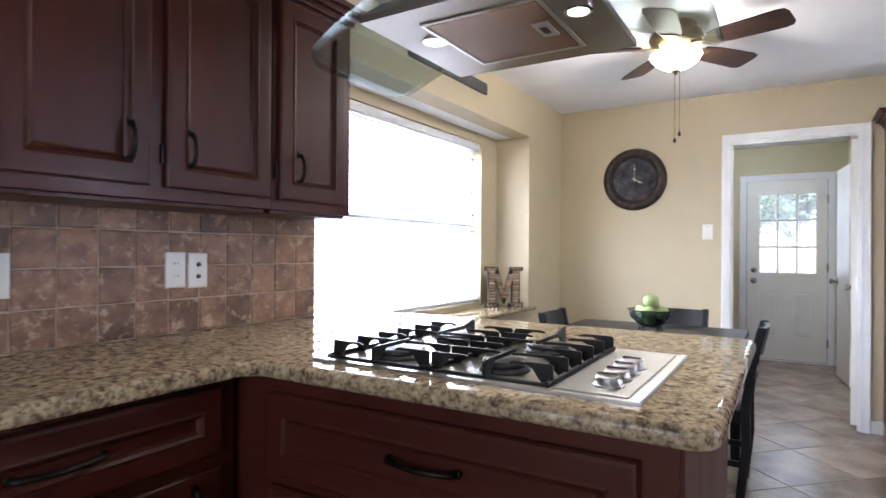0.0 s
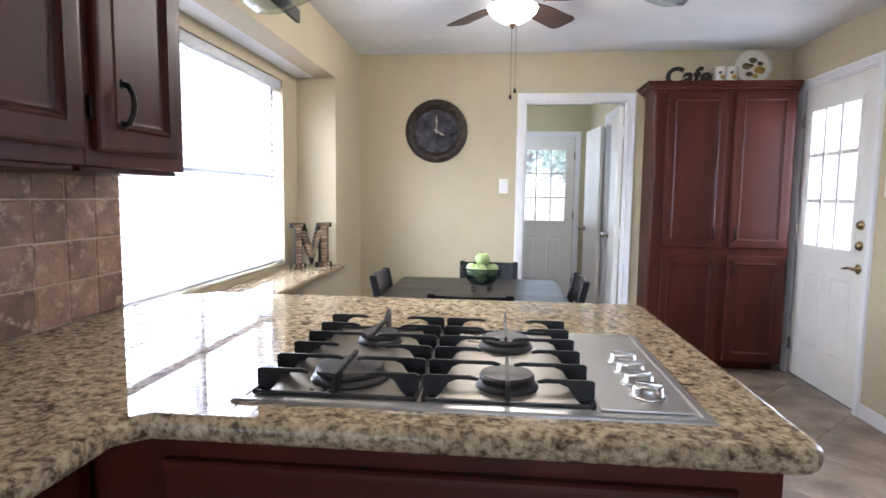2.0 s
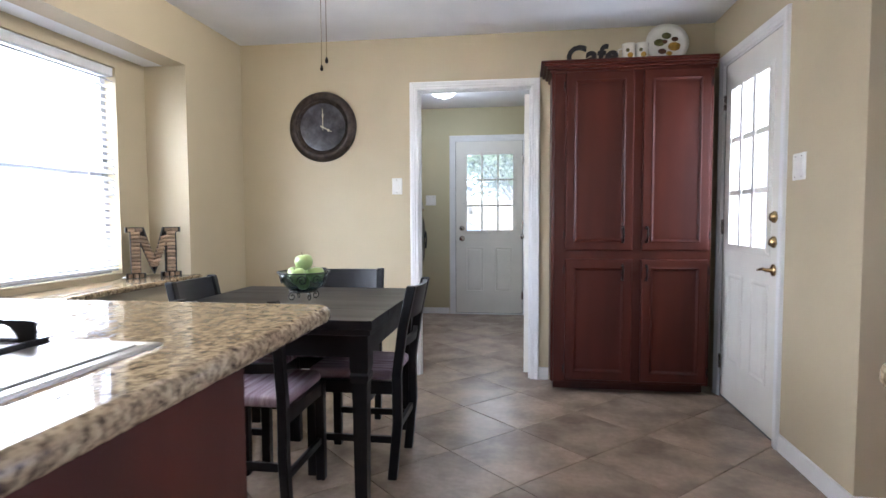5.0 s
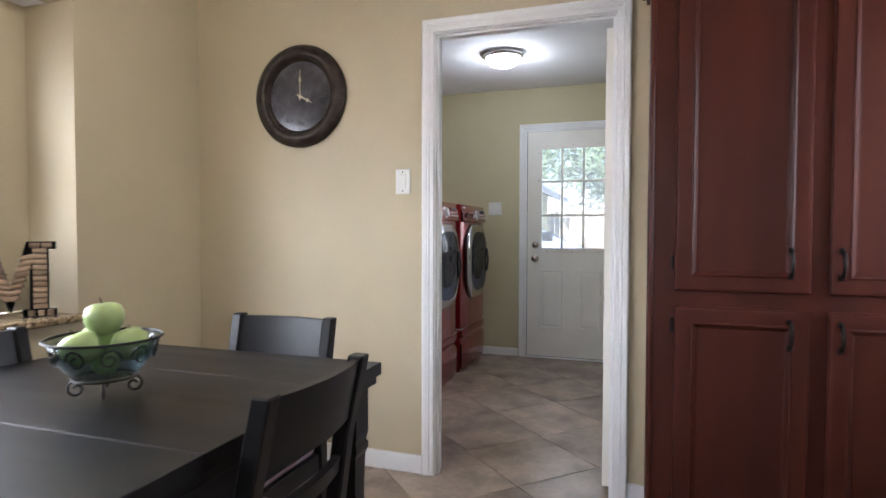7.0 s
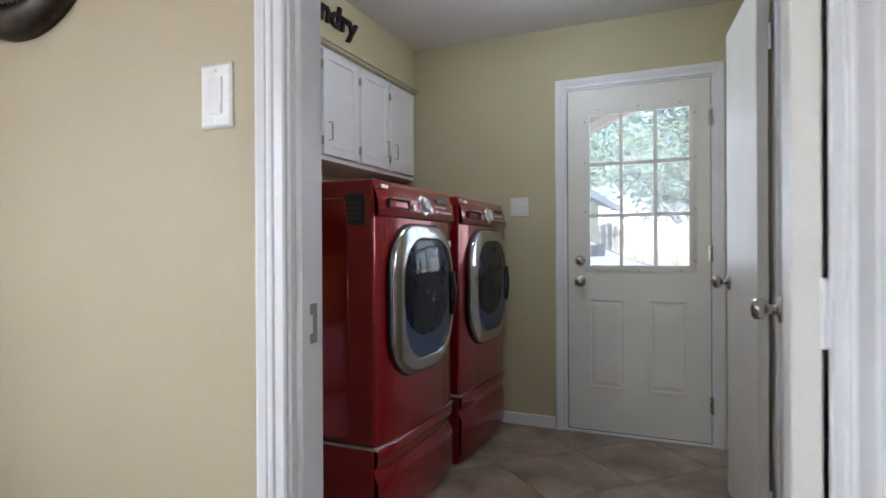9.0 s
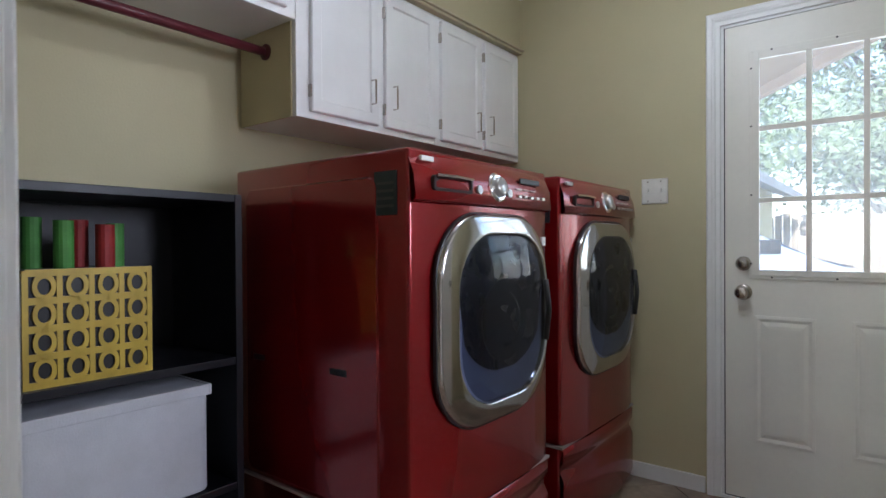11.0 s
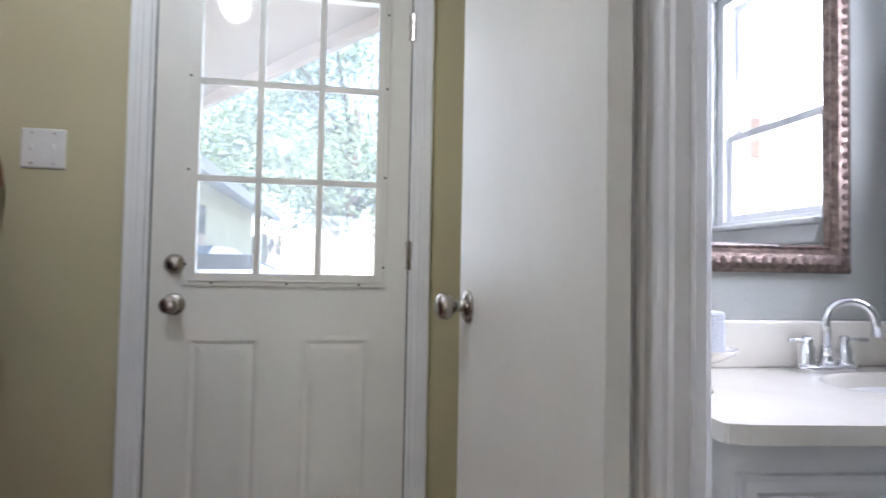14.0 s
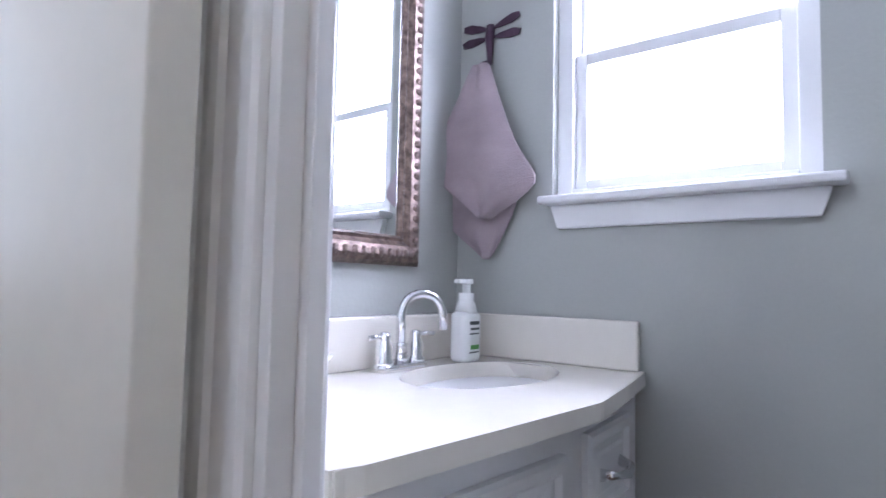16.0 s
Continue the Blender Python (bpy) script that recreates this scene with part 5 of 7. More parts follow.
for z in np.arange(0.042, LH - 0.03, 0.022):
    put_cork(0.05, z, 0.046, 0.020, 0)
    put_cork(w_ - 0.053, z, 0.046, 0.020, 0)
for x in (0.02, 0.05, 0.08, w_ - 0.02, w_ - 0.05, w_ - 0.082):
    put_cork(x, 0.015, 0.022, 0.024, 90)
for x in (0.03, 0.07, w_ - 0.03, w_ - 0.07):
    put_cork(x, LH - 0.015, 0.034, 0.022, 0)
for s in (0, 1):
    for k in range(8):
        u = (k + 0.5) / 8
        x, z = 0.085 + (w_ / 2 - 0.085) * u, LH - 0.05 + (0.065 - LH + 0.05) * u
        put_cork(x if s == 0 else w_ - x, z, 0.048, 0.021, 14 if s == 0 else -14)

# on the pantry
sign = text_bm("Cafe", 0.175, 0.008, 0.006, 0.12)
solid("cafe_sign", (sign.transform(pose(1.115, 4.83, 2.103, 90)), sign)[1], IRON, "black metal lettering that reads Cafe on the pantry", "sign")
for x in (1.545, 1.625):
    cup = thing("coffee_mug", "cream mug with painted fruit on the pantry", "mug", pose(x - 0.03, 4.86, 2.100), "mugs on the pantry")
    part("body", lathe([(0, 0), (0.036, 0), (0.040, 0.01), (0.042, 0.115), (0.045, 0.13), (0.041, 0.13), (0.038, 0.012), (0, 0.010)], 24), CERAM, cup, "", None, True)
    part("handle", tube([(-0.038, 0, 0.105), (-0.062, 0, 0.10), (-0.070, 0, 0.065), (-0.058, 0, 0.035), (-0.038, 0, 0.03)], 0.006, 8), CERAM, cup, "", None, True)
    part("fruit_print", lathe([(0, 0), (0.018, 0), (0.014, 0.003), (0, 0.004)], 10), AMBER, cup, "painted amber fruit", pose(0.004, -0.0395, 0.055, 90))
    part("leaf_print", lathe([(0, 0), (0.014, 0), (0.010, 0.003), (0, 0.004)], 8), OLIVE, cup, "painted olive leaves", pose(-0.010, -0.0385, 0.085, 90))
pl = thing("painted_plate", "cream plate painted with mushrooms and fruit, leaning on the wall", "plate", pose(1.755, 4.87, 2.102, 78) @ pose(0, 0.132, 0))
part("dish", lathe([(0, 0.0), (0.085, 0.002), (0.100, 0.012), (0.131, 0.018), (0.132, 0.021), (0.100, 0.016), (0.082, 0.006), (0, 0.004)], 48), CERAM, pl, "", None, True)
for x, y, r, m_ in ((-0.045, 0.01, 0.034, OLIVE), (0.0, 0.055, 0.03, OLIVE), (0.045, -0.02, 0.04, AMBER), (0.05, 0.03, 0.022, BROWNG), (-0.03, -0.05, 0.026, BROWNG), (0.012, -0.065, 0.020, AMBER), (-0.015, 0.015, 0.020, BROWNG)):
    part("painted_motif", lathe([(0, 0.0005), (r, 0.001), (r * 0.7, 0.0022), (0, 0.0026)], 14), m_, pl, "", pose(x, y, 0.0058 if math.hypot(x, y) + r < 0.09 else 0.012) @ Matrix.Diagonal((1, 0.75, 1, 1)))

# next room: curtain
cur = thing("sheer_curtain", "white sheer curtain hanging to the floor on a dark rod", "curtain", pose(2.56, 3.33, 0))
bm = bmesh.new()
cols = []
for k in range(141):
    x = 1.9 * k / 140
    y = 0.022 * math.sin(x * 46) + 0.012 * math.sin(x * 21 + 1)
    cols.append((bm.verts.new((x, y, 0.03)), bm.verts.new((x, y * 0.8, 1.1)), bm.verts.new((x, y * 0.6, 2.12))))
for a_, b_ in zip(cols, cols[1:]):
    bm.faces.new((a_[0], b_[0], b_[1], a_[1])), bm.faces.new((a_[1], b_[1], b_[2], a_[2]))
part("cloth", bm, CURTAIN, cur, "", None, True)
part("rod", tube([(-0.08, 0, 2.13), (1.98, 0, 2.13)], 0.011, 8), BRONZE, cur)
part("finial", lathe([(0, -0.02), (0.018, -0.01), (0.022, 0.004), (0.012, 0.02), (0, 0.024)], 14), BRONZE, cur, "", pose(-0.09, 0, 2.13, 0, -90), True)
wl = tagged(thing("window_living", "white framed window behind the sheer curtain", "window", pose(2.80, 3.47, 0.45)), kind="structure")
part("window_frame", boxes((0, 0.05, -0.03, 0.03, 0, 1.6), (1.45, 1.5, -0.03, 0.03, 0, 1.6), (0.05, 1.45, -0.03, 0.03, 0, 0.05), (0.05, 1.45, -0.03, 0.03, 1.55, 1.6), (0.05, 1.45, -0.02, 0.02, 0.78, 0.82)), WHITE, wl)

# ---- laundry ----
plan_of(LAUNDRY)


def squircle(w, h, r, n=8):
    return rounded(-w / 2, w / 2, -h / 2, h / 2, r, n)


def stack(rows):
    """Outlines at depths, joined, the last one closed: rows of (points, depth)."""
    bm = bmesh.new()
    rings = [[bm.verts.new((x, -d, z)) for x, z in pts] for pts, d in rows]
    for a, b in zip(rings, rings[1:]):
        n = len(a)
        for k in range(n):
            bm.faces.new((a[k], a[(k + 1) % n], b[(k + 1) % n], b[k]))
    bm.faces.new(rings[-1])
    return bm


def machine(name, label, y0, washer):
    """A front loader on a drawer pedestal: local x along the front, faces -y, then turned to face +x."""
    W, H, P, D = 0.728, 1.358, 0.345, 0.78
    c = thing(name, label, "washing machine" if washer else "dryer", on_left(-0.450 if washer else -0.445, y0, 0) @ Matrix.Diagonal((1, 1, 0.987, 1)), "red laundry pair")
    part("cabinet", box(0, W, 0.012, D, P + 0.008, H, 0.012, 3), RED, c, "", None, True)
    front = bmesh.new()
    # bowed front skin
    n = 10
    rows = []
    for z in (P + 0.01, P + 0.05, 0.70, 1.12, 1.215):
        rows.append([front.verts.new((0.004 + (W - 0.008) * k / n, 0.014 - 0.026 * (1 - (2 * k / n - 1) ** 4), z)) for k in range(n + 1)])
    for a, b in zip(rows, rows[1:]):
        for k in range(n):
            front.faces.new((a[k], a[k + 1], b[k + 1], b[k]))
    part("front_panel", front, RED, c, "", None, True)
    con = bmesh.new()
    rows = []
    for z, o in ((1.218, 0.0), (1.225, -0.014), (1.29, -0.006), (1.335, 0.012), (1.352, 0.03)):
        rows.append([con.verts.new((0.004 + (W - 0.008) * k / n, 0.004 + o - 0.016 * (1 - (2 * k / n - 1) ** 4), z)) for k in range(n + 1)])
    for a, b in zip(rows, rows[1:]):
        for k in range(n):
            con.faces.new((a[k], a[k + 1], b[k + 1], b[k]))
    panel = part("control_panel", con, RED, c, "", None, True)
    # Recess coloured near black, for the shade inside the grip.
    part("drawer_grip", stack([(rounded(-0.085, 0.085, -0.02, 0.02, 0.010), 0.0), (rounded(-0.085, 0.085, -0.02, 0.02, 0.010), 0.012), (rounded(-0.078, 0.078, -0.013, 0.016, 0.008), 0.013), (rounded(-0.074, 0.074, -0.010, 0.013, 0.006), 0.002)]), SHADEIN, c, "recessed detergent drawer grip with its shade coloured in", pose(0.145, -0.012, 1.268))
    part("grip_lip", tube([(-0.08, -0.018, 0.019), (0, -0.021, 0.021), (0.08, -0.018, 0.019)], 0.004, 6), CHROME, c, "", pose(0.145, -0.012, 1.268))
    part("dial_ring", lathe([(0.030, 0), (0.046, 0), (0.046, 0.010), (0.036, 0.016), (0.030, 0.012)], 28), CHROME, c, "", pose(0.366, -0.010, 1.276, 80), True)
    part("dial", lathe([(0, 0), (0.031, 0), (0.029, 0.026), (0.024, 0.030), (0, 0.030)], 24), STEEL, c, "silver programme dial", pose(0.366, -0.010, 1.276, 80), True)
    part("brand_mark", box(0.035, 0.085, -0.003, 0.006, 1.325, 1.338, 0.001), PLATE, c, "small silver badge", None)
    part("display", box(0.50, 0.625, -0.0185, -0.012, 1.300, 1.318, 0.002), BLACKP, c, "dark display window")
    for k in range(5):
        part("button", box(0.475 + k * 0.038, 0.495 + k * 0.038, -0.028, -0.016, 1.252, 1.262, 0.002), STEEL, c)
    for bx in (0.262, 0.425):
        part("button", lathe([(0, 0), (0.014, 0), (0.013, 0.010), (0, 0.011)], 14), STEEL, c, "round silver button", pose(bx, -0.018, 1.262, 85))
    for k in range(3):
        part("printed_bar", box(0.47 + 0.045 * k, 0.50 + 0.045 * k, -0.024, -0.008, 1.278, 1.282), PLATE, c)
    part("side_badge", box(W - 0.06, W - 0.035, -0.0045, 0.01, 1.10, 1.13, 0.002), PLATE, c)
    # door
    cx, cz = W / 2 + 0.0, 0.888
    o1, o2, o3 = squircle(0.582, 0.614, 0.190), squircle(0.568, 0.600, 0.185), squircle(0.560, 0.592, 0.183)
    slide = 0.026
    i0, i1, i2, i3 = [[(x + slide, z) for x, z in squircle(w, h, r)] for w, h, r in ((0.494, 0.510, 0.172), (0.486, 0.502, 0.170), (0.476, 0.492, 0.166), (0.468, 0.484, 0.163))]
    ring = bmesh.new()
    loops = [[ring.verts.new((x, -d, z)) for x, z in pts] for pts, d in ((o1, 0.0), (o1, 0.014), (o2, 0.022), (o3, 0.0235), (i0, 0.0305), (i1, 0.0305), (i2, 0.026), (i3, 0.012))]
    for la, lb in zip(loops, loops[1:]):
        nn = len(la)
        for k in range(nn):
            ring.faces.new((la[k], la[(k + 1) % nn], lb[(k + 1) % nn], lb[k]))
    door = part("door", ring, RINGM, c, "polished chrome door ring", pose(cx, -0.008, cz), True)
    part("door_shadow_gap", stack([(squircle(0.590, 0.622, 0.193), 0.0), (squircle(0.590, 0.622, 0.193), 0.010), (o1, 0.012)]), BLACKP, c, "", pose(cx, -0.008, cz))
    part("door_bowl", stack([(i3, 0.010), (i3, 0.015)]), LILAC, door, "grey blue inner door ring", pose(cx, -0.008, cz))
    # Upper outline widened so dark covers the shaded bowl, leaving a lit crescent below.
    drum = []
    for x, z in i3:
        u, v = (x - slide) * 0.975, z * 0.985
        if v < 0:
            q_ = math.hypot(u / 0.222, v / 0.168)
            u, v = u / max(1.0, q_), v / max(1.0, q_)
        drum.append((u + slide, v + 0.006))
    part("drum", stack([(drum, 0.0155), (drum, 0.018)]), DRUMSHADE, door, "dark drum with the bowl's upper shade", pose(cx, -0.008, cz))
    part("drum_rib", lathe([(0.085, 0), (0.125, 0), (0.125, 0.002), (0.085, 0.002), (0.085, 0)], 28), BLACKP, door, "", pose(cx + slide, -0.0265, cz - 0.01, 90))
    g = bmesh.new()
    grow = [(1.0, 0.030), (0.86, 0.037), (0.6, 0.043), (0.3, 0.046)]
    loops = [[g.verts.new((slide + (x - slide) * f_, -d, z * f_)) for x, z in i3] for f_, d in grow]
    for la, lb in zip(loops, loops[1:]):
        nn = len(la)
        for k in range(nn):
            g.faces.new((la[k], la[(k + 1) % nn], lb[(k + 1) % nn], lb[k]))
    g.faces.new(loops[-1])
    part("door_glass", g, WASHG, door, "smoked convex door glass", pose(cx, -0.008, cz), True)
    part("door_handle", tube([(cx + 0.248, -0.046, cz - 0.10), (cx + 0.256, -0.054, cz), (cx + 0.248, -0.046, cz + 0.10)], 0.010, 8), BLACKP, door, "", None, True)
    # pedestal
    part("pedestal", box(0.004, W - 0.004, 0.02, D - 0.02, 0.0, P, 0.008), RED, c, "", None, True)
    dr = bmesh.new()
    rows = []
    for z, o in ((0.02, 0.0), (0.05, -0.012), (0.22, -0.012), (0.245, 0.0), (0.262, 0.012), (0.29, -0.010), (P - 0.012, -0.012), (P, 0.0)):
        rows.append([dr.verts.new((0.010 + (W - 0.02) * k / n, 0.016 + o - 0.022 * (1 - (2 * k / n - 1) ** 4), z)) for k in range(n + 1)])
    for a, b in zip(rows, rows[1:]):
        for k in range(n):
            dr.faces.new((a[k], a[k + 1], b[k + 1], b[k]))
    part("pedestal_drawer", dr, RED, c, "red storage drawer with a grip groove", None, True)
    part("joint_strip", box(-0.001, W + 0.001, 0.004, D, P - 0.001, P + 0.0075), mat("pale gasket", (0.45, 0.43, 0.42), 0.6) if washer else bpy.data.materials["pale gasket"], c)
    part("side_label", box(-0.0025, 0.0, 0.05, 0.13, 1.185, 1.30), TEAL, c, "teal printed energy label")
    for k in range(4):
        part("label_line", box(-0.0032, -0.0026, 0.06, 0.12, 1.205 + k * 0.02, 1.212 + k * 0.02), GREYBAR, c)
    part("side_panel", stack([(rounded(-0.30, 0.30, -0.46, 0.46, 0.03, 3), 0.0), (rounded(-0.295, 0.295, -0.455, 0.455, 0.03, 3), 0.004)]), RED, c, "", on_right(0.0, 0.42, 0.83) @ pose(0, 0, 0))
    part("transport_cap", box(-0.006, 0.0, 0.24, 0.31, 0.735, 0.755, 0.003), BLACKP, c)
    part("transport_cap", box(-0.006, 0.0, 0.62, 0.68, 0.735, 0.755, 0.003), BLACKP, c)
    return c


machine("washing_machine", "metallic red front loading washer on a drawer pedestal", 6.11, True)
machine("tumble_dryer", "metallic red front loading dryer on a drawer pedestal", 6.93, False)

WDOOR = [(0, 0), (0, 0.014), (0.004, 0.018), (0.010, 0.018), (0.040, 0.018), (0.046, 0.012), (0.052, 0.012)]


def white_cabinet(y0, y1, z0, z1, doors, label, side_open=False):
    c = thing("wall_cabinet", label, "cabinet", pose(XLL, y0, z0), "white laundry cabinets")
    d = -1.082 - XLL
    part("body", box(0.002, d, 0, y1 - y0, 0, z1 - z0, 0.002), WHITE, c)
    if side_open:
        part("end_panel", box(0.002, d - 0.02, -0.006, 0, 0.0, z1 - z0, 0.001), GREENLIT, c, "khaki painted end panel")
    for a, b, hy in doors:
        dd = part("door", stepped(b - a, z1 - z0 - 0.045, WDOOR), WHITE, c)
        dd.matrix_basis = on_left(d, a - y0, 0.025)
        hm = tube([(0, 0, -0.045), (0, -0.022, -0.045), (0, -0.022, 0.045), (0, 0, 0.045)], 0.0035, 6)
        part("handle", hm, NICKEL, dd, "slim chrome pull", pose(hy - a, -0.018, 0.12 if z1 - z0 > 0.4 else 0.09))
        for hz in (0.07, z1 - z0 - 0.12):
            part("hinge", box(-0.006, 0.0, -0.016, 0, hz - 0.022, hz + 0.022, 0.002), NICKEL, dd)
    return c


white_cabinet(6.245, 6.985, 1.528, 2.098, [(6.30, 6.625, 6.585), (6.665, 6.975, 6.705)], "white painted laundry wall cabinet with two doors", True)
white_cabinet(6.987, 7.697, 1.528, 2.098, [(7.02, 7.33, 7.29), (7.362, 7.672, 7.402)], "white painted laundry wall cabinet above the dryer")
white_cabinet(5.20, 6.243, 1.85, 2.098, [(5.24, 5.70, 5.64), (5.74, 6.20, 5.80)], "short white laundry cabinet over the hanging rod")
solid("cabinet_moulding", boxes((XLL + 0.002, -1.052, 5.20, 7.697, 2.099, 2.112), (XLL + 0.002, -1.040, 5.20, 7.697, 2.112, 2.122), bevel=0.003), mat("tan painted moulding", (0.54, 0.48, 0.33), 0.5, vary=0.05, scale=4, fine=60, bump=0.05), "tan painted moulding over the laundry cabinets", "moulding")
rod = thing("hanging_rod", "maroon painted clothes rod under the short cabinet", "clothes rod", pose(-1.24, 5.16, 1.772))
part("rod", tube([(0, 0, 0), (0, 1.083, 0)], 0.016, 12), MAROON, rod, "", None, True)
part("flange", lathe([(0, 0), (0.028, 0), (0.028, 0.010), (0.016, 0.014), (0, 0.014)], 16), MAROON, rod, "", pose(0, 1.083, 0, 90))
lt = text_bm("Laundry", 0.2, 0.007, 0.006, 0.15)
wx = max(v.co.x for v in lt.verts)
lt.transform(pose(-1.058, 6.36, 2.215, 90, 0, 90) @ Matrix.Diagonal((0.61 / wx, 0.78, 1, 1)))
solid("laundry_sign", lt, IRON, "black lettering that reads Laundry on the soffit", "sign")

# shelf unit with bins
sh = thing("cube_shelf", "dark navy open shelf unit with bins", "shelf", pose(XLL + 0.02, 5.375, 0))
SW, SD, SH = 0.61, 0.38, 1.24
part("side_panel", box(0, SD, 0, 0.022, 0, SH, 0.002), NAVY, sh)
part("side_panel", box(0, SD, SW - 0.022, SW, 0, SH, 0.002), NAVY, sh)
for z in (0.03, 0.385, 0.748, SH - 0.022):
    part("shelf_board", box(0, SD - 0.002, 0.022, SW - 0.022, z, z + 0.022, 0.002), NAVY, sh)
part("back_panel", box(0, 0.006, 0.022, SW - 0.022, 0.06, SH - 0.022), NAVY, sh)
for z in (0.0525, 0.4075):
    b = thing("fabric_bin", "white woven fabric bin on the shelf", "bin", pose(XLL + 0.075, 5.43, z), "bins on the shelf")
    bm = bullnose(rounded(0, 0.31, 0, 0.46, 0.03, 3), 0, 0.295, 0.008, 3)
    part("basket", bm, CLOTHW, b, "", None, True)
    part("rim", boxes((-0.003, 0.313, -0.003, 0.006, 0.268, 0.298), (-0.003, 0.313, 0.454, 0.463, 0.268, 0.298), (0.304, 0.314, 0.006, 0.454, 0.268, 0.298), bevel=0.002), CLOTHW, b, "folded cloth rim")
tin = thing("paper_tin", "yellow pierced tin holding rolls of wrapping paper", "tin", pose(XLL + 0.185, 5.452, 0.7705) @ Matrix.Diagonal((1, 1, 1.34, 1)))
part("liner", box(0.006, 0.19, 0.006, 0.274, 0, 0.20, 0.003), BLACKP, tin, "dark inside of the tin")
lat = bmesh.new()
for i in range(5):
    add_box(lat, 0.1905, 0.1965, 0.27 * i / 4 - 0.006 + 0.005, 0.27 * i / 4 + 0.011, 0, 0.20)
    add_box(lat, 0.191, 0.1970, 0.005, 0.28, 0.19 * i / 4, 0.19 * i / 4 + 0.012)
part("front_plate", lat, YELLOW, tin, "yellow lattice front")
qf = lathe([(0.014, 0), (0.024, 0), (0.024, 0.004), (0.014, 0.004), (0.014, 0)], 14)
qm = mesh_of(qf, "quatrefoil", YELLOW)
for i in range(4):
    for j in range(4):
        share("quatrefoil", qm, tin, pose(0.193, 0.042 + 0.0675 * i, 0.030 + 0.0475 * j, 0, 90, 0))
for x, y, hh, m_ in ((0.05, 0.06, 0.30, GREENP), (0.11, 0.11, 0.28, GREENP), (0.06, 0.16, 0.29, REDP), (0.12, 0.20, 0.26, REDP), (0.09, 0.235, 0.27, GREENP)):
    r_ = solid("paper_roll", lathe([(0, 0), (0.022, 0), (0.022, hh), (0.008, hh), (0.008, hh - 0.01), (0, hh - 0.01)], 16), m_, "roll of green wrapping paper in the tin" if m_ is GREENP else "roll of red wrapping paper in the tin", "paper roll", group="paper rolls", smooth=False)
    r_.matrix_basis = HERE[0] @ pose(XLL + 0.185 + x, 5.452 + y, 1.039) @ Matrix.Diagonal((1, 1, 0.42, 1))

cl = thing("ceiling_lamp", "round flush ceiling lamp with lit frosted glass", "ceiling lamp", pose(-0.06, 6.65, ZC) @ Matrix.Diagonal((0.95, 0.95, 1.05, 1)))
part("rim", lathe([(0, 0), (0.150, 0), (0.152, -0.022), (0.138, -0.034), (0.128, -0.034), (0.128, -0.020), (0, -0.02)], 40), CHROME, cl, "shiny metal rim", None, True)
part("glass_dome", lathe([(0.128, -0.030), (0.120, -0.052), (0.095, -0.074), (0.055, -0.088), (0.0, -0.092)], 40), COOL, cl, "lit frosted glass dome", None, True).visible_shadow = False
part("finial", lathe([(0, -0.090), (0.010, -0.092), (0.011, -0.100), (0, -0.108)], 12), NICKEL, cl)
plan_of(KITCHEN)
sx, sy = DX0 + 0.0138, YW + 0.036
part("strike_plate", boxes((sx, sx + 0.002, sy, sy + 0.0325, 0.915, 0.932), (sx, sx + 0.002, sy, sy + 0.0325, 0.966, 0.985), (sx, sx + 0.002, sy, sy + 0.008, 0.932, 0.966), (sx, sx + 0.002, sy + 0.022, sy + 0.0325, 0.932, 0.966)), NICKEL, tagged(thing("door_strike", "metal strike plate in the white jamb", "strike plate"), kind="structure"))
plan_of(LAUNDRY)
hk = solid("wall_hook", lathe([(0, 0), (0.010, 0), (0.010, 0.004), (0.004, 0.006), (0.004, 0.02), (0.008, 0.024), (0, 0.026)], 10), NICKEL, "small metal bumper on the laundry wall", "hook")
hk.matrix_basis = HERE[0] @ pose(0.80, YB, 1.90, 90)

# ---- bathroom ----
ZV = 0.815
van = thing("vanity_cabinet", "white painted vanity cabinet with panelled doors", "vanity", pose(1.0, 6.60, 0))
plan = [(0.99, 6.988), (1.771, 6.988), (1.771, 6.56), (1.46, 6.55), (0.99, 6.60)]
bm = prism([(x - 1.0, y - 6.60) for x, y in plan], 0.08, ZV - 0.028)
part("body", bm, WHITE, van)
part("toe_kick", prism([(x - 1.0, y - 6.60 + (0.05 if y < 6.7 else 0)) for x, y in plan], 0.0, 0.08), WHITE, van)
VP = [(0, 0), (0, 0.012), (0.006, 0.017), (0.020, 0.017), (0.028, 0.009), (0.040, 0.009), (0.050, 0.013), (0.056, 0.013)]
q = math.degrees(math.atan2(6.55 - 6.60, 1.46 - 0.975))
p = part("door", stepped(0.395, 0.615, VP), WHITE, van)
p.matrix_basis = pose(0.04 - 0.025 + 0.02, -0.006, 0.12, 0, 0, q)
for kx_ in (0.16, 0.215):
    part("knob", lathe([(0, 0), (0.010, 0), (0.006, 0.010), (0.013, 0.020), (0.010, 0.026), (0, 0.027)], 14), CHROME, p, "", pose(kx_, -0.017, 0.50, 90), True)
q2 = math.degrees(math.atan2(6.56 - 6.55, 1.736 - 1.46))
for z, h in ((0.60, 0.15), (0.42, 0.15), (0.12, 0.27)):
    d = part("drawer_front", stepped(0.21, h, VP[:6] + [(0.046, 0.012)]), WHITE, van)
    d.matrix_basis = pose(0.498, -0.047, z, 0, 0, q2)
    part("handle", tube([(0.055, -0.012, h / 2), (0.070, -0.036, h / 2), (0.105, -0.042, h / 2 - 0.004), (0.140, -0.036, h / 2), (0.155, -0.012, h / 2)], [0.011, 0.006, 0.008, 0.006, 0.011], 8), CHROME, d, "chrome bow pull", None, True)
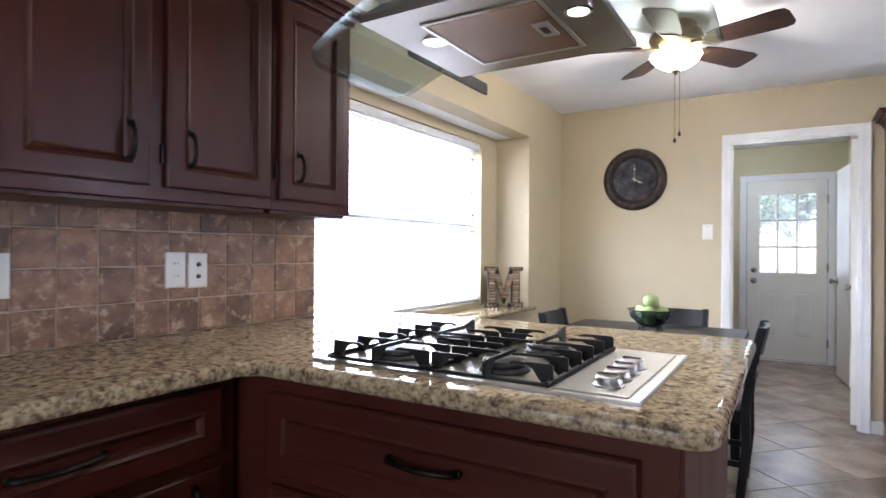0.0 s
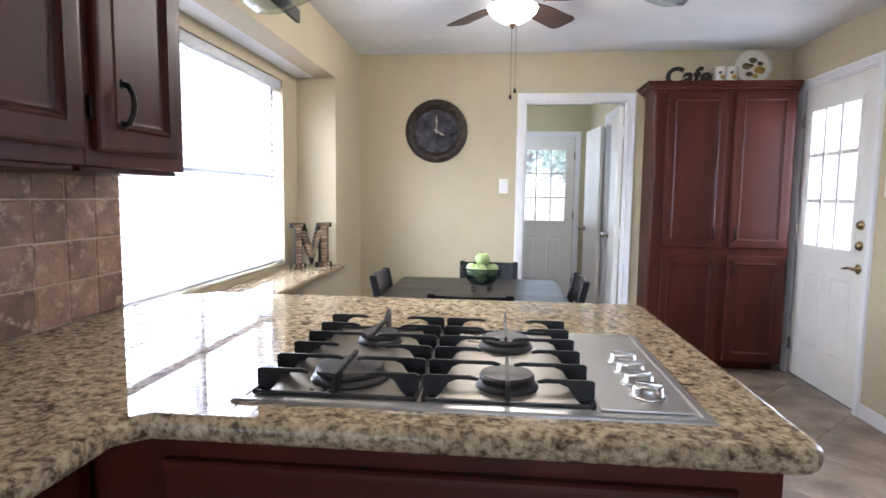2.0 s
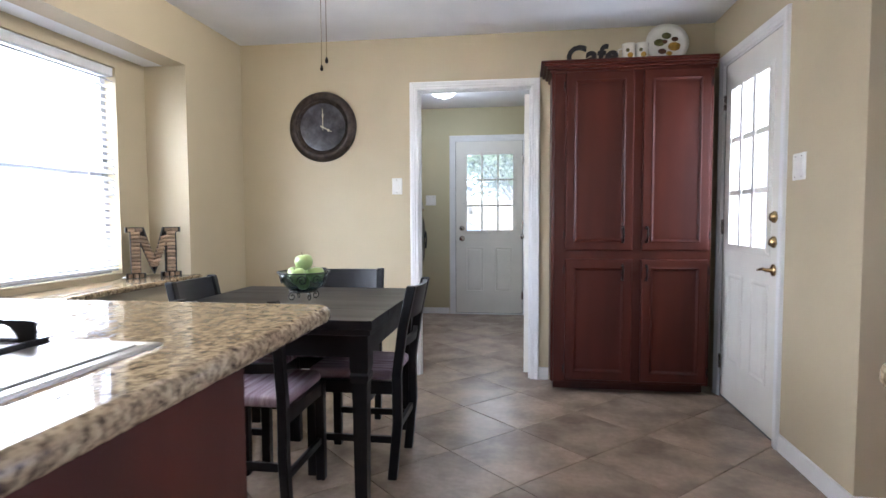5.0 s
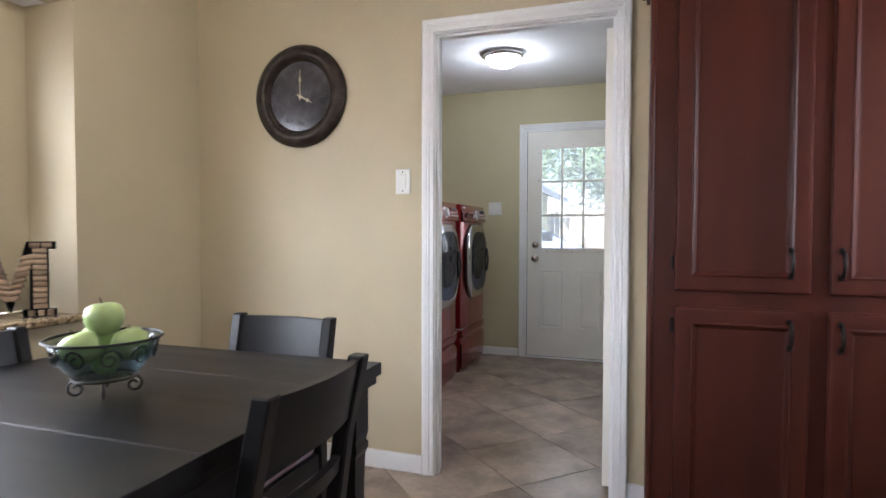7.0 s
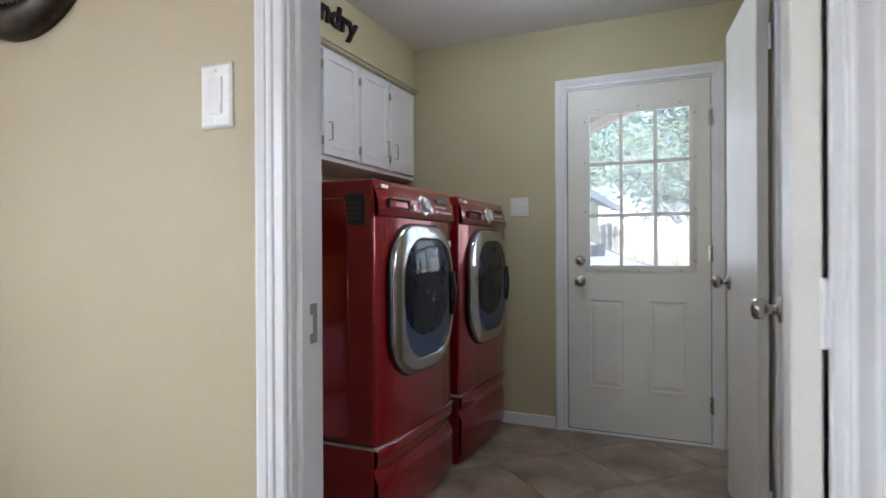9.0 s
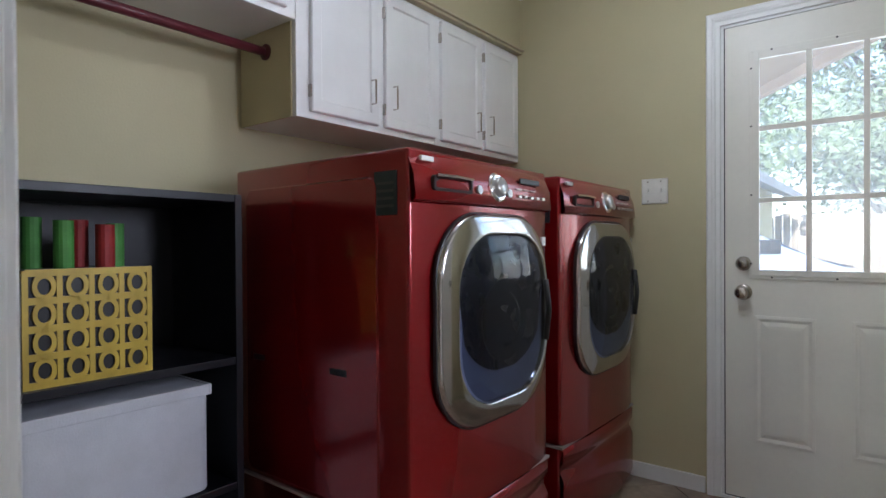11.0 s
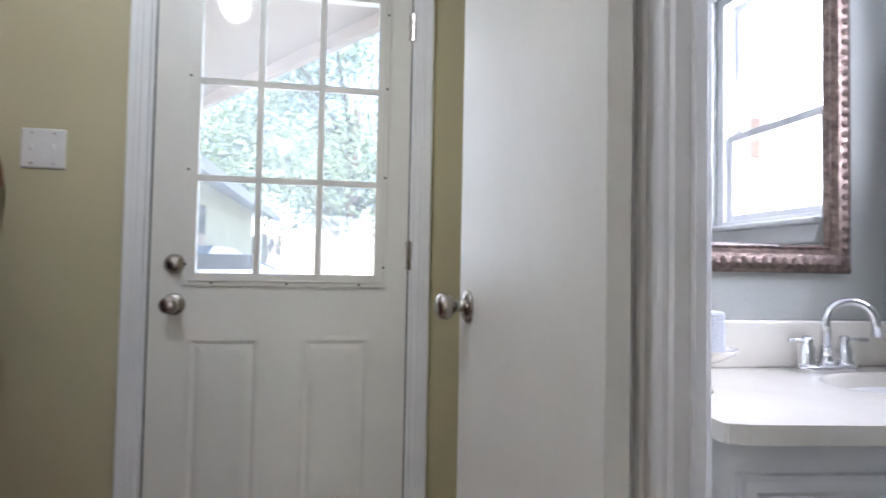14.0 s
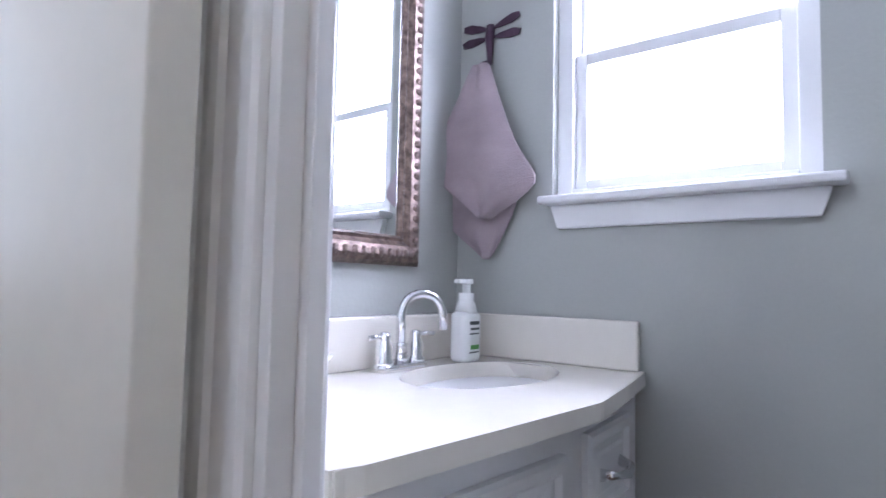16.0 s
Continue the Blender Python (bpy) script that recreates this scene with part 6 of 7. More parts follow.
vt = thing("washbasin", "cream cultured marble washbasin slab on the vanity", "washbasin", pose(1.0, 6.60, ZV))
# slab with an oval hole, and the basin below it
CX, CY, RX, RY = 1.535, 6.755, 0.185, 0.120
edge = [(0.988, 6.9875), (0.988, 6.545), (1.20, 6.518), (1.430, 6.491), (1.60, 6.513), (1.773, 6.540), (1.773, 6.9875)]
bm = bmesh.new()
N = 160
hole_t = [bm.verts.new((CX + RX * math.cos(2 * math.pi * k / N) - 1.0, CY + RY * math.sin(2 * math.pi * k / N) - 6.60, 0)) for k in range(N)]


def rim_point(k):
    a = 2 * math.pi * k / N
    dx, dy = math.cos(a), math.sin(a)
    best = 9.0
    for (xa, ya), (xb, yb) in zip(edge, edge[1:] + edge[:1]):
        ex, ey = xb - xa, yb - ya
        den = dx * ey - dy * ex
        if abs(den) < 1e-9:
            continue
        s = ((xa - CX) * ey - (ya - CY) * ex) / den
        u = ((xa - CX) * dy - (ya - CY) * dx) / den
        if s > 0 and -1e-6 <= u <= 1 + 1e-6:
            best = min(best, s)
    return CX + dx * best, CY + dy * best


outer = []
for k in range(N):
    x, y = rim_point(k)
    outer.append(bm.verts.new((x - 1.0, y - 6.60, 0)))
for k in range(N):
    bm.faces.new((hole_t[k], hole_t[(k + 1) % N], outer[(k + 1) % N], outer[k]))
low = [bm.verts.new((v.co.x, v.co.y, -0.026)) for v in outer]
for k in range(N):
    bm.faces.new((outer[k], outer[(k + 1) % N], low[(k + 1) % N], low[k]))
prev = hole_t
for f, z in ((0.97, -0.006), (0.90, -0.030), (0.78, -0.070), (0.55, -0.105), (0.2, -0.118)):
    nxt = [bm.verts.new((CX + RX * f * math.cos(2 * math.pi * k / N) - 1.0, CY + RY * f * math.sin(2 * math.pi * k / N) - 6.60, z)) for k in range(N)]
    for k in range(N):
        bm.faces.new((prev[k], prev[(k + 1) % N], nxt[(k + 1) % N], nxt[k]))
    prev = nxt
bm.faces.new(prev)
part("basin_slab", bm, CREAM, vt, "", None, False)
part("corner_fill", prism([(-0.009, 0.3515), (-0.009, -0.051), (0.12, -0.066), (0.20, 0.10), (0.12, 0.3515)], -0.025, -0.0008), CREAM, vt)
part("corner_fill", prism([(0.770, 0.3515), (0.55, 0.3515), (0.65, 0.30), (0.70, 0.20), (0.70, 0.05), (0.66, -0.074), (0.770, -0.056)], -0.025, -0.0008), CREAM, vt)
part("backsplash", box(-0.012, 0.773, 0.336, 0.3875, 0.0, 0.096, 0.004), CREAM, vt)
part("side_splash", box(0.755, 0.773, -0.050, 0.336, 0.0, 0.096, 0.004), CREAM, vt)
part("drain", lathe([(0, 0), (0.020, 0), (0.020, 0.003), (0, 0.004)], 16), CHROME, vt, "", pose(CX - 1.0, CY - 6.60, -0.118))

fa = thing("bathroom_faucet", "chrome two handle faucet with a gooseneck spout", "faucet", pose(1.465, 6.895, ZV) @ Matrix.Diagonal((0.78, 0.78, 0.76, 1)))
part("base_plate", bullnose(rounded(-0.085, 0.085, -0.026, 0.026, 0.024, 5), 0, 0.016, 0.005, 3), CHROME, fa, "", None, True)
pts = [(0, 0, 0.01), (0, 0, 0.13)] + [(0, -0.055 + 0.055 * math.cos(radians(a_)), 0.13 + 0.055 * math.sin(radians(a_))) for a_ in range(15, 181, 15)] + [(0, -0.113, 0.095)]
spout = part("spout", tube(pts, 0.0115, 14), CHROME, fa, "", pose(0, 0, 0, 0, 0, 62), True)
part("spout_collar", lathe([(0, 0.014), (0.020, 0.014), (0.019, 0.03), (0.015, 0.055), (0.017, 0.06), (0.012, 0.065), (0, 0.065)], 18), CHROME, fa, "", None, True)
for s in (-1, 1):
    hb = part("handle", lathe([(0, 0.012), (0.024, 0.012), (0.024, 0.024), (0.019, 0.030), (0.022, 0.055), (0.014, 0.075), (0.016, 0.082), (0.010, 0.092), (0, 0.094)], 18), CHROME, fa, "", pose(s * 0.056, 0, 0), True)
    part("lever", tube([(s * 0.056, 0, 0.078), (s * 0.085, -0.006, 0.084), (s * 0.115, -0.010, 0.082)], [0.006, 0.005, 0.0065], 8), CHROME, hb, "", None, True)
so = thing("soap_dispenser", "white plastic foaming soap bottle with a printed label", "soap dispenser", pose(1.645, 6.872, ZV) @ Matrix.Diagonal((0.92, 0.92, 0.90, 1)))
part("bottle", bullnose(rounded(-0.036, 0.036, -0.025, 0.025, 0.020, 5), 0, 0.115, 0.012, 4), SOAPP, so, "", None, True)
part("collar", lathe([(0, 0.11), (0.026, 0.112), (0.021, 0.135), (0.018, 0.14), (0.018, 0.158), (0, 0.158)], 20), SOAPP, so, "", None, True)
pump = lathe([(0, 0.156), (0.010, 0.156), (0.010, 0.178), (0.016, 0.180), (0.016, 0.190), (0, 0.191)], 16)
add_box(pump, -0.038, 0.016, -0.008, 0.008, 0.180, 0.190, 0.003)
part("pump", pump, SOAPP, so)
for k, (a_, b_) in enumerate(((0.086, 0.094), (0.074, 0.079), (0.064, 0.067), (0.030, 0.040), (0.022, 0.025))):
    part("label_bar", box(-0.020 + 0.004 * (k % 2), 0.016, -0.0262, -0.0250, a_, b_), INK if k != 3 else GREENP, so)
di = thing("soap_dish", "cream soap dish with a folded cloth", "soap dish", pose(1.072, 6.745, ZV))
part("dish", lathe([(0, 0), (0.031, 0), (0.028, 0.006), (0.012, 0.018), (0.012, 0.040), (0.040, 0.050), (0.062, 0.062), (0.067, 0.071), (0.061, 0.069), (0.036, 0.058), (0, 0.055)], 32), CREAM, di, "", None, True)
part("folded_cloth", box(-0.044, 0.048, -0.018, 0.018, 0.058, 0.130, 0.006), CLOTHW, di, "small folded cloth")

# mirror
mi = thing("wall_mirror", "rectangular mirror in a carved copper coloured frame", "mirror", on_far(0.985, YM, 1.011))
MW, MH, FW = 0.617, 0.95, 0.062
part("mirror_glass", box(FW - 0.005, MW - FW + 0.005, -0.012, -0.006, FW - 0.005, MH - FW + 0.005), MIRROR, mi, "silvered mirror glass")
fr = bmesh.new()
prof = [(0.0, 0.0), (0.0, 0.018), (0.008, 0.028), (0.020, 0.033), (0.040, 0.030), (0.050, 0.020), (0.056, 0.022), (FW, 0.014), (FW, 0.0)]
rings = [[fr.verts.new(v) for v in ((i, -d, i), (MW - i, -d, i), (MW - i, -d, MH - i), (i, -d, MH - i))] for i, d in prof]
for a_, b_ in zip(rings, rings[1:]):
    for k in range(4):
        fr.faces.new((a_[k], a_[(k + 1) % 4], b_[(k + 1) % 4], b_[k]))
part("frame", fr, FRAME, mi)
orn = mesh_of(lathe([(0, -0.5), (0.35, -0.35), (0.5, 0), (0.35, 0.35), (0, 0.5)], 6), "carved_bead", FRAME, True)
for k in range(40):
    z = 0.03 + (MH - 0.06) * k / 39
    share("carved_bead", orn, mi, pose(MW - 0.024, -0.030, z, 28, 0, 0) @ Matrix.Diagonal((0.022, 0.014, 0.020, 1)))
for k in range(24):
    share("carved_bead", orn, mi, pose(0.03 + (MW - 0.06) * k / 23, -0.030, 0.024, 0, 28, 0) @ Matrix.Diagonal((0.020, 0.014, 0.022, 1)))

# dragonfly hook and towel on the window wall
dh = thing("dragonfly_hook", "dark metal dragonfly towel hook", "hook", on_right(XB, 6.900, 1.495) @ Matrix.Diagonal((1.22, 1, 1.1, 1)))
WINGM = mat("dark plum metal", (0.10, 0.055, 0.09), 0.45, 0.5, vary=0.2, scale=30, fine=90, bump=0.1)
part("body", tube([(0, -0.008, 0.085), (0, -0.012, 0.06), (0, -0.010, 0.0), (0, -0.028, -0.012), (0, -0.034, 0.0)], [0.009, 0.010, 0.005, 0.005, 0.006], 10), WINGM, dh, "", None, True)
for sx in (-1, 1):
    for z, ang in ((0.078, 14), (0.060, -3)):
        pts_ = [(0, 0), (0.022, 0.007), (0.050, 0.011), (0.066, 0.006), (0.064, -0.006), (0.045, -0.009), (0.020, -0.005)]
        wing = bmesh.new()
        fa_ = [wing.verts.new((sx * u, -0.008, w)) for u, w in pts_]
        fb_ = [wing.verts.new((sx * u, -0.005, w)) for u, w in pts_]
        wing.faces.new(fa_), wing.faces.new(fb_)
        for k in range(len(pts_)):
            wing.faces.new((fa_[k], fa_[(k + 1) % 7], fb_[(k + 1) % 7], fb_[k]))
        part("wing", wing, WINGM, dh, "", pose(0, 0, z, 0, -ang * sx, 0))
tw = bmesh.new()


def towel_layer(bm, pts_top, rows, y0, amp, ph):
    """Cloth that hangs from a point and spreads in folds."""
    grid_ = []
    for k in range(len(rows)):
        z, xl, xr = rows[k]
        s = k / (len(rows) - 1)
        line = []
        for j in range(21):
            u = j / 20
            x = xl + (xr - xl) * u
            y = y0 - 0.012 - amp * (0.35 + 0.65 * s) * (0.5 + 0.5 * math.sin(u * 9.5 + ph + s * 1.4)) - 0.010 * math.sin(u * 3.1)
            line.append(bm.verts.new((x, y, z)))
        grid_.append(line)
    for a_, b_ in zip(grid_, grid_[1:]):
        for j in range(20):
            bm.faces.new((a_[j], a_[j + 1], b_[j + 1], b_[j]))


towel_layer(tw, None, [(0.0, -0.012, 0.012), (-0.05, -0.028, 0.022), (-0.12, -0.050, 0.038), (-0.19, -0.082, 0.055), (-0.225, -0.100, 0.066), (-0.27, -0.078, 0.086), (-0.305, -0.052, 0.100), (-0.345, -0.022, 0.062), (-0.385, 0.008, 0.016)], -0.022, 0.026, 0.4)
towel_layer(tw, None, [(-0.02, -0.015, 0.010), (-0.15, -0.062, 0.040), (-0.28, -0.098, 0.050), (-0.335, -0.100, 0.058), (-0.37, -0.080, 0.052), (-0.42, -0.045, 0.034), (-0.455, -0.012, 0.022), (-0.478, 0.002, 0.010)], -0.004, 0.012, 2.0)
to = solid("hand_towel", tw, TOWEL, "mauve terry hand towel hanging from the dragonfly hook", "towel", smooth=True)
to.matrix_basis = HERE[0] @ on_right(XB, 6.905, 1.487) @ Matrix.Diagonal((1.55, 1, 0.95, 1))
sol = to.modifiers.new("thickness", "SOLIDIFY")
sol.thickness = 0.004
sub = to.modifiers.new("soft", "SUBSURF")
sub.levels = sub.render_levels = 1

# bathroom window
bw = tagged(thing("window_bath", "white double hung bathroom window", "window", pose(XB + 0.075, 6.25, 1.165)), kind="structure")
part("window_frame", boxes((-0.05, 0.05, 0, 0.035, 0, 0.815), (-0.05, 0.05, 0.455, 0.49, 0, 0.815), (-0.05, 0.05, 0.035, 0.455, 0.78, 0.815), (-0.05, 0.05, 0.035, 0.455, 0, 0.02), bevel=0.002), WHITE, bw)
for z0, z1, dx in ((0.02, 0.322, -0.02), (0.302, 0.78, 0.012)):
    s = part("sash", boxes((dx - 0.014, dx + 0.014, 0.035, 0.062, z0, z1), (dx - 0.014, dx + 0.014, 0.428, 0.455, z0, z1), (dx - 0.014, dx + 0.014, 0.062, 0.428, z1 - 0.026, z1), (dx - 0.014, dx + 0.014, 0.062, 0.428, z0, z0 + 0.022), bevel=0.002), WHITE, bw)
    part("pane", box(dx - 0.002, dx + 0.002, 0.062, 0.428, z0 + 0.022, z1 - 0.026), GLASS, s).visible_shadow = False
sl = tagged(thing("window_sill_bath", "white window sill with a moulded apron", "window sill", pose(XB, 6.25, 1.165)), kind="structure")
part("sill_board", box(-0.052, 0.03, -0.035, 0.502, -0.018, -0.001, 0.005), WHITE, sl)
ap = prism([(-0.018, -0.012), (-0.018, 0.485), (-0.0005, 0.485), (-0.0005, -0.012)], -0.068, -0.018, 0.004, 2)
for v in ap.verts:
    if v.co.z < -0.05:
        v.co.y += 0.014 if v.co.y < 0.2 else -0.014
part("apron", ap, WHITE, sl)

# ---- outside ----
plan_of(LAUNDRY)
structure("patio", box(-3.5, 3.5, YB + 0.15, 10.9, -0.2, -0.06), CONC, "grey concrete patio behind the rear door", "patio")
structure("patio_side", box(XR + 0.2, 6.0, 3.53, YB + 0.15, -0.2, -0.06), CONC, "grey concrete path beside the house", "patio")
structure("patio_roof", prism([(-3.0, YB + 0.15), (1.42, YB + 0.15), (-0.72, 10.88), (-3.0, 10.88)], 2.36, 2.44), SOFFIT, "beige boarded soffit of the patio roof", "roof")
structure("patio_fascia", prism([(1.44, YB + 0.15), (-0.70, 10.89), (-0.74, 10.86), (1.38, YB + 0.15)], 2.28, 2.359), SOFFIT, "beige fascia board of the patio roof", "roof")
# Unseen eave, added to keep direct sun out of the bathroom.
structure("sun_block_slab", box(XB + 0.152, XB + 0.90, 4.4, 7.9, 2.50, 2.60), SOFFIT, "unseen beige slab that keeps sun off the bathroom window", "roof")
hs = thing("neighbour_wing", "pale yellow house wing with a grey roof edge", "house", pose(-2.6, 11.2, -0.18))
part("wall", box(-2.0, 1.35, 0, 6, 0, 2.25), SIDING, hs, "pale yellow boarded wall")
for k in range(14):
    part("siding_board", box(1.35, 1.362, 0, 6, 0.05 + 0.155 * k, 0.19 + 0.155 * k, 0.003), SIDING, hs)
part("window", box(1.352, 1.385, 1.2, 2.2, 0.9, 1.9, 0.004), SMOKE, hs, "dark window with pale frame")
part("corner_post", box(1.30, 1.44, -0.06, 0.08, 0, 2.3, 0.004), WHITE, hs)
roof = bmesh.new()
pr = [(1.85, 2.02), (1.85, 2.14), (-0.4, 3.5), (-2.4, 3.5), (-2.4, 2.2), (1.35, 2.2)]
f0 = [roof.verts.new((x, -0.4, z)) for x, z in pr]
f1 = [roof.verts.new((x, 6.4, z)) for x, z in pr]
roof.faces.new(f0), roof.faces.new(f1)
for k in range(len(pr)):
    roof.faces.new((f0[k], f0[(k + 1) % 6], f1[(k + 1) % 6], f1[k]))
part("roof", roof, SHINGLE, hs, "grey shingled roof edge")

fen = thing("garden_fence", "weathered wooden picket fence with a lattice top", "fence", pose(-6, 18, -0.18))
pk = [mesh_of(boxes((0, 0.13, 0, 0.018, 0, h), bevel=0.002), "picket", FENCEW) for h in (1.80, 1.84, 1.77)]
for k in range(95):
    share("picket", pk[k % 3], fen, pose(k * 0.142, 0, 0))
for z in (0.4, 1.5):
    part("rail", box(0, 13.5, 0.018, 0.055, z, z + 0.09), FENCEW, fen)
for k in range(7):
    part("post", box(k * 2.2, k * 2.2 + 0.09, -0.05, 0.05, 0, 2.1, 0.004), FENCEW, fen)
for k in range(44):
    part("lattice_bar", box(6.6 + k * 0.15, 6.62 + k * 0.15, -0.02, 0.0, 1.80, 2.08), FENCEW, fen)
for z in (1.86, 1.96, 2.06):
    part("lattice_bar", box(6.6, 13.2, -0.02, 0.0, z, z + 0.02), FENCEW, fen)


def tree(x, y, h, spread, seed, n):
    rng = random.Random(seed)
    t = thing("tree", "leafy green garden tree behind the fence", "tree", pose(x, y, -0.18))
    tr = tube([(0, 0, 0), (0.1, 0.05, h * 0.2), (0.05, 0.1, h * 0.4), (0.15, 0.0, h * 0.62)], [0.26, 0.20, 0.16, 0.09], 10)
    tips = []
    for k in range(11):
        q = rng.uniform(0, 6.28)
        z0 = h * rng.uniform(0.13, 0.52)
        r = spread * rng.uniform(0.5, 0.95)
        end = (r * math.cos(q), r * math.sin(q), z0 + h * rng.uniform(0.05, 0.36))
        add_tube(tr, [(0.08, 0.05, z0), (end[0] * 0.5, end[1] * 0.5, (z0 + end[2]) / 2 + 0.15), end], [0.08, 0.05, 0.02], 6)
        tips.append(end)
    part("trunk", tr, BARK, t, "", None, True)
    verts, faces = [], []
    clumps = []
    for k in range(n // 60):
        e = rng.choice(tips)
        f = rng.uniform(0.45, 1.15)
        clumps.append((e[0] * f + rng.gauss(0, 0.45), e[1] * f + rng.gauss(0, 0.45), e[2] * rng.uniform(0.8, 1.18) + rng.gauss(0, 0.35)))
    for cx, cy, cz in clumps:
        for _ in range(60):
            px, py, pz = cx + rng.gauss(0, 0.30), cy + rng.gauss(0, 0.30), cz + rng.gauss(0, 0.22)
            a_ = Vector((rng.gauss(0, 1), rng.gauss(0, 1), rng.gauss(0, 0.7))).normalized()
            b_ = a_.orthogonal().normalized()
            s = rng.uniform(0.06, 0.12)
            i = len(verts)
            c = Vector((px, py, pz))
            verts += [c - a_ * s, c + b_ * s * 0.45, c + a_ * s, c - b_ * s * 0.45]
            faces.append((i, i + 1, i + 2, i + 3))
    me = bpy.data.meshes.new("crown")
    me.from_pydata([tuple(v) for v in verts], [], faces)
    me.materials.append(LEAF)
    ob = new("crown", me)
    ob.parent = t
    tagged(ob, "crown of small green leaves", kind="stuff")


tree(0.6, 20.5, 8.5, 3.4, 3, 15000)
tree(-4.2, 22.0, 9.0, 3.6, 5, 14000)
tree(5.5, 22.0, 9.5, 3.8, 8, 14000)

# parked car beyond the patio
car = thing("parked_car", "silver blue car parked behind the house", "car", pose(-1.65, 13.4, -0.18, 0, 0, 8))
body = bmesh.new()
prof = [(-2.1, 0.30), (-2.15, 0.62), (-1.95, 0.86), (-1.2, 0.95), (-0.55, 1.38), (0.75, 1.40), (1.45, 1.0), (2.0, 0.92), (2.1, 0.60), (2.05, 0.30)]
fr_ = [body.verts.new((x, -0.80 + (0.14 if z > 1.1 else 0), z)) for x, z in prof]
bk_ = [body.verts.new((x, 0.80 - (0.14 if z > 1.1 else 0), z)) for x, z in prof]
body.faces.new(fr_), body.faces.new(bk_)
for k in range(len(prof)):
    body.faces.new((fr_[k], fr_[(k + 1) % 10], bk_[(k + 1) % 10], bk_[k]))
bmesh.ops.bevel(body, geom=body.edges[:], offset=0.05, segments=2, affect="EDGES")
part("body", body, CARP, car, "", None, True)
for sy in (-0.79, 0.79):
    part("side_window", prism([(-0.95, -0.006), (0.98, -0.006), (0.98, 0.006), (-0.95, 0.006)], 1.0, 1.30), SMOKE, car, "dark glass", pose(0.05, sy * 0.94, 0))
for x in (-1.3, 1.3):
    for sy in (-0.72, 0.72):
        w = part("wheel", lathe([(0, -0.10), (0.32, -0.10), (0.34, -0.07), (0.34, 0.07), (0.32, 0.10), (0, 0.10)], 24), BLACKP, car, "", pose(x, sy, 0.34, 90))
        part("rim", lathe([(0, -0.104), (0.20, -0.104), (0.20, 0.104), (0, 0.104)], 16), STEEL, w, "", pose(x, sy, 0.34, 90))
for sx in (-2.02,):
    for sy in (-0.55, 0.55):
        part("headlight", box(sx - 0.09, sx + 0.02, sy - 0.14, sy + 0.14, 0.64, 0.78, 0.02), PLATE, car)
# Glowing sheets added close outside the windows, in place of bright outdoors.
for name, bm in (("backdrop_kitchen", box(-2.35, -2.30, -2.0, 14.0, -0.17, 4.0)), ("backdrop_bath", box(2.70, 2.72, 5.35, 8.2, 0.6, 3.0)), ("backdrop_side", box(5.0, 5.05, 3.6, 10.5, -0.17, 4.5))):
    structure(name, bm, PALE if name == "backdrop_kitchen" else DAYLIT, "glowing sheet standing in for daylight outside the window", "backdrop")

# ---- tiles ----
plan_of(KITCHEN)
floor = tagged(thing("floor", "beige brown porcelain tile floor laid diagonally", "floor"), kind="structure")
D = 0.327
full = stepped(0.4585, 0.4585, [(0, 0), (0, 0.0065), (0.0012, 0.0078), (0.003, 0.008)])
full.transform(pose(0, 0, -0.008) @ pose(0, 0, 0, 0, 0, 45) @ pose(-0.22925, -0.22925, 0) @ pose(0, 0, 0, -90))
tile_mesh = mesh_of(full, "floor_tile", FLOORT)


def clip(poly, axis, limit, sign):
    out = []
    for a, b in zip(poly, poly[1:] + poly[:1]):
        ia, ib = (limit - a[axis]) * sign >= 0, (limit - b[axis]) * sign >= 0
        if ia:
            out.append(a)
        if ia != ib:
            t = (limit - a[axis]) / (b[axis] - a[axis])
            out.append((a[0] + (b[0] - a[0]) * t, a[1] + (b[1] - a[1]) * t))
    return out


def area(poly):
    return abs(sum(a[0] * b[1] - a[1] * b[0] for a, b in zip(poly, poly[1:] + poly[:1]))) / 2


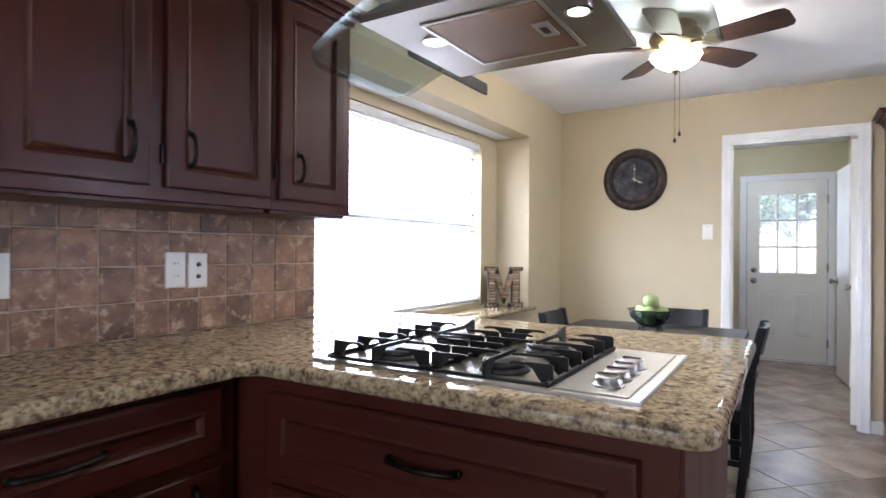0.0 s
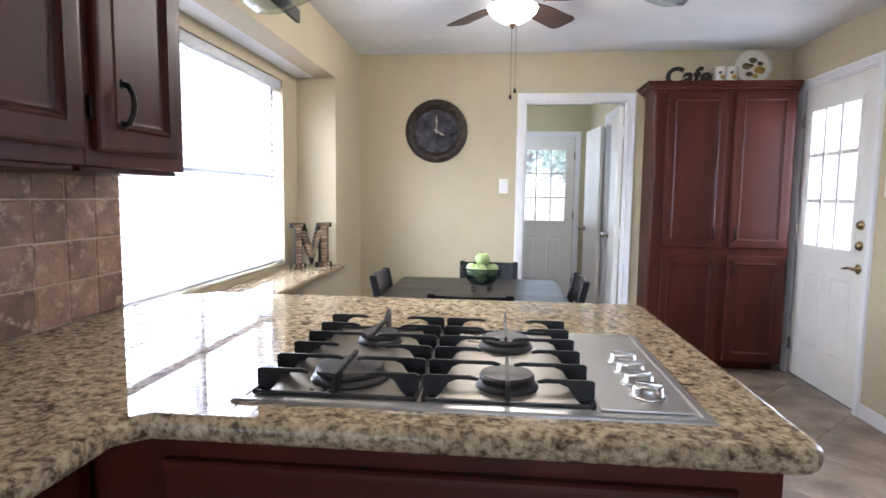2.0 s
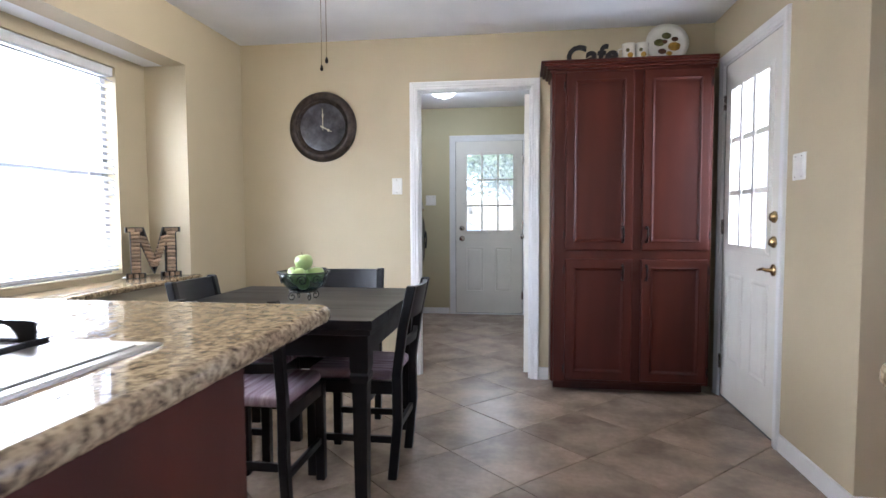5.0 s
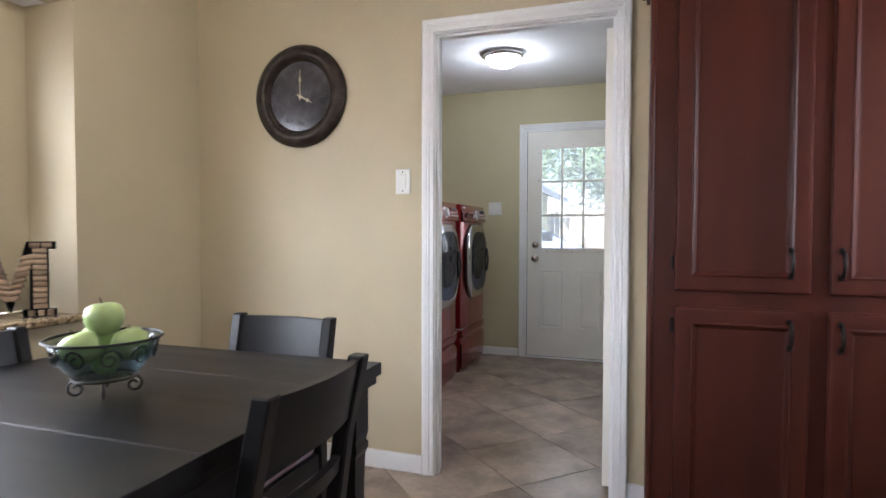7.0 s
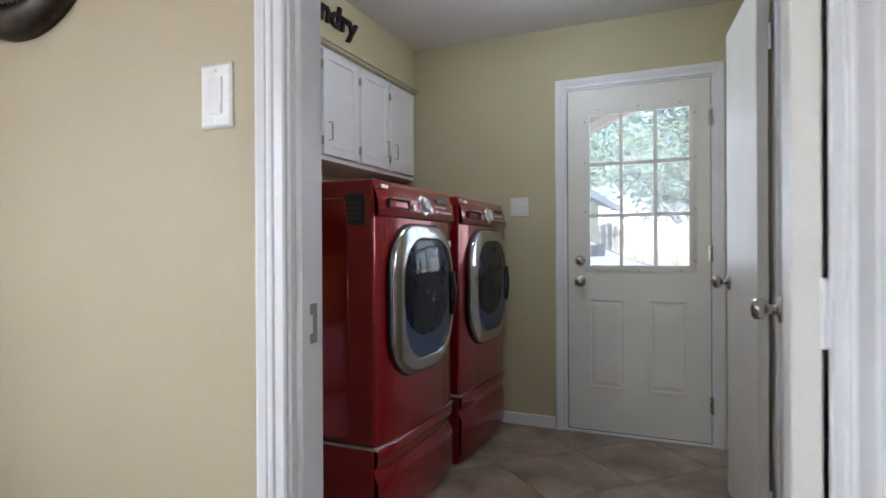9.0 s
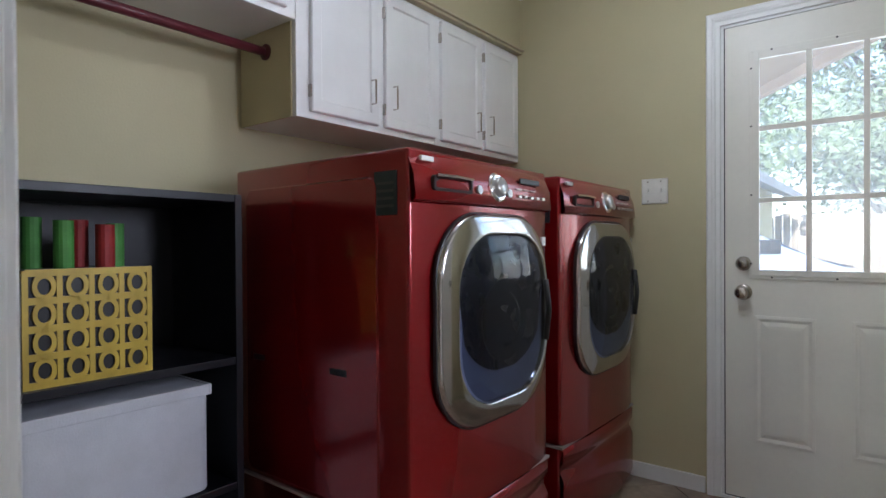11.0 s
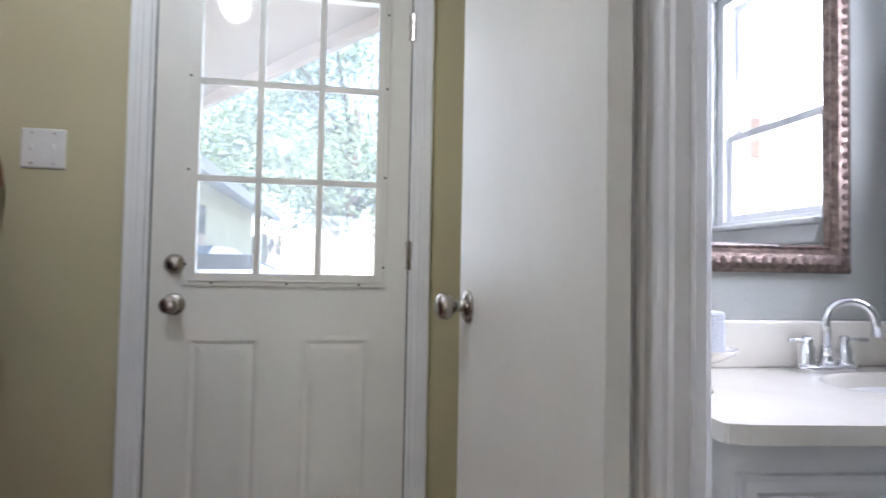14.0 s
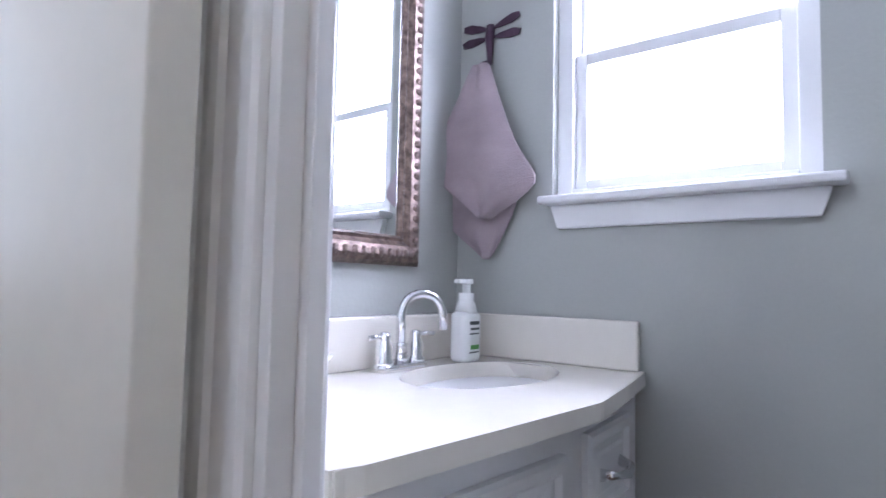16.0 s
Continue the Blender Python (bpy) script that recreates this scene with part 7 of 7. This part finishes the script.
rest = bmesh.new()
for i in range(-12, 16):
    for j in range(-22, 18):
        if (i + j) % 2 == 0:
            continue
        cx, cy = 1.485 + D * i, 3.39 + D * j
        h = 0.4585 * 0.7071
        poly = [(cx - h, cy), (cx, cy - h), (cx + h, cy), (cx, cy + h)]
        if cy < 0.9 or cx > 3.4:
            for ax, lim, sg in ((0, XLL, -1), (0, 5.4, 1), (1, -2.6, -1), (1, YB, 1)):
                poly = clip(poly, ax, lim, sg) if poly else poly
            if len(poly) > 2 and area(poly) > 0.001:
                a = [rest.verts.new((x, y, 0)) for x, y in poly]
                rest.faces.new(a)
            continue
        for ax, lim, sg in ((0, XLL, -1), (0, 5.4, 1), (1, YB, 1)):
            poly = clip(poly, ax, lim, sg) if poly else poly
        if len(poly) < 3 or area(poly) < 0.002:
            continue
        if area(poly) > 0.2095:
            share("floor_tile", tile_mesh, floor, pose(cx, cy, 0))
        else:
            part("floor_tile", prism(poly, -0.008, 0.0), FLOORT, floor)
ob = part("floor_tiles_far", rest, FLOORT, floor)
ob["kind"] = "stuff"

# stone backsplash
splash = tagged(thing("backsplash", "tumbled brown travertine tile backsplash", "backsplash", pose(XL, 0, 0)), kind="structure")
part("grout_bed", box(0.0005, 0.0078, -0.9, 2.024, ZT, 1.352), GROUT, splash)
P_ = 0.1085
tiles_m = []
rng = random.Random(4)


def stone(h):
    bm = stepped(P_ - 0.0042, h, [(0, 0), (0, 0.0075), (0.0015, 0.0095), (0.005, 0.0104)])
    for v in bm.verts:
        if v.co.y < -0.004:
            v.co += Vector((rng.uniform(-0.0016, 0.0016), rng.uniform(-0.0008, 0.0008), rng.uniform(-0.0016, 0.0016)))
    return mesh_of(bm, "stone_tile", TRAV)


tiles_m = [stone(P_ - 0.0042) for k in range(6)]
tiles_t = [stone(1.350 - 1.257) for k in range(3)]
for r in range(4):
    for k in range(27):
        share("stone_tile", tiles_m[(k * 5 + r * 3) % 6] if r < 3 else tiles_t[k % 3], splash, on_left(0.0008, 2.026 - (k + 1) * P_, ZT + 0.002 + r * P_))
